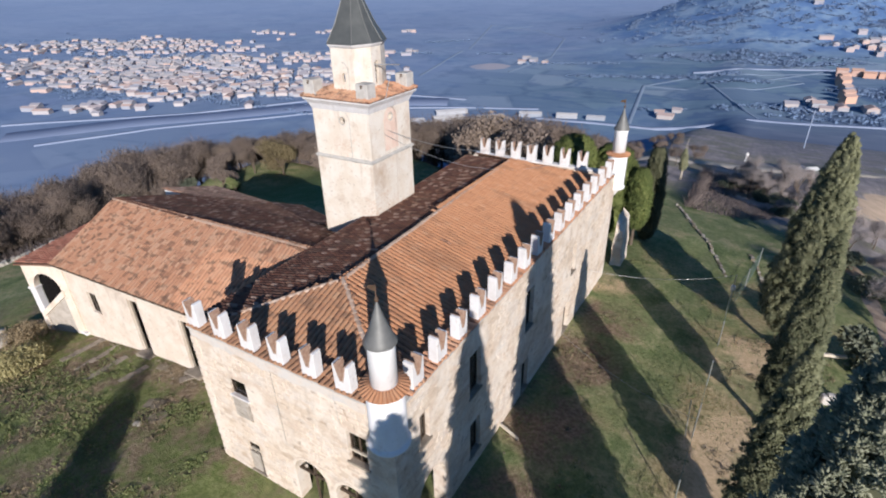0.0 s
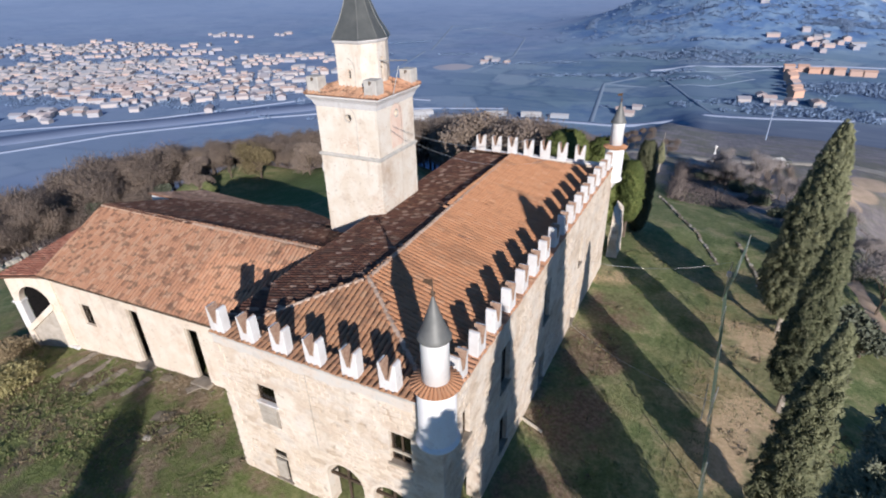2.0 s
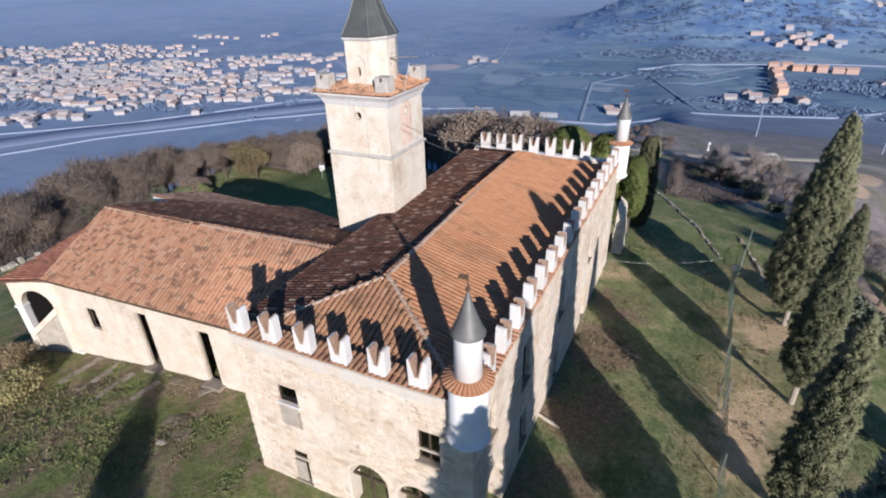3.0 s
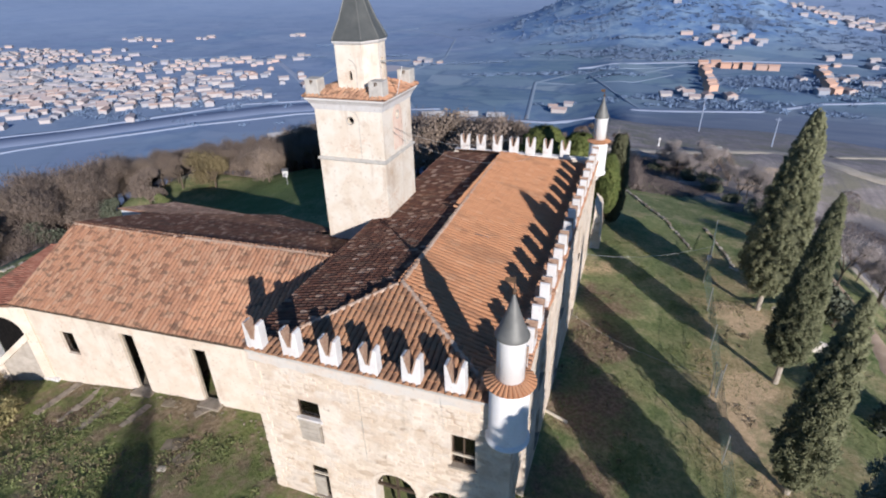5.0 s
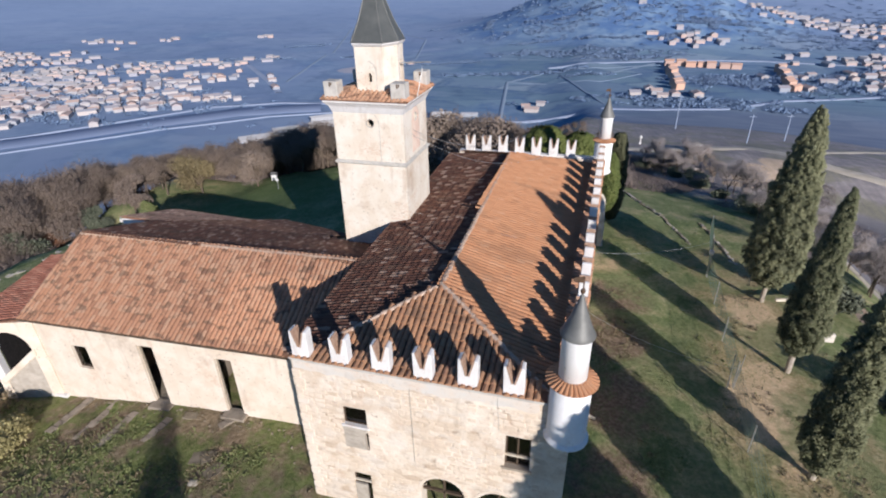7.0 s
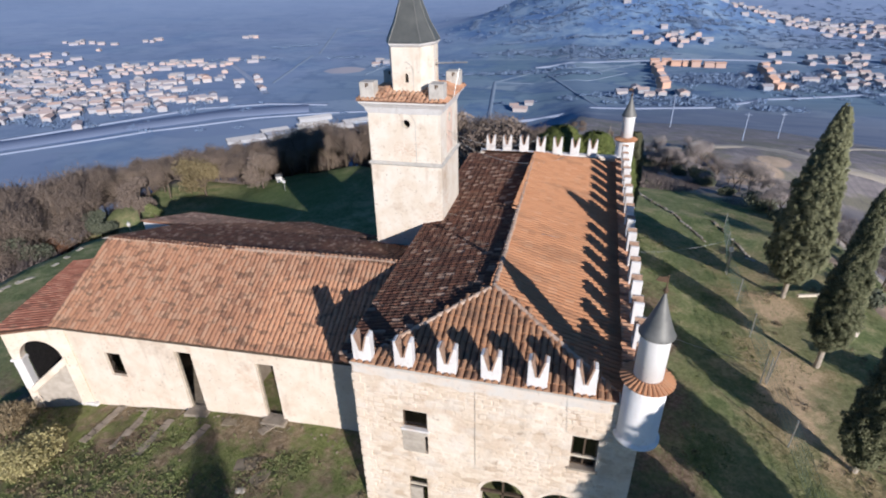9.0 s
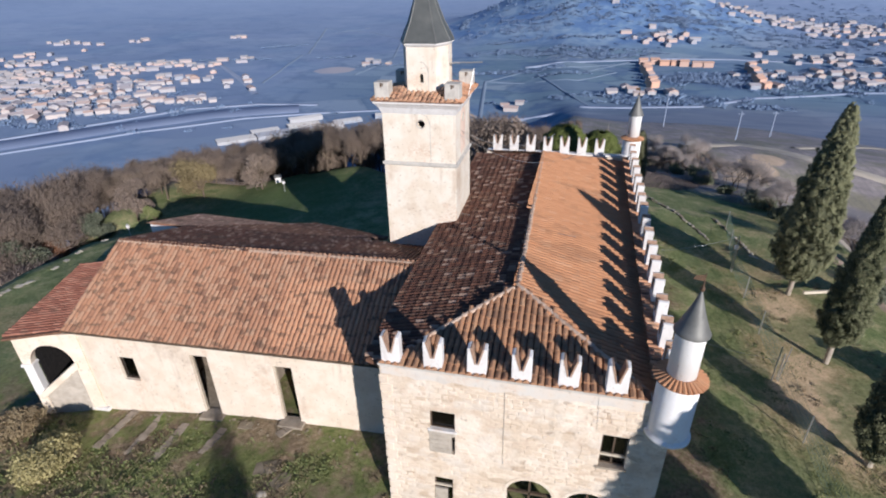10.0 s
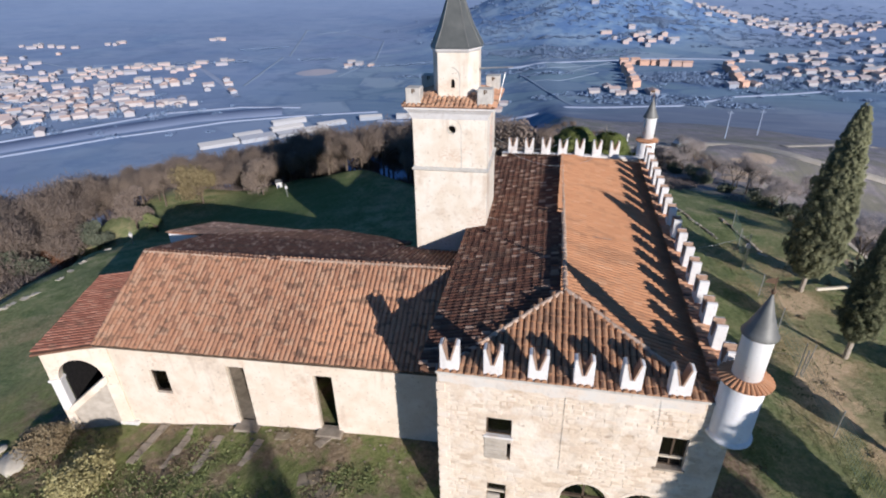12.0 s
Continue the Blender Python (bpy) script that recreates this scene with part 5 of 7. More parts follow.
# ---------------------------------------------------------------- trees
def slivers(name, centres, dirs, lengths, widths, rnd, mat, parent, bend=0.0):
    """Many thin tapered blades: at each centre a narrow pyramid along dir."""
    n = len(centres)
    d = dirs / np.maximum(np.linalg.norm(dirs, axis=1, keepdims=True), 1e-6)
    ref = np.where(np.abs(d[:, 2:3]) > 0.9, np.array([[1.0, 0, 0]]), np.array([[0, 0, 1.0]]))
    a = np.cross(d, ref)
    a /= np.linalg.norm(a, axis=1, keepdims=True)
    b = np.cross(d, a)
    spin = rnd.uniform(0, 2 * np.pi, n)[:, None]
    ring = []
    for k in range(3):
        t = spin + 2 * np.pi * k / 3
        ring.append(centres + (a * np.cos(t) + b * np.sin(t)) * widths[:, None])
    tip = centres + d * lengths[:, None]
    verts = np.stack(ring + [tip], 1).reshape(-1, 3)
    base = np.arange(n)[:, None] * 4
    faces = np.concatenate([base + np.array([[0, 1, 3]]), base + np.array([[1, 2, 3]]), base + np.array([[2, 0, 3]])], 0)
    mesh = bpy.data.meshes.new(name)
    mesh.vertices.add(len(verts))
    mesh.vertices.foreach_set("co", verts.ravel())
    mesh.loops.add(faces.size)
    mesh.loops.foreach_set("vertex_index", faces.ravel())
    mesh.polygons.add(len(faces))
    mesh.polygons.foreach_set("loop_start", np.arange(len(faces)) * 3)
    mesh.polygons.foreach_set("loop_total", np.full(len(faces), 3))
    mesh.update()
    mesh.validate()
    return link_mesh(name, mesh, mat, parent)


def leaf_cards(name, centres, size, rnd, mat, parent):
    """Small bent leaf clumps: a pair of triangles each, turned at random."""
    n = len(centres)
    d = rnd.normal(size=(n, 3))
    d /= np.linalg.norm(d, axis=1, keepdims=True)
    e = np.cross(d, rnd.normal(size=(n, 3)))
    e /= np.linalg.norm(e, axis=1, keepdims=True)
    f = np.cross(d, e)
    s = (size * rnd.uniform(0.6, 1.4, n))[:, None]
    verts = np.stack([centres - d * s, centres + e * s * 0.6 + f * s * 0.2, centres + d * s, centres - e * s * 0.6 + f * s * 0.2], 1).reshape(-1, 3)
    base = np.arange(n)[:, None] * 4
    faces = np.concatenate([base + np.array([[0, 1, 2]]), base + np.array([[0, 2, 3]])], 0)
    mesh = bpy.data.meshes.new(name)
    mesh.from_pydata(verts.tolist(), [], faces.tolist())
    return link_mesh(name, mesh, mat, parent)


def clumps(a, z, seed):
    """How far the foliage bulges at an angle and a height."""
    c, s = math.cos(a), math.sin(a)
    return 0.7 * noise.noise((1.6 * c + seed, 1.6 * s, z * 0.6)) + 0.75 * noise.noise((4.2 * c, 4.2 * s + seed, z * 1.7)) + 0.75 * noise.noise((8.5 * c, 8.5 * s + seed, z * 3.4))


def cypress(x, y, height, radius, seed, label, count=9000, top=0.62, ragged=1.0, mat=None, foot=1.35):
    rnd = np.random.default_rng(seed)
    t = thing("cypress_tree", label, "cypress", "cypress row", at=(x, y, ground_z(x, y) - 0.1), turn=seed * 40)
    bm = bmesh.new()
    rod(bm, (0, 0, -0.3), (0.05, 0.02, height * 0.35), 0.17, 9, 0.12)
    rod(bm, (0.05, 0.02, height * 0.35), (0.0, 0, height * 0.8), 0.12, 8, 0.04)
    for k in range(7):
        a = k * 2.4
        z = 1.2 + k * 0.5
        rod(bm, (0.03, 0.02, z), (radius * 0.6 * math.cos(a), radius * 0.6 * math.sin(a), z + 1.3), 0.05, 5, 0.015)
    part("trunk", bm, M_PALEBARK, t)
    z0 = foot

    def shape(f):
        return radius * np.minimum(1.0, (f / 0.16) ** 0.55) * np.clip(1 - np.maximum(0, f - 0.22) / 0.78, 0, 1) ** top

    # tufts of sprays all over the crown
    tufts = count // 42
    f = rnd.beta(1.1, 1.3, tufts)
    ang = rnd.uniform(0, 2 * np.pi, tufts)
    lump = np.array([clumps(a, h * height, seed) for a, h in zip(ang, f)])
    r = shape(f) * (0.86 + 0.16 * ragged * lump) * rnd.uniform(1 - 0.13 * ragged, 1 + 0.13 * ragged, tufts)
    heart = np.stack([r * np.cos(ang), r * np.sin(ang), z0 + f * (height - z0 - 0.4)], 1)
    size = rnd.uniform(0.10, 0.24, tufts) * np.clip(shape(f) / radius + 0.25, 0.4, 1.0)
    heart, size, ang = np.repeat(heart, 42, 0), np.repeat(size, 42), np.repeat(ang, 42)
    d = rnd.normal(size=heart.shape) + np.stack([np.cos(ang) * 0.9, np.sin(ang) * 0.9, np.full(len(ang), 0.9)], 1)
    d /= np.linalg.norm(d, axis=1, keepdims=True)
    c = heart + d * (size * rnd.uniform(0.35, 1.0, len(size)))[:, None] * np.array([1.0, 1.0, 1.5])
    slivers("crown", c, d + np.array([0, 0, 0.5]), rnd.uniform(0.07, 0.17, len(size)), rnd.uniform(0.02, 0.042, len(size)), rnd, mat or M_CYPRESS, t)
    # the dense inner growth, coloured darker as shade between the tufts
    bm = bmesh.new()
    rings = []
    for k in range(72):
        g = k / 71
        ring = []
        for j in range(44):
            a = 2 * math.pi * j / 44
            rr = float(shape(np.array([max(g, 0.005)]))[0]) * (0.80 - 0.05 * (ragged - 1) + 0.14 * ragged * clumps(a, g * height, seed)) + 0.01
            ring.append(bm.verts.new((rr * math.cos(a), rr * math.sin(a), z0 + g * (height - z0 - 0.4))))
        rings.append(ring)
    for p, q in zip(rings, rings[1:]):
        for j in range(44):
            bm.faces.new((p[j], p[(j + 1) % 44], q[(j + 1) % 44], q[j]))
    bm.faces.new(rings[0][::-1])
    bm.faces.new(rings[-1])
    part("inner_crown", bm, M_CYPRESS_SHADE, t, "", True)
    return t


cypress(12.35, 22.3, 13.7, 1.75, 1, "tall dark green cypress with a short bare trunk", 70000, ragged=1.2)
cypress(12.0, 14.8, 11.5, 0.98, 2, "slim dark green cypress on the grass slope", 44000, ragged=1.3)
cypress(11.05, 7.3, 10.7, 0.95, 3, "young slim cypress beside the fence", 40000, ragged=2.0, foot=0.5)
cypress(10.8, -0.4, 16.2, 1.9, 4, "tall grey-green cypress near the castle corner", 130000, ragged=1.5, mat=M_GREYCYPRESS)
cypress(10.2, -7.0, 13.8, 1.65, 5, "cypress that shades the castle wall", 40000)
cypress(9.9, -12.1, 13.5, 1.7, 6, "cypress that shades the corner turret", 30000, 0.48)
cypress(1.8, 61.5, 4.6, 0.42, 8, "small young cypress at the end of the lawn", 6000)
cypress(6.0, -28.7, 13.6, 2.8, 7, "broad cypress that shades the yard", 40000, 0.7)


def round_tree(name, label, category, x, y, height, radius, mat, seed, count=5000, group="", low=0.15, size=0.16):
    """A leafy tree or shrub: trunk, limbs and a lumpy crown of small leaf clumps."""
    rnd = np.random.default_rng(seed)
    t = thing(name, label, category, group, at=(x, y, ground_z(x, y) - 0.05))
    bm = bmesh.new()
    rod(bm, (0, 0, -0.3), (0.05, 0.03, height * 0.45), 0.05 + height * 0.018, 8, 0.04 + height * 0.008)
    lumps = []
    for k in range(26):
        a = k * 2.4 + seed
        h = low * height + (height * (1 - low)) * (0.18 + 0.66 * ((k * 0.618) % 1))
        rr = radius * (0.2 + 0.5 * ((k * 0.37) % 1))
        c = (rr * math.cos(a), rr * math.sin(a), h)
        rod(bm, (0.04, 0.03, height * (low * 0.6 + 0.12)), c, 0.03 + height * 0.006, 6, 0.012)
        lumps.append((*c, radius * rnd.uniform(0.26, 0.52)))
    part("trunk", bm, M_BARK, t)
    lumps = np.array(lumps)
    pick = lumps[rnd.integers(0, len(lumps), count)]
    d = rnd.normal(size=(count, 3))
    d /= np.linalg.norm(d, axis=1, keepdims=True)
    c = pick[:, :3] + d * (pick[:, 3] * rnd.uniform(0.55, 1.06, count))[:, None] * np.array([1, 1, 0.85])
    leaf_cards("crown", c[c[:, 2] > 0.05], size, rnd, mat, t)
    return t


def dense_tree(name, label, category, x, y, height, radius, mat, seed, count=9000, stretch=(1.0, 1.0), low=0.25):
    """A closed, rounded evergreen: leaf sprays over a lumpy, egg-shaped crown."""
    rnd = np.random.default_rng(seed)
    t = thing(name, label, category, at=(x, y, ground_z(x, y) - 0.05))
    bm = bmesh.new()
    rod(bm, (0, 0, -0.3), (0.05, 0, height * 0.6), 0.16, 8, 0.06)
    part("trunk", bm, M_BARK, t)
    z0 = low
    shape = lambda f: radius * np.sqrt(np.clip(1 - (2 * f ** 0.85 - 1) ** 2, 0, 1)) ** 0.8
    f = rnd.uniform(0.01, 0.99, count)
    ang = rnd.uniform(0, 2 * np.pi, count)
    lump = np.array([clumps(a, h * height, seed) for a, h in zip(ang, f)])
    r = shape(f) * (0.9 + 0.26 * lump) * (1 - 0.18 * rnd.random(count) ** 2)
    c = np.stack([r * np.cos(ang) * stretch[0], r * np.sin(ang) * stretch[1], z0 + f * (height - z0)], 1)
    d = np.stack([np.cos(ang), np.sin(ang), (f - 0.35) * 1.6], 1) + rnd.normal(scale=0.5, size=(count, 3))
    slivers("crown", c, d, rnd.uniform(0.12, 0.32, count), rnd.uniform(0.03, 0.075, count), rnd, mat, t)
    bm = bmesh.new()
    rows = []
    for k in range(36):
        g = min(0.995, max(0.005, k / 35))
        rows.append([bm.verts.new((float(shape(np.array([g]))[0]) * (0.84 + 0.26 * clumps(2 * math.pi * j / 24, g * height, seed)) * math.cos(2 * math.pi * j / 24) * stretch[0], float(shape(np.array([g]))[0]) * (0.84 + 0.26 * clumps(2 * math.pi * j / 24, g * height, seed)) * math.sin(2 * math.pi * j / 24) * stretch[1], z0 + g * (height - z0))) for j in range(24)])
    for p, q in zip(rows, rows[1:]):
        for j in range(24):
            bm.faces.new((p[j], p[(j + 1) % 24], q[(j + 1) % 24], q[j]))
    part("inner_crown", bm, mat, t, "", True)
    return t


def bare_tree_model(seed, height, mat, label, group, n=130):
    """A leafless tree: trunk, forking limbs and a haze of fine twigs. Returns the thing, kept at the origin."""
    rnd = np.random.default_rng(seed)
    t = thing("bare_tree", label, "tree", group)
    bm = bmesh.new()
    tips = []

    def grow(p, d, length, r, depth):
        q = p + d * length
        rod(bm, p, q, r, 5, r * 0.6)
        if depth == 0:
            tips.append((np.array(q), np.array(d), length))
            return
        for k in range(3 if depth > 1 else 4):
            e = Vector(rnd.normal(size=3)) * 0.55 + d
            e.z = abs(e.z) * 0.6 + 0.3
            grow(q, e.normalized(), length * rnd.uniform(0.55, 0.8), r * 0.55, depth - 1)

    grow(Vector((0, 0, -0.4)), Vector((0.03, 0.02, 1)).normalized(), height * 0.34, height * 0.022, 3)
    part("trunk", bm, M_BARK, t)
    c = np.repeat(np.array([p for p, _, _ in tips]), n, 0)
    d0 = np.repeat(np.array([d for _, d, _ in tips]), n, 0)
    m = len(c)
    c = c + rnd.normal(scale=height * 0.055, size=(m, 3))
    d = d0 * 0.6 + rnd.normal(scale=0.6, size=(m, 3)) + np.array([0, 0, 0.35])
    slivers("twig_crown", c, d, rnd.uniform(0.3, 0.75, m) * height / 8, rnd.uniform(0.012, 0.030, m) * height / 8 + 0.004, rnd, mat, t)
    return t


def plant_rim():
    rnd = random.Random(5)
    heights = (7.5, 6.2, 8.6, 5.0, 7.0)
    models = [bare_tree_model(60 + k, h, M_TWIG, "leafless grey-brown tree on the wooded hill rim", "rim trees") for k, h in enumerate(heights)]
    tall = [np.percentile([v.co.z for v in t.children[1].data.vertices], 97) for t in models]
    spots = []
    open_ground = ((-55.4, 30.6, 3.4), (-58.8, 24.5, 3.6), (-58.4, 28.0, 3.2), (-48.6, 41.1, 4.2), (-52.3, 33.6, 3.6), (-40.5, 42.0, 4.0), (-39.1, 43.7, 3.0))
    # a belt along the rim of the hilltop: west, its corner, north, and a thin scatter past the hall
    for x0, x1, y0, y1, n, gap in ((-73, -60.5, 2, 40, 128, 1.7), (-64, -49, 39, 54, 66, 1.7), (-49, -8, 46, 59, 74, 1.8), (-18, 2, 58, 86, 18, 2.5)):
        made = 0
        for _ in range(n * 8):
            x, y = rnd.uniform(x0, x1), rnd.uniform(y0, y1)
            if made >= n or any(math.hypot(x - a, y - b) < gap for a, b in spots) or any(math.hypot(x - a, y - b) < r for a, b, r in open_ground):
                continue
            spots.append((x, y))
            made += 1
    used = set()
    for k, (x, y) in enumerate(spots):
        i = rnd.randrange(5)
        z = ground_z(x, y)
        # the crowns close into one canopy that slopes down with the hill
        top = 19.6 - 0.286 * math.hypot(x + 6 - 10.5 * (1 - soft(y, 14, 30)), y + 13) + 1.6 * soft(x, -44, -36) - 1.4 * (1 - soft(y, 22, 32))
        size = rnd.uniform(0.4, 0.6) if x > -18 and y > 57.5 else min(1.5, max(0.3, (top - z) / tall[i])) * rnd.uniform(0.88, 1.08)
        m = pose(x, y, z, 0, 0, rnd.uniform(0, 360)) @ Matrix.Scale(size / models[i].scale[0] if i in used else size, 4)
        if i not in used:
            used.add(i)
            models[i].matrix_basis = m
        else:
            copy_thing(models[i], m)


plant_rim()


def plant_slope():
    """Thin grey saplings and a dark bramble hedge below the lawn."""
    rnd = random.Random(15)
    models = [bare_tree_model(160 + k, h, M_HAZETWIG, "thin leafless ash-grey sapling on the slope", "slope saplings", 60) for k, h in enumerate((4.6, 3.8, 5.4))]
    line = [(6.0, 66), (9.0, 60.5), (12.0, 54), (14.2, 46), (15.2, 39), (17.0, 33)]
    spots = []
    for (x0, y0), (x1, y1) in zip(line, line[1:]):
        for _ in range(7):
            f = rnd.random()
            spots.append((x0 + (x1 - x0) * f + rnd.uniform(0.5, 6.5), y0 + (y1 - y0) * f + rnd.uniform(-1, 3)))
    for _ in range(14):
        spots.append((rnd.uniform(7, 15), rnd.uniform(60, 74)))
    for _ in range(10):
        spots.append((rnd.uniform(18, 24), rnd.uniform(20, 36)))
    for k, (x, y) in enumerate(spots):
        m = pose(x, y, ground_z(x, y), 0, 0, rnd.uniform(0, 360)) @ Matrix.Scale(rnd.uniform(0.55, 1.0), 4)
        if k < 3:
            models[k].matrix_basis = m
        else:
            copy_thing(models[rnd.randrange(3)], m)
    for k, ((x0, y0), (x1, y1)) in enumerate(zip(line, line[1:])):
        for j in range(2):
            f = (j + rnd.uniform(0.2, 0.8)) / 2
            round_tree("shrub", "dark green ivy and bramble thicket below the lawn", "shrub", x0 + (x1 - x0) * f + rnd.uniform(-0.6, 2.4), y0 + (y1 - y0) * f, rnd.uniform(0.7, 1.5), rnd.uniform(1.0, 1.9), M_IVY, 300 + 3 * k + j, 2600, "slope thickets", low=0.02, size=0.11)


plant_slope()

round_tree("olive_tree", "round silvery olive tree by the garden wall", "olive tree", -55.4, 30.6, 3.0, 1.85, M_OLIVE, 71, 9000, size=0.11)
round_tree("olive_tree", "low grey-green olive bush beside the lane", "olive tree", -58.8, 24.5, 3.6, 2.4, M_OLIVE, 72, 9000, size=0.11)
round_tree("deciduous_tree", "small tree with thinning yellow-brown leaves", "tree", -48.6, 41.1, 5.4, 2.9, M_YELLOW, 73, 9000, size=0.11)
round_tree("deciduous_tree", "broad pale brown tree on the lawn", "tree", -40.5, 42.0, 5.0, 2.4, M_TWIG, 74, 6500, size=0.10)
round_tree("deciduous_tree", "pale brown half-bare tree at the rim", "tree", -52.3, 33.6, 5.0, 2.3, M_TWIG, 83, 5000, size=0.10)
round_tree("shrub", "rusty red-brown winter shrub by the lane", "shrub", -58.4, 28.0, 2.8, 1.7, M_RUSTY, 84, 7000, low=0.03, size=0.09)
round_tree("shrub", "bright green shrub at the end of the lawn", "shrub", -49.4, 33.2, 2.5, 1.0, M_WEED, 85, 5000, low=0.03, size=0.08)
round_tree("deciduous_tree", "rusty half-bare tree behind the tower", "tree", -11.0, 35.0, 7.4, 3.4, M_TWIG, 75, 7000)
round_tree("deciduous_tree", "brown-leaved tree behind the tower", "tree", -16.0, 38.0, 8.0, 3.4, M_TWIG, 76, 7000)
dense_tree("holm_oak", "dense dark evergreen tree behind the battlements", "evergreen tree", -3.8, 31.5, 7.9, 2.4, M_EVERGREEN, 77, 12000)
dense_tree("holm_oak", "rounded evergreen tree behind the battlements", "evergreen tree", -0.9, 32.5, 7.6, 2.2, M_EVERGREEN, 78, 12000)
dense_tree("laurel_tree", "rounded bright evergreen beside the rear turret", "evergreen tree", 1.55, 31.6, 6.6, 1.0, M_EVERGREEN, 79, 9000, low=1.7)
# the tall cypress's shade is put into this tree's foliage colour
dense_tree("laurel_tree", "evergreen given dark foliage for the shade it stands in", "evergreen tree", 2.3, 33.4, 8.0, 0.9, M_CYPRESS_SHADE, 82, 9000)
round_tree("shrub", "yellow-leaved shrub among dry grass", "shrub", -25.5, -1.0, 1.7, 1.7, M_BUSH, 80, 11000, low=0.02, size=0.065)
round_tree("shrub", "sprawling dry shrub beside the porch", "shrub", -29.4, 0.6, 0.8, 1.5, M_STRAW, 81, 9000, low=0.02, size=0.05)
for k, (x, y, h, r, mt) in enumerate(((16.6, 22.0, 3.0, 1.7, M_OLIVE), (17.5, 12.5, 2.4, 1.8, M_OLIVE))):
    round_tree("shrub", "scrubby bush on the slope below the lawn", "shrub", x, y, h, r, mt, 90 + k, 2600, "slope shrubs", low=0.03)


# ---------------------------------------------------------------- yard and slope
def strip(name, pts, width, mat, label, category, lift=0.12, step=6.0, kind="structure"):
    """A road or path laid over the ground."""
    line = []
    for (x0, y0), (x1, y1) in zip(pts, pts[1:]):
        n = max(1, int(math.hypot(x1 - x0, y1 - y0) / step))
        line += [(x0 + (x1 - x0) * k / n, y0 + (y1 - y0) * k / n) for k in range(n)]
    line.append(pts[-1])
    verts, faces = [], []
    for k, (x, y) in enumerate(line):
        a, b = line[max(0, k - 1)], line[min(len(line) - 1, k + 1)]
        dx, dy = b[0] - a[0], b[1] - a[1]
        l = math.hypot(dx, dy)
        nx, ny = -dy / l * width / 2, dx / l * width / 2
        z = ground_z(x, y) + lift
        out = 1 + min(0.5, 6 * lift / width)
        verts += [(x + nx, y + ny, z), (x - nx, y - ny, z), (x + nx * out, y + ny * out, z - 2 * lift), (x - nx * out, y - ny * out, z - 2 * lift)]
    for k in range(len(line) - 1):
        i = 4 * k
        faces += [(i, i + 1, i + 5, i + 4), (i + 2, i, i + 4, i + 6), (i + 1, i + 3, i + 7, i + 5)]
    ob = pydata(name, verts, faces, mat, None, label, True)
    return tagged(ob, category=category, kind=kind)


M_SANDY = plain("sandy_earth", (0.36, 0.265, 0.19), (0.52, 0.40, 0.30), 0.9, 0.95)
M_TRACK = plain("pale_gravel", (0.42, 0.37, 0.30), (0.52, 0.47, 0.40), 0.8, 0.95)
# blue haze included in this grey
M_FARROAD = plain("haze_tinted_grey", (0.30, 0.36, 0.485), (0.34, 0.40, 0.52), 0.02, 0.9)
strip("road", [(-6, 72), (3.5, 78), (11, 81.5), (19, 87), (28.5, 92), (32.5, 88.5), (37, 81), (44.5, 77), (58, 69)], 2.2, M_TRACK, "pale gravel farm track on the slope", "road", 0.12, 2)
strip("road", [(38, 93), (48, 101), (68, 120)], 1.4, M_TRACK, "pale farm lane along a field edge", "road", 0.12, 3)


M_PALEROCK = plain("pale_rubble", (0.34, 0.31, 0.26), (0.48, 0.44, 0.37), 1.5, 0.95, bump=0.02)
strip("road", [(18.3, 12), (18.7, 18), (18.6, 27), (18.0, 34), (17.0, 40)], 1.1, M_SANDY, "sandy foot path along the bank", "path", 0.05, 1.5)
strip("road", [(23.2, 27), (22.6, 32), (21.6, 38), (20.8, 43)], 0.5, M_TRACK, "thin gravel path below the bank", "path", 0.05, 1.5)
M_ROCK = plain("earthy_stone", (0.15, 0.125, 0.09), (0.27, 0.23, 0.17), 2.0, 0.95, bump=0.02)


def terrace_wall():
    w = thing("terrace_wall", "low tumbled dry-stone terrace edge on the grass slope", "stone wall")
    rnd = random.Random(13)
    upper = [(3.2, 47.0), (4.1, 44.5), (6.2, 38.5), (7.7, 34.2), (8.9, 30.6)]
    lower = [(10.4, 35.5), (11.2, 32.6), (11.5, 30.0), (11.8, 27.7)]
    for (x0, y0), (x1, y1) in list(zip(upper, upper[1:])) + list(zip(lower, lower[1:])):
        n = int(math.hypot(x1 - x0, y1 - y0) / 0.2)
        for k in range(n):
            f = k / n
            x, y = x0 + (x1 - x0) * f + rnd.gauss(0, 0.07), y0 + (y1 - y0) * f
            bm = bmesh.new()
            s = rnd.uniform(0.09, 0.17)
            h = rnd.uniform(0.03, 0.17)
            p = [(s * rnd.uniform(0.75, 1.1) * a, s * rnd.uniform(0.75, 1.1) * b) for a, b in ((-1, -1), (1, -1), (1, 1), (-1, 1))]
            hexa(bm, [(x + a, y + b, ground_z(x, y) - 0.25) for a, b in p] + [(x + a * 0.8, y + b * 0.8, ground_z(x, y) + h) for a, b in p])
            part("stone", bm, rnd.choice((M_ROCK, M_PALEROCK)), w)


terrace_wall()


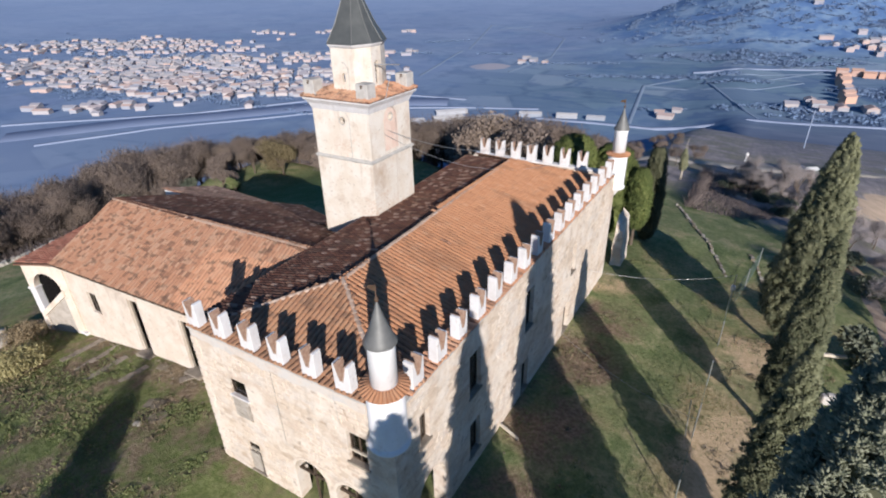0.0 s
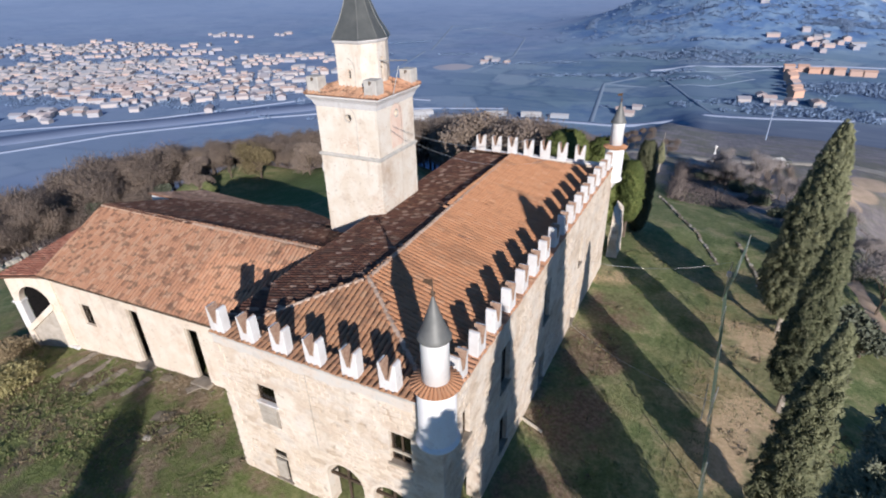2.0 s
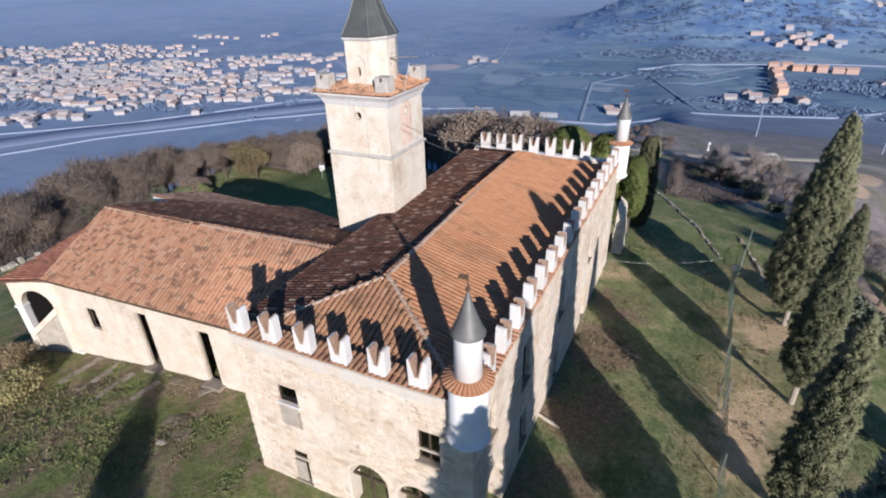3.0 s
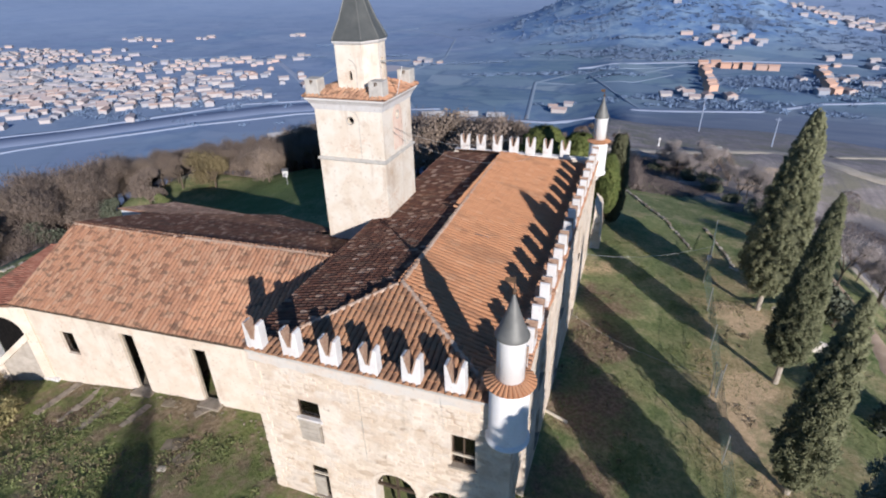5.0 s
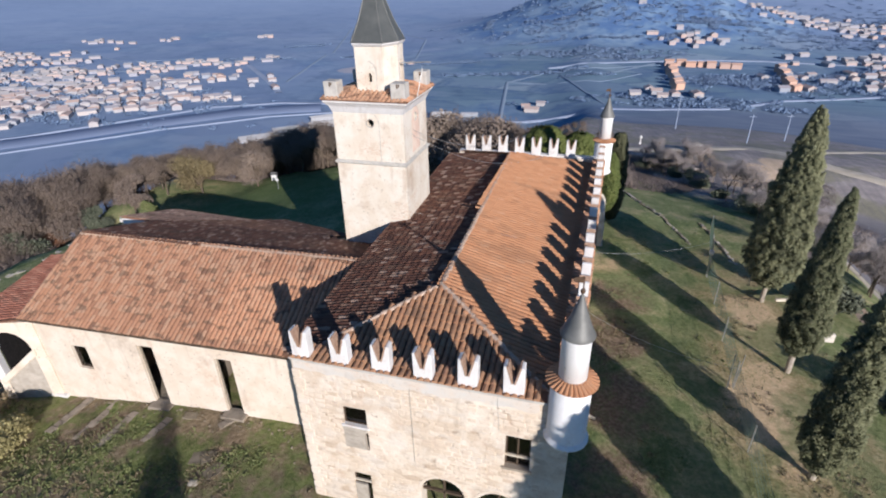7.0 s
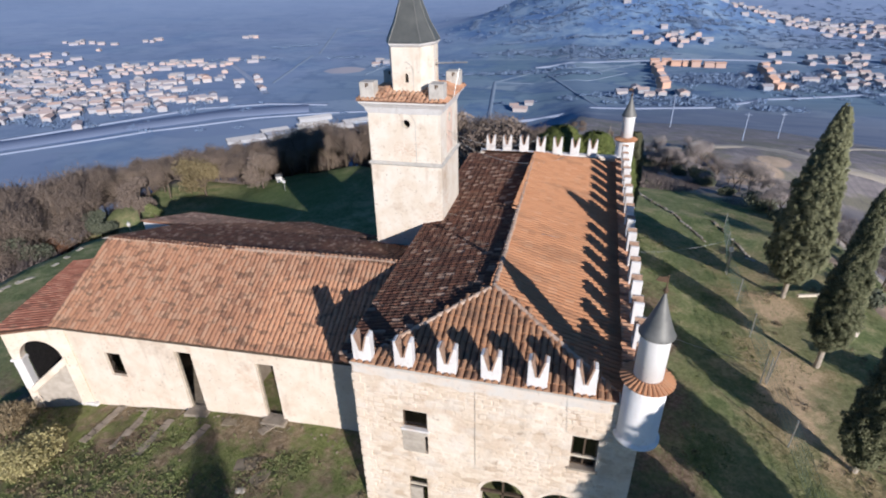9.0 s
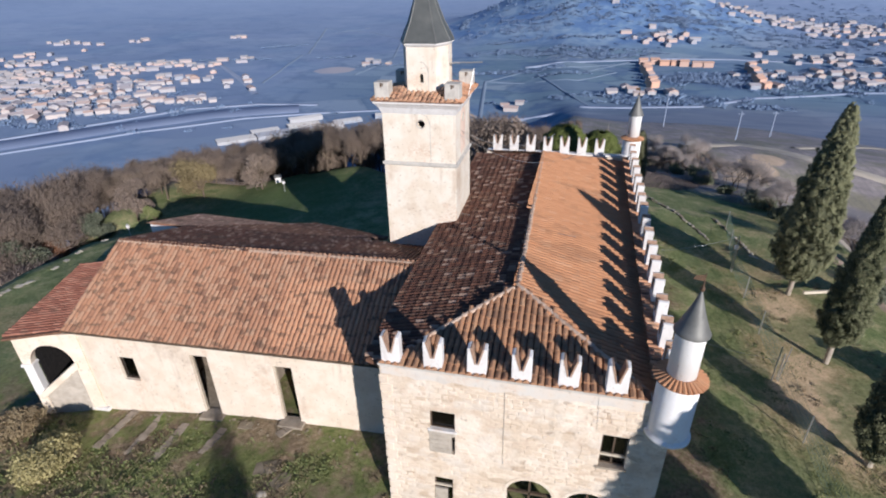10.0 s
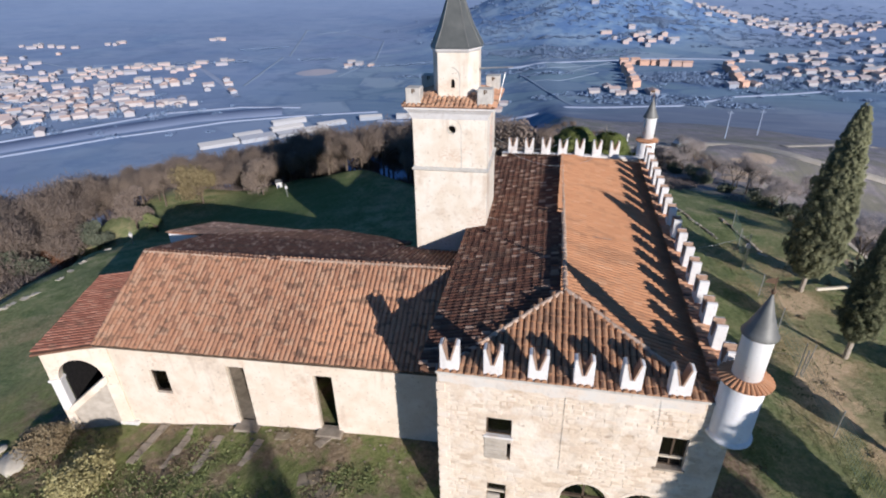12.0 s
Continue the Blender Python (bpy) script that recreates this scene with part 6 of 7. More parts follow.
def wire_fence():
    f = thing("wire_fence", "thin green wire-mesh fence on slim steel posts", "fence")
    pts = [(8.3, 3.4), (8.55, 8.0), (8.75, 12.6), (8.95, 16.8), (9.15, 21.0), (9.3, 24.9), (10.2, 29.4), (10.9, 33.6)]
    green = plain("green_wire", (0.16, 0.24, 0.19), (0.22, 0.30, 0.25), 20.0, 0.5, 0.4)
    for x, y in pts:
        bm = bmesh.new()
        g = ground_z(x, y)
        rod(bm, (x, y, g - 0.3), (x, y, g + 1.75), 0.035, 8)
        part("post", bm, M_ZINC, f)
    for (x0, y0), (x1, y1) in zip(pts, pts[1:]):
        bm = bmesh.new()
        g0, g1 = ground_z(x0, y0), ground_z(x1, y1)
        for h in (0.15, 0.5, 0.85, 1.2, 1.65):
            rod(bm, (x0, y0, g0 + h), (x1, y1, g1 + h), 0.008, 4)
        n = 26
        for k in range(1, n):
            t = k / n
            x, y, g = x0 + (x1 - x0) * t, y0 + (y1 - y0) * t, g0 + (g1 - g0) * t
            rod(bm, (x, y, g + 0.15), (x, y, g + 1.65), 0.007, 3)
        part("mesh_panel", bm, green, f)
    x, y = 8.75, 12.6
    g = ground_z(x, y)
    for k in (0, 1):
        bm = bmesh.new()
        rod(bm, (x - 0.3 * k, y - 0.15, g), (x - 0.45 * k, y - 0.4, g + 2.5), 0.03, 6)
        part("brace", bm, M_ZINC, f)


wire_fence()


def utility_post(x, y, h, label):
    p = thing("utility_post", label, "pole", at=(x, y, ground_z(x, y)))
    bm = bmesh.new()
    rod(bm, (0, 0, -0.3), (0, 0, h), 0.05, 8, 0.04)
    part("pole", bm, M_ZINC, p)
    bm = bmesh.new()
    box(bm, -0.14, 0.14, -0.12, 0.12, h * 0.62, h * 0.62 + 0.34)
    soften(bm, 0.03)
    part("junction_box", bm, M_WHITE, p)


utility_post(9.3, 25.2, 2.9, "slim steel post with a small white box")


def cable(a, b, sag, r=0.012, label="thin dark sagging cable"):
    n = 16
    cu = bpy.data.curves.new("cable", "CURVE")
    cu.dimensions = "3D"
    cu.bevel_depth = r
    cu.bevel_resolution = 1
    sp = cu.splines.new("POLY")
    sp.points.add(n)
    for k in range(n + 1):
        t = k / n
        p = Vector(a).lerp(Vector(b), t)
        sp.points[k].co = (p.x, p.y, p.z - 4 * sag * t * (1 - t), 1)
    cu.materials.append(M_ZINC)
    tagged(new("cable", cu), label, "cable", "overhead cables")


cable((-9.6, 12.8, 12.9), (-4.6, 24.9, 9.3), 1.0)
cable((-9.6, 12.8, 12.7), (-2.4, 23.0, 8.75), 1.3, 0.01)
cable((-9.6, 13.2, 7.9), (-3.0, 9.5, 8.75), 0.05, 0.01)
cable((0.82, 21.5, 2.2), (9.3, 25.2, 2.2), 0.5, 0.009)
cable((0.66, 15.6, 1.2), (8.6, 11.6, 1.5), 0.6, 0.008)


cable((-5.12, -0.03, 7.5), (-5.08, -0.03, 4.0), 0.0, 0.006, "thin dark conductor cable down the front wall")
cable((-2.15, -0.03, 7.8), (-2.05, -0.03, 6.4), 0.0, 0.005, "thin dark conductor cable down the front wall")


def beam(name, a, b, w, mat, label, category):
    bm = bmesh.new()
    a, b = Vector(a), Vector(b)
    d = (b - a).normalized()
    s = d.cross(Vector((0, 0, 1))).normalized() * w
    u = s.cross(d).normalized() * w
    hexa(bm, [a - s - u, a + s - u, a + s + u, a - s + u, b - s - u, b + s - u, b + s + u, b - s + u])
    soften(bm, w * 0.2)
    return tagged(part(name, bm, mat, None, label), category=category)


beam("timber_prop", (0.42, 8.08, 0.25), (1.55, 7.75, 0.10), 0.06, M_PALEWOOD, "pale timber leaning out from the wall foot", "timber")
beam("timber_rail", (12.9, 21.6, 0.0), (15.6, 22.4, 0.0), 0.09, M_PALEWOOD, "pale weathered timber rail beside the cypress", "timber")


def yard():
    rnd = random.Random(21)
    for k, (x, y, a, n) in enumerate(((-24.3, 1.75, 86, 7), (-22.5, 1.65, 90, 7), (-20.85, 1.15, 88, 6), (-18.7, 1.5, 86, 4), (-15.5, 2.6, 62, 2))):
        foot = thing("stone_footing", "worn stone footing strip in weedy grass", "stone footing", "old footings", at=(x, y, ground_z(x, y)), turn=a)
        for i in range(n):
            bm = bmesh.new()
            l, w = 0.40, 0.23
            c = (i - n / 2) * 0.405
            p = [(c + l / 2 * sx * rnd.uniform(0.85, 1.05), w * sy * rnd.uniform(0.8, 1.1)) for sx, sy in ((-1, -1), (1, -1), (1, 1), (-1, 1))]
            h = rnd.uniform(0.03, 0.06)
            hexa(bm, [(u, v, -0.2) for u, v in p] + [(u * 0.99, v * 0.93, h) for u, v in p])
            part("stone", bm, M_SLAB, foot)
    for x, y, s, a in ((-15.4, 0.4, 0.55, 20), (-14.5, -0.1, 0.45, 65), (-17.6, 2.4, 0.35, 10)):
        bm = bmesh.new()
        p = [(s * u * rnd.uniform(0.8, 1.1), s * 0.62 * v * rnd.uniform(0.8, 1.1)) for u, v in ((-1, -1), (0.2, -1.15), (1, -0.8), (1.05, 0.6), (0.1, 1.1), (-1, 0.9))]
        top = [(u, v, 0.025) for u, v in p]
        slab(bm, top, 0.3)
        ob = part("stone_slab", bm, M_ROCK, None, "broken flat stone slab lying in the grass")
        ob.matrix_basis = pose(x, y, ground_z(x, y), rnd.uniform(-3, 3), rnd.uniform(-3, 3), a)
        tagged(ob, category="stone slab", group="fallen slabs")


yard()
bm = bmesh.new()
box(bm, -0.62, 0.62, -0.18, 0.18, -0.3, 0.5)
box(bm, -0.4, 0.2, -0.15, 0.15, 0.505, 0.62)
soften(bm, 0.05)
ob = part("low_wall", bm, M_CEMENT, None, "short pale stub of wall on the slope")
ob.matrix_basis = pose(14.9, 18.6, ground_z(14.9, 18.6), 0, 0, 12)
tagged(ob, category="wall stub")
beam("stone_kerb", (-27.3, 2.45, -0.02), (-25.75, 2.5, 0.02), 0.10, M_WHITE, "long white stone kerb lying at the porch corner", "kerb stone")
for x, y, s, a in ((-30.1, -0.6, 0.62, 120), (-14.9, -0.9, 0.16, 10), (-31.6, -0.2, 0.3, 70)):
    bm = bmesh.new()
    lathe(bm, [(0.02, -0.1), (0.6, -0.08), (0.9, 0.02), (1.0, 0.2), (0.93, 0.36), (0.75, 0.5), (0.5, 0.6), (0.25, 0.66), (0.02, 0.68)], 18)
    for v in bm.verts:
        v.co *= s * (1 + 0.3 * noise.noise(v.co * 2.2 + Vector((x, y, 0))))
        v.co.x *= 1.5
    ob = part("boulder", bm, M_PALEROCK, None, "pale weathered boulder in the weeds", True)
    ob.matrix_basis = pose(x, y, ground_z(x, y), 0, 0, a)
    tagged(ob, category="boulder", group="yard boulders")


M_BRAMBLE = leaf_material("winter_bramble", [(0.0, (0.12, 0.10, 0.095)), (0.5, (0.19, 0.155, 0.14)), (1.0, (0.27, 0.22, 0.19))])


def rubble_strip():
    """Small fallen stones along the foot of the walls."""
    rnd = random.Random(91)
    verts, faces = [], []
    for _ in range(260):
        k = rnd.random()
        if k < 0.6:
            x, y = rnd.uniform(-25.5, -9.8), rnd.gauss(2.55, 0.35)
        elif k < 0.92:
            y = rnd.uniform(1, 25)
            x = rnd.uniform(0.35, 1.1) + SKEW * y
        else:
            x, y = rnd.uniform(-27, -11), rnd.uniform(-3.5, 2.2)
        s, z = rnd.uniform(0.025, 0.08), ground_z(x, y)
        a = rnd.uniform(0, 6.28)
        base = len(verts)
        for dz, q in ((-0.03, 1.0), (s * rnd.uniform(0.5, 0.9), 0.65)):
            for i in range(5):
                b = a + i * 1.257
                rr = s * q * rnd.uniform(0.7, 1.2)
                verts.append((x + rr * math.cos(b), y + rr * math.sin(b), z + dz))
        faces += [tuple(base + 5 + i for i in range(5))] + [(base + i, base + (i + 1) % 5, base + 5 + (i + 1) % 5, base + 5 + i) for i in range(5)]
    tagged(pydata("rubble", verts, faces, M_ROCK, None, "small fallen stones along the wall foot"), category="rubble", kind="stuff")


rubble_strip()


def undergrowth():
    """Brambles and saplings that fill the wooded rim."""
    rnd = np.random.default_rng(44)
    xy = np.concatenate([np.stack([rnd.uniform(-78, -56, 30000), rnd.uniform(0, 52, 30000)], 1), np.stack([rnd.uniform(-58, -6, 26000), rnd.uniform(46, 74, 26000)], 1), np.stack([rnd.uniform(11, 40, 30000), rnd.uniform(33, 74, 30000)], 1), np.stack([rnd.uniform(4, 15, 12000), rnd.uniform(47, 72, 12000)], 1)])
    keep = np.array([noise.noise((a * 0.12, b * 0.12, 2.5)) > (-0.15 if a < 15 else 0.12) for a, b in xy])
    xy = xy[keep]
    xy = xy[(xy[:, 1] > 46) | (xy[:, 0] < 5) | (np.hypot(xy[:, 0] + 20, xy[:, 1] - 12) > 46)]
    bare = np.min([np.hypot(xy[:, 0] - a, xy[:, 1] - b) for a, b in ((18.5, 61), (21.5, 69), (25, 76), (30, 83))], axis=0) > 9
    xy = xy[bare]
    c = np.array([(a, b, ground_z(a, b) - 0.05) for a, b in xy])
    d = rnd.normal(scale=0.5, size=c.shape) + np.array([0, 0, 1.0])
    ob = slivers("undergrowth", c, d, rnd.uniform(0.5, 1.9, len(c)) * np.where(c[:, 0] < 5, 1.0, 0.35), rnd.uniform(0.02, 0.055, len(c)), rnd, M_BRAMBLE, None)
    tagged(ob, "grey-brown winter brambles under the rim trees", "undergrowth", kind="stuff")


undergrowth()


def grass_tufts():
    """Weeds and grass on the near ground."""
    rnd = np.random.default_rng(8)
    c = []
    for x0, x1, y0, y1, n in ((-32, -9.8, -9, 1.4, 9000), (0.8, 11.5, -2, 34, 22000), (11, 18, 4, 34, 5000)):
        x, y = rnd.uniform(x0, x1, n), rnd.uniform(y0, y1, n)
        keep = np.array([noise.noise((a * 0.35, b * 0.35, 4.0)) + 0.5 * noise.noise((a * 1.4, b * 1.4, 9.0)) > -0.12 for a, b in zip(x, y)])
        c.append(np.stack([x[keep], y[keep], [ground_z(a, b) - 0.02 for a, b in zip(x[keep], y[keep])]], 1))
    c = np.concatenate(c)
    d = rnd.normal(scale=0.55, size=(len(c), 3)) + np.array([0, 0, 1.0])
    ob = slivers("grass", c, d, rnd.uniform(0.05, 0.17, len(c)), rnd.uniform(0.010, 0.032, len(c)), rnd, M_WEED, None)
    tagged(ob, "patchy green weeds and straw on the yard", "grass", kind="stuff")


grass_tufts()


def weed_mounds():
    """Low leafy weeds in the yard and along the foot of the walls."""
    rnd = np.random.default_rng(61)
    for label, mat, patches in (("low green leafy weeds on the rough yard", M_WEED, ((-31, -9.8, -9, 1.6, 1500, -0.05), (0.6, 9.0, 0, 30, 420, 0.18))), ("dry brown weeds and dead stalks", M_DEADWEED, ((-31, -9.8, -9, 1.8, 900, -0.02), (0.5, 4.5, 2, 24, 260, 0.0), (9.5, 15, 4, 26, 260, 0.1)))):
        c = []
        for x0, x1, y0, y1, n, gate in patches:
            for x, y in zip(rnd.uniform(x0, x1, n), rnd.uniform(y0, y1, n)):
                if noise.noise((x * 0.3, y * 0.3, 6.0 if mat is M_WEED else 14.0)) < gate:
                    continue
                r, k = rnd.uniform(0.12, 0.42), 18
                a, q = rnd.uniform(0, 6.283, k), np.sqrt(rnd.random(k)) * r
                h = (1 - (q / r) ** 2) * r * 0.55 * rnd.random(k)
                c.append(np.stack([x + q * np.cos(a), y + q * np.sin(a), ground_z(x, y) + 0.01 + h], 1))
        tagged(leaf_cards("weeds", np.concatenate(c), 0.05, rnd, mat, None), label, "weeds", kind="stuff")


weed_mounds()


def garden_wall():
    w = thing("garden_wall", "low tumbled pale rubble wall along the lawn edge", "stone wall")
    rnd = random.Random(33)
    pts = [(-46.6, 4.0), (-46.4, 12.0), (-45.3, 15.6), (-46.6, 20.5), (-47.4, 24.8)]
    for (x0, y0), (x1, y1) in zip(pts, pts[1:]):
        n = int(math.hypot(x1 - x0, y1 - y0) / 0.33)
        for k in range(n):
            f = k / n
            base = ground_z(x0 + (x1 - x0) * f, y0 + (y1 - y0) * f) - 0.2
            if y0 > 11 and rnd.random() < 0.55:
                continue
            for row in range(rnd.choice((1, 2, 2, 3)) if y0 < 11 else 1):
                x, y = x0 + (x1 - x0) * f + rnd.uniform(-0.12, 0.12), y0 + (y1 - y0) * f + rnd.uniform(-0.05, 0.05)
                s = rnd.uniform(0.15, 0.26)
                z = base + row * 0.24
                p = [(s * rnd.uniform(0.6, 1.15) * a, s * rnd.uniform(0.6, 1.15) * b) for a, b in ((-1.3, -1), (1.3, -1), (1.3, 1), (-1.3, 1))]
                bm = bmesh.new()
                hexa(bm, [(x + a, y + b, z) for a, b in p] + [(x + a * 0.75, y + b * 0.75, z + rnd.uniform(0.2, 0.34)) for a, b in p])
                part("stone", bm, M_PALEROCK, w)


garden_wall()


def hut(x, y, turn):
    h = thing("garden_hut", "tiny white garden box on the lawn", "hut", at=(x, y, ground_z(x, y)), turn=turn)
    bm = bmesh.new()
    box(bm, -0.35, 0.35, -0.3, 0.3, -0.2, 0.75)
    part("wall", bm, M_WHITE, h)
    bm = bmesh.new()
    slab(bm, [(-0.45, -0.4, 0.74), (0.45, -0.4, 0.74), (0.45, 0.4, 0.86), (-0.45, 0.4, 0.86)], 0.05)
    part("roof", bm, M_ZINC, h)


hut(-39.1, 43.7, 30)
utility_post(-35.9, 39.5, 1.6, "white painted post on the lawn")
utility_post(-46.2, 26.2, 1.4, "short white marker post by the wall")


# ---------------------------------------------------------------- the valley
def haze_paint(name, color, other):
    m = Mat(name, 1.0, spec=0.0)
    c = m.mix(m.calc("FRACT", m.calc("ADD", m.random_object(), m.random_island())), color, other)
    return m.done(c)


# house and shed colours blended towards the valley's haze
M_FARWALL = haze_paint("haze_blended_render", (0.50, 0.45, 0.43), (0.31, 0.335, 0.385))
M_FARROOF = haze_paint("haze_blended_roof", (0.33, 0.34, 0.39), (0.52, 0.385, 0.335))
M_ORANGE = haze_paint("orange_render", (0.62, 0.38, 0.28), (0.50, 0.36, 0.31))
M_SHEDROOF = haze_paint("grey_sheet_roofing", (0.50, 0.49, 0.48), (0.32, 0.345, 0.40))
M_SHED = haze_paint("white_sheet_roof", (0.42, 0.42, 0.43), (0.30, 0.335, 0.39))


def house_model(l, w, h, wall, roof_mat, label):
    t = thing("house", label, "house", "valley houses")
    bm = bmesh.new()
    box(bm, -l / 2, l / 2, -w / 2, w / 2, -3, h)
    part("wall", bm, wall, t)
    bm = bmesh.new()
    e, r = 0.5, w * 0.22
    p = [(-l / 2 - e, -w / 2 - e, h), (l / 2 + e, -w / 2 - e, h), (l / 2 + e, w / 2 + e, h), (-l / 2 - e, w / 2 + e, h), (-l / 2 - e, 0, h + r), (l / 2 + e, 0, h + r)]
    v = [bm.verts.new(q) for q in p]
    for f in ((0, 1, 5, 4), (2, 3, 4, 5), (0, 4, 3), (1, 2, 5), (3, 2, 1, 0)):
        bm.faces.new([v[i] for i in f])
    part("roof", bm, roof_mat, t)
    return t


def scatter_houses():
    rnd = random.Random(77)
    models = []
    for l, w, h in ((9, 7, 3.2), (12, 7.5, 3.4), (7.5, 6.5, 3.0), (16, 7, 3.6), (10, 8.5, 4.2)):
        models.append(house_model(l, w, h, M_FARWALL, M_FARROOF, "pale rendered valley house with a clay roof"))
    orange = [house_model(l, w, h, M_ORANGE, roof, "orange-rendered terraced valley house") for l, w, h, roof in ((10, 8, 6.0, M_ORANGE), (8, 9, 4.6, M_FARROOF), (11, 7, 5.2, M_ORANGE))]
    used = set()

    rest = ([], []), ([], [])

    def put(model, x, y, turn):
        m = pose(x, y, ground_z(x, y), 0, 0, turn)
        if math.hypot(x, y) > 745:
            for (verts, faces), child in zip(rest, model.children):
                base = len(verts)
                verts.extend(tuple(m @ v.co) for v in child.data.vertices)
                faces.extend(tuple(base + i for i in p.vertices) for p in child.data.polygons)
            return
        if model.name in used:
            copy_thing(model, m)
        else:
            used.add(model.name)
            model.matrix_basis = m

    # clusters: centre, spread along and across, turn of the streets, how many
    for cx, cy, sx, sy, turn, n in ((-470, 400, 80, 30, 38, 64), (-560, 470, 130, 44, 36, 110), (-640, 380, 110, 40, 28, 74), (-820, 430, 150, 80, 28, 190), (-690, 540, 170, 34, 34, 80), (-640, 640, 90, 12, 34, 18), (-840, 620, 90, 26, 34, 30), (-1060, 590, 170, 70, 30, 150), (-560, 270, 70, 24, 30, 16),
                                    (-828, 926, 16, 16, 20, 4), (-663, 998, 16, 12, 20, 3), (-489, 726, 18, 14, 20, 3), (-262, 712, 22, 14, 10, 4), (-950, 860, 120, 40, 30, 8),
                                    (335, 1300, 70, 130, 14, 46), (390, 1080, 110, 80, 14, 50), (520, 1110, 120, 60, 12, 40), (305, 765, 60, 46, 14, 18), (285, 625, 80, 36, 12, 24), (380, 690, 90, 50, 12, 28), (460, 850, 110, 60, 12, 30), (120, 850, 34, 26, 14, 16), (60, 520, 30, 12, 10, 7), (215, 655, 20, 14, 12, 5), (30, 1010, 90, 40, 10, 8), (-50, 480, 40, 10, 0, 3)):
        c, s = math.cos(radians(turn)), math.sin(radians(turn))
        spots = []
        for _ in range(n * 4):
            if len(spots) >= n:
                break
            u, v = rnd.gauss(0, sx * 0.6), rnd.gauss(0, sy * 0.6)
            if any(math.hypot(u - a, v - b) < 11 for a, b in spots):
                continue
            spots.append((u, v))
            put(models[rnd.randrange(5)], cx + u * c - v * s, cy + u * s + v * c, turn + rnd.choice((0, 0, 90)) + rnd.uniform(-8, 8))
    terraces = [((84 + k * 11.6, 704 - k * 1.8), -1) for k in range(7)] + [((84 - 1.0 * k, 684 - k * 20), 40) for k in range(7)] + [((203 - 3.4 * k, 698 - k * 20.5), 35) for k in range(7)]
    for (x, y), turn in terraces:
        put(orange[rnd.randrange(3)], x + rnd.uniform(-2, 2), y + rnd.uniform(-3, 3), turn + rnd.uniform(-7, 7))
    town = thing("distant_town", "pale hazy houses across the far plain", "houses", kind="stuff")
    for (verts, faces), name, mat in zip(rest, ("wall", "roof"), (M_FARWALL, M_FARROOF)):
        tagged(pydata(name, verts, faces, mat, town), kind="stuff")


scatter_houses()


def warehouse(x, y, l, w, h, turn):
    t = thing("warehouse", "long white flat-roofed warehouse in the valley", "warehouse", "warehouses", at=(x, y, ground_z(x, y)), turn=turn)
    bm = bmesh.new()
    box(bm, -l / 2, l / 2, -w / 2, w / 2, -6, h)
    part("wall", bm, M_SHED, t)
    bm = bmesh.new()
    n = max(2, int(w / 9))
    for k in range(n):
        y0, y1 = -w / 2 + w * k / n, -w / 2 + w * (k + 0.92) / n
        hexa(bm, [(-l / 2, y0, h), (l / 2, y0, h), (l / 2, y1, h), (-l / 2, y1, h), (-l / 2, (y0 + y1) / 2 - 0.3, h + 0.9), (l / 2, (y0 + y1) / 2 - 0.3, h + 0.9), (l / 2, (y0 + y1) / 2 + 0.3, h + 0.9), (-l / 2, (y0 + y1) / 2 + 0.3, h + 0.9)])
    part("roof", bm, M_SHEDROOF, t)


for x, y, l, w, h, a in ((-250, 336, 26, 13, 4, 42), (-228, 354, 24, 14, 5, 42), (-240, 362, 20, 9, 4, 42), (-207, 372, 22, 12, 4, 42), (-217, 384, 24, 9, 5, 42), (-192, 384, 18, 11, 5, 40), (-225, 404, 26, 9, 5, 40), (-186, 404, 22, 9, 4, 40), (-158, 426, 18, 9, 5, 20), (-128, 434, 16, 8, 5, 15), (-104, 438, 14, 8, 4, 10)):
    warehouse(x, y, l * 1.1, w, h * 0.55, a)

strip("road", [(-470, 175), (-430, 250), (-395, 289), (-348, 345), (-283, 402), (-226, 430), (-160, 452)], 4, M_FARROAD, "pale motorway across the plain", "road", 0.8, 25)
strip("road", [(-570, 196), (-500, 255), (-449, 300), (-432, 322), (-398, 370), (-357, 427), (-300, 455), (-240, 462)], 5, M_FARROAD, "pale canal road across the plain", "road", 0.8, 25)
strip("road", [(-150, 420), (-34, 430), (8, 436), (49, 444), (101, 462), (161, 520), (260, 560), (420, 590)], 5, M_FARROAD, "pale country road in the valley", "road", 0.8, 20)
strip("road", [(-620, 640), (-500, 690), (-380, 560), (-330, 500)], 6, M_FARROAD, "pale lane between fields", "road", 0.8, 30)
strip("road", [(-60, 690), (47, 718), (120, 738), (196, 745), (290, 735)], 5, M_FARROAD, "pale street past terraced houses", "road", 0.8, 20)


# field and lane colours take the same haze blue
M_PLOUGH = plain("haze_tinted_plough", (0.20, 0.255, 0.385), (0.235, 0.29, 0.42), 0.02, 0.95)
strip("ground", [(-520, 175), (-468, 254), (-422, 300), (-376, 356), (-322, 412), (-252, 446)], 30, M_PLOUGH, "dull ploughed field between two roads", "field", 0.68, 12)
M_LANE = plain("pale_field_lane", (0.225, 0.295, 0.39), (0.255, 0.325, 0.42), 0.03, 0.95)
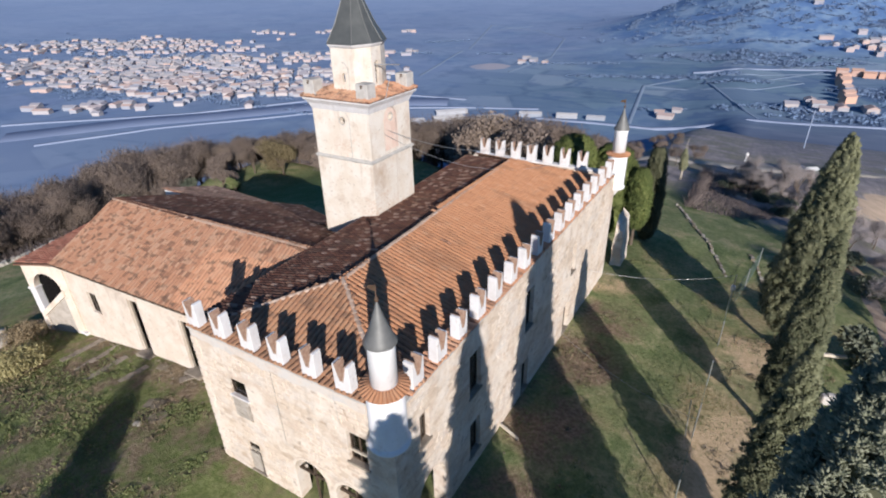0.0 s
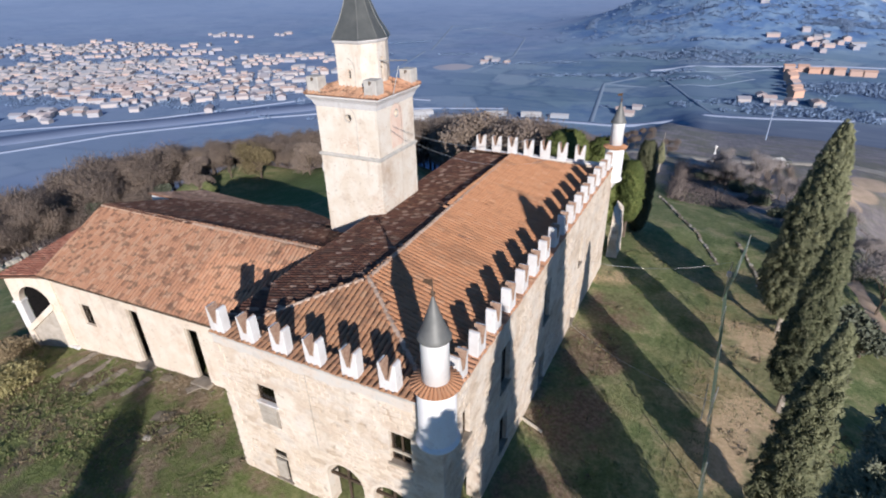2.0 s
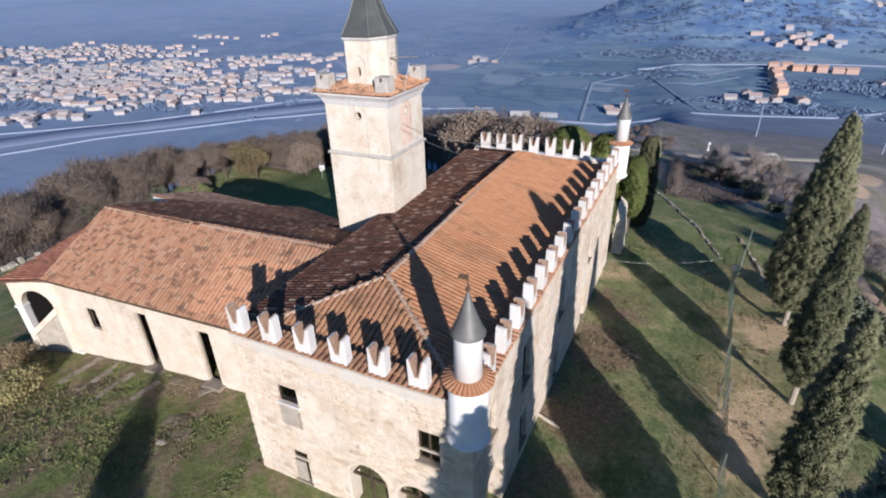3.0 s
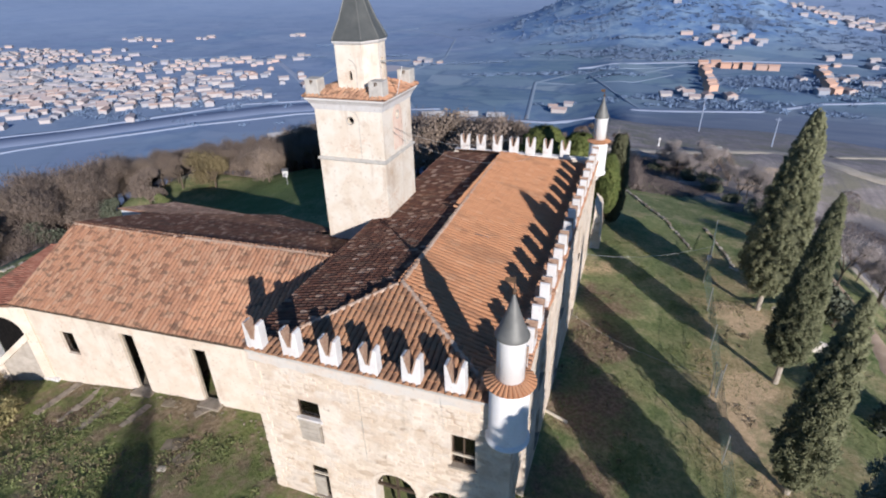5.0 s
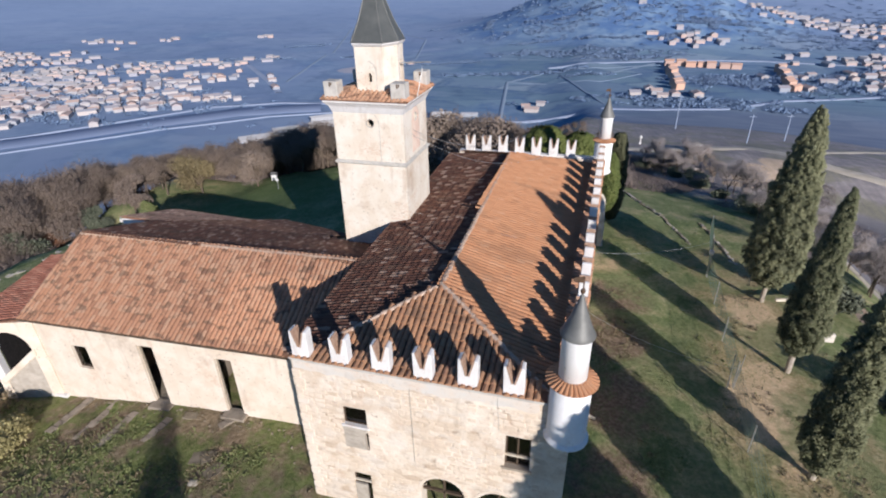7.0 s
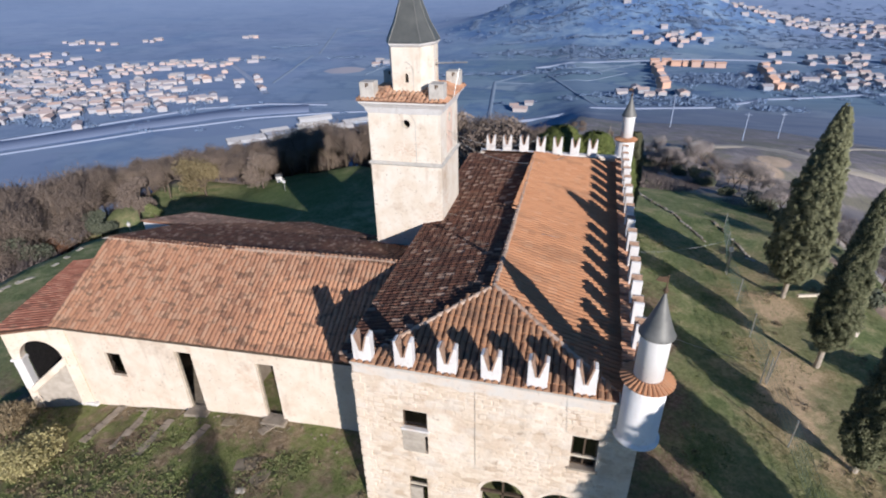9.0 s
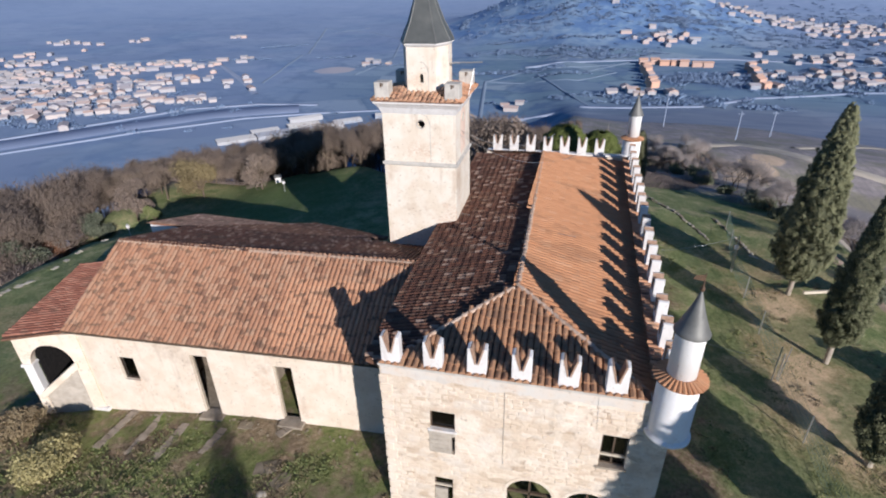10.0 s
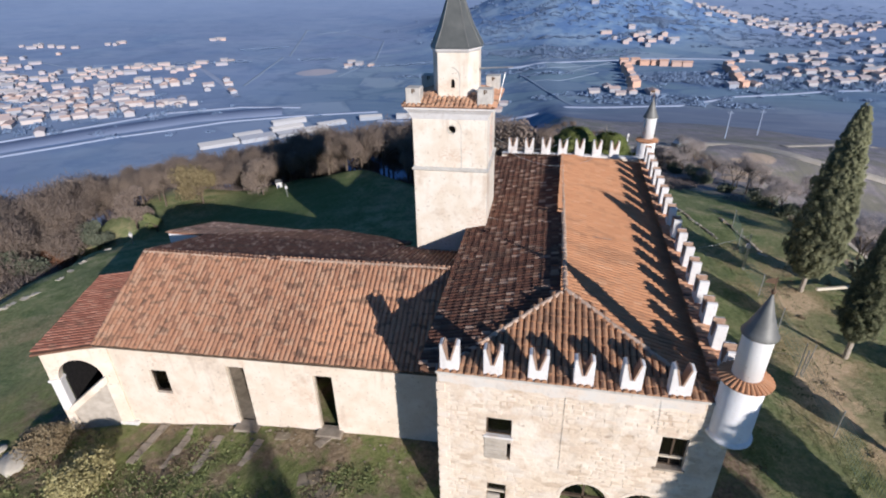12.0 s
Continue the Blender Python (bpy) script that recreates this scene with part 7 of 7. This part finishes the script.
for k, line in enumerate((((-76, 432), (-97, 598), (-50, 677), (-15, 665), (80, 708)), ((-50, 677), (16, 440)), ((-97, 598), (5, 592), (48, 645)), ((-549, 1174), (-411, 1098), (-305, 960)), ((-549, 1174), (-413, 800)), ((-266, 625), (-257, 754), (-305, 960)),
                          ((-800, 434), (-763, 603), (-551, 587)), ((-956, 793), (-697, 667), (-614, 715)), ((-415, 780), (-356, 558)), ((-495, 1100), (-448, 1180)), ((11, 644), (100, 753), (140, 734)))):
    strip("road", line, 2.0 if k % 2 else 3.0, M_LANE, "pale lane at the edge of valley fields", "road", 0.4, 12)


def power_pole(x, y, h):
    p = thing("power_pole", "tall pale concrete power pole on the slope", "power pole", "power poles", at=(x, y, ground_z(x, y)))
    bm = bmesh.new()
    rod(bm, (0, 0, -1), (0, 0, h), 0.13, 8, 0.08)
    part("mast", bm, M_FARROAD, p)
    bm = bmesh.new()
    box(bm, -0.6, 0.6, -0.05, 0.05, h - 0.5, h - 0.4)
    part("crossarm", bm, M_FARROAD, p)


def car(x, y, turn):
    c = thing("car", "small dark car parked beside the farm track", "car", at=(x, y, ground_z(x, y) + 0.12), turn=turn)
    bm = bmesh.new()
    hexa(bm, [(-1.95, -0.8, 0.28), (1.95, -0.8, 0.28), (1.95, 0.8, 0.28), (-1.95, 0.8, 0.28), (-1.9, -0.78, 0.86), (1.85, -0.78, 0.80), (1.85, 0.78, 0.80), (-1.9, 0.78, 0.86)])
    soften(bm, 0.08)
    body = part("body", bm, M_SPIRE, c)
    bm = bmesh.new()
    hexa(bm, [(-1.7, -0.74, 0.84), (0.9, -0.74, 0.82), (0.9, 0.74, 0.82), (-1.7, 0.74, 0.84), (-1.3, -0.62, 1.38), (0.25, -0.62, 1.40), (0.25, 0.62, 1.40), (-1.3, 0.62, 1.38)])
    part("window_band", bm, M_ZINC, c, "bright reflecting windows")
    bm = bmesh.new()
    box(bm, -1.3, 0.28, -0.64, 0.64, 1.38, 1.45)
    soften(bm, 0.03)
    part("roof", bm, M_SPIRE, c)
    for wx in (-1.2, 1.2):
        for wy in (-0.74, 0.74):
            bm = bmesh.new()
            rod(bm, (wx, wy - 0.1, 0.3), (wx, wy + 0.1, 0.3), 0.3, 14)
            wheel = part("wheel", bm, M_SHADE_TYRE, c)
            bm = bmesh.new()
            rod(bm, (wx, wy - 0.11, 0.3), (wx, wy + 0.11, 0.3), 0.17, 10)
            part("rim", bm, M_ZINC, wheel)
    for wy in (-0.55, 0.55):
        bm = bmesh.new()
        box(bm, 1.85, 1.93, wy - 0.16, wy + 0.16, 0.55, 0.70)
        part("headlight", bm, M_ZINC, body)


car(17.8, 84.2, 32)


def pillar(x, y):
    p = thing("pillar", "slender white roadside pillar with a rounded head", "pillar", at=(x, y, ground_z(x, y)))
    p.scale = (0.7, 0.7, 0.75)
    bm = bmesh.new()
    box(bm, -0.28, 0.28, -0.28, 0.28, -0.3, 0.3)
    soften(bm, 0.03)
    part("base", bm, M_WHITE, p)
    bm = bmesh.new()
    lathe(bm, [(0.2, 0.3), (0.16, 0.5), (0.15, 1.2), (0.22, 1.3)], 12)
    part("shaft", bm, M_WHITE, p)
    bm = bmesh.new()
    lathe(bm, [(0.2, 1.3), (0.34, 1.42), (0.36, 1.7), (0.26, 1.95), (0.05, 2.1)], 12)
    part("head", bm, M_WHITE, p)


pillar(8.9, 88.4)
power_pole(29.7, 100.5, 5.6)
power_pole(39.9, 112.4, 5.6)
power_pole(19.2, 121.0, 8.0)


def far_woods():
    """Woods, hedgerows and orchards down in the valley, past counting."""
    rnd = np.random.default_rng(19)
    spots = []
    # woods: centre, spread, how many
    for cx, cy, sx, sy, n in ((40, 1080, 190, 130, 520), (-70, 930, 90, 50, 110), (130, 960, 90, 40, 110), (150, 612, 50, 22, 170), (330, 900, 130, 90, 180), (60, 500, 60, 8, 60), (480, 1250, 160, 120, 260), (110, 470, 60, 6, 40), (-20, 780, 70, 16, 140), (-520, 430, 120, 50, 300), (-640, 420, 130, 60, 260), (-820, 460, 180, 90, 300), (-1050, 590, 180, 70, 240), (270, 600, 110, 50, 260), (-480, 350, 90, 8, 50), (-640, 310, 80, 12, 60)):
        spots.append(np.stack([rnd.normal(cx, sx * 0.7, n), rnd.normal(cy, sy * 0.7, n)], 1))
    # hedgerows
    for k in range(26):
        x, y = rnd.uniform(-560, 480), rnd.uniform(470, 1000)
        a = radians(rnd.choice([12, 14, 32, 38, 102]) + rnd.normal(0, 4))
        n = int(rnd.uniform(18, 46))
        s = np.linspace(0, n * rnd.uniform(2.2, 3.4), n)
        spots.append(np.stack([x + s * math.cos(a) + rnd.normal(0, 1.2, n), y + s * math.sin(a) + rnd.normal(0, 1.2, n)], 1))
    xy = np.concatenate(spots)
    xy = np.concatenate([xy, xy + rnd.normal(0, 4.0, xy.shape)])
    k = 14
    base = np.array([(x, y, ground_z(x, y)) for x, y in xy])
    size = rnd.uniform(1.5, 3.8, len(base))
    c = np.repeat(base, k, 0)
    s = np.repeat(size, k)
    c = c + rnd.normal(size=c.shape) * (s * 0.55)[:, None] * np.array([1.5, 1.5, 0.2]) + np.stack([0 * s, 0 * s, s * 0.35], 1)
    d = rnd.normal(size=c.shape) + np.array([0, 0, 0.4])
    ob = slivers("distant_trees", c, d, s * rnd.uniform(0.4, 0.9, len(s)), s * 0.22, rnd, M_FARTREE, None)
    tagged(ob, "blue-grey hazy woods and hedges in the valley", "trees", kind="stuff")


# leaf tones are haze blue, close to the plain's
M_FARTREE = leaf_material("haze_tinted_foliage", [(0.0, (0.16, 0.235, 0.375)), (0.5, (0.185, 0.265, 0.405)), (1.0, (0.215, 0.30, 0.435))])
far_woods()


def vineyard():
    """Rows of bare vines on the slope below."""
    rnd = np.random.default_rng(29)
    c = []
    for k in range(7):
        x0 = 8 + k * 1.6
        for j in range(46):
            y = 58 + j * 0.45 + k * 0.5
            x = x0 + 0.012 * (y - 50) ** 1.4
            for _ in range(3):
                px, py = x + rnd.normal(0, 0.12), y + rnd.normal(0, 0.2)
                c.append((px, py, ground_z(px, py)))
    c = np.array(c)
    d = rnd.normal(scale=0.4, size=c.shape) + np.array([0, 0, 1.0])
    ob = slivers("vine_rows", c, d, rnd.uniform(0.8, 1.5, len(c)), rnd.uniform(0.03, 0.07, len(c)), rnd, M_TWIG, None)
    tagged(ob, "bare winter vine rows on the slope", "vineyard", kind="stuff")


vineyard()
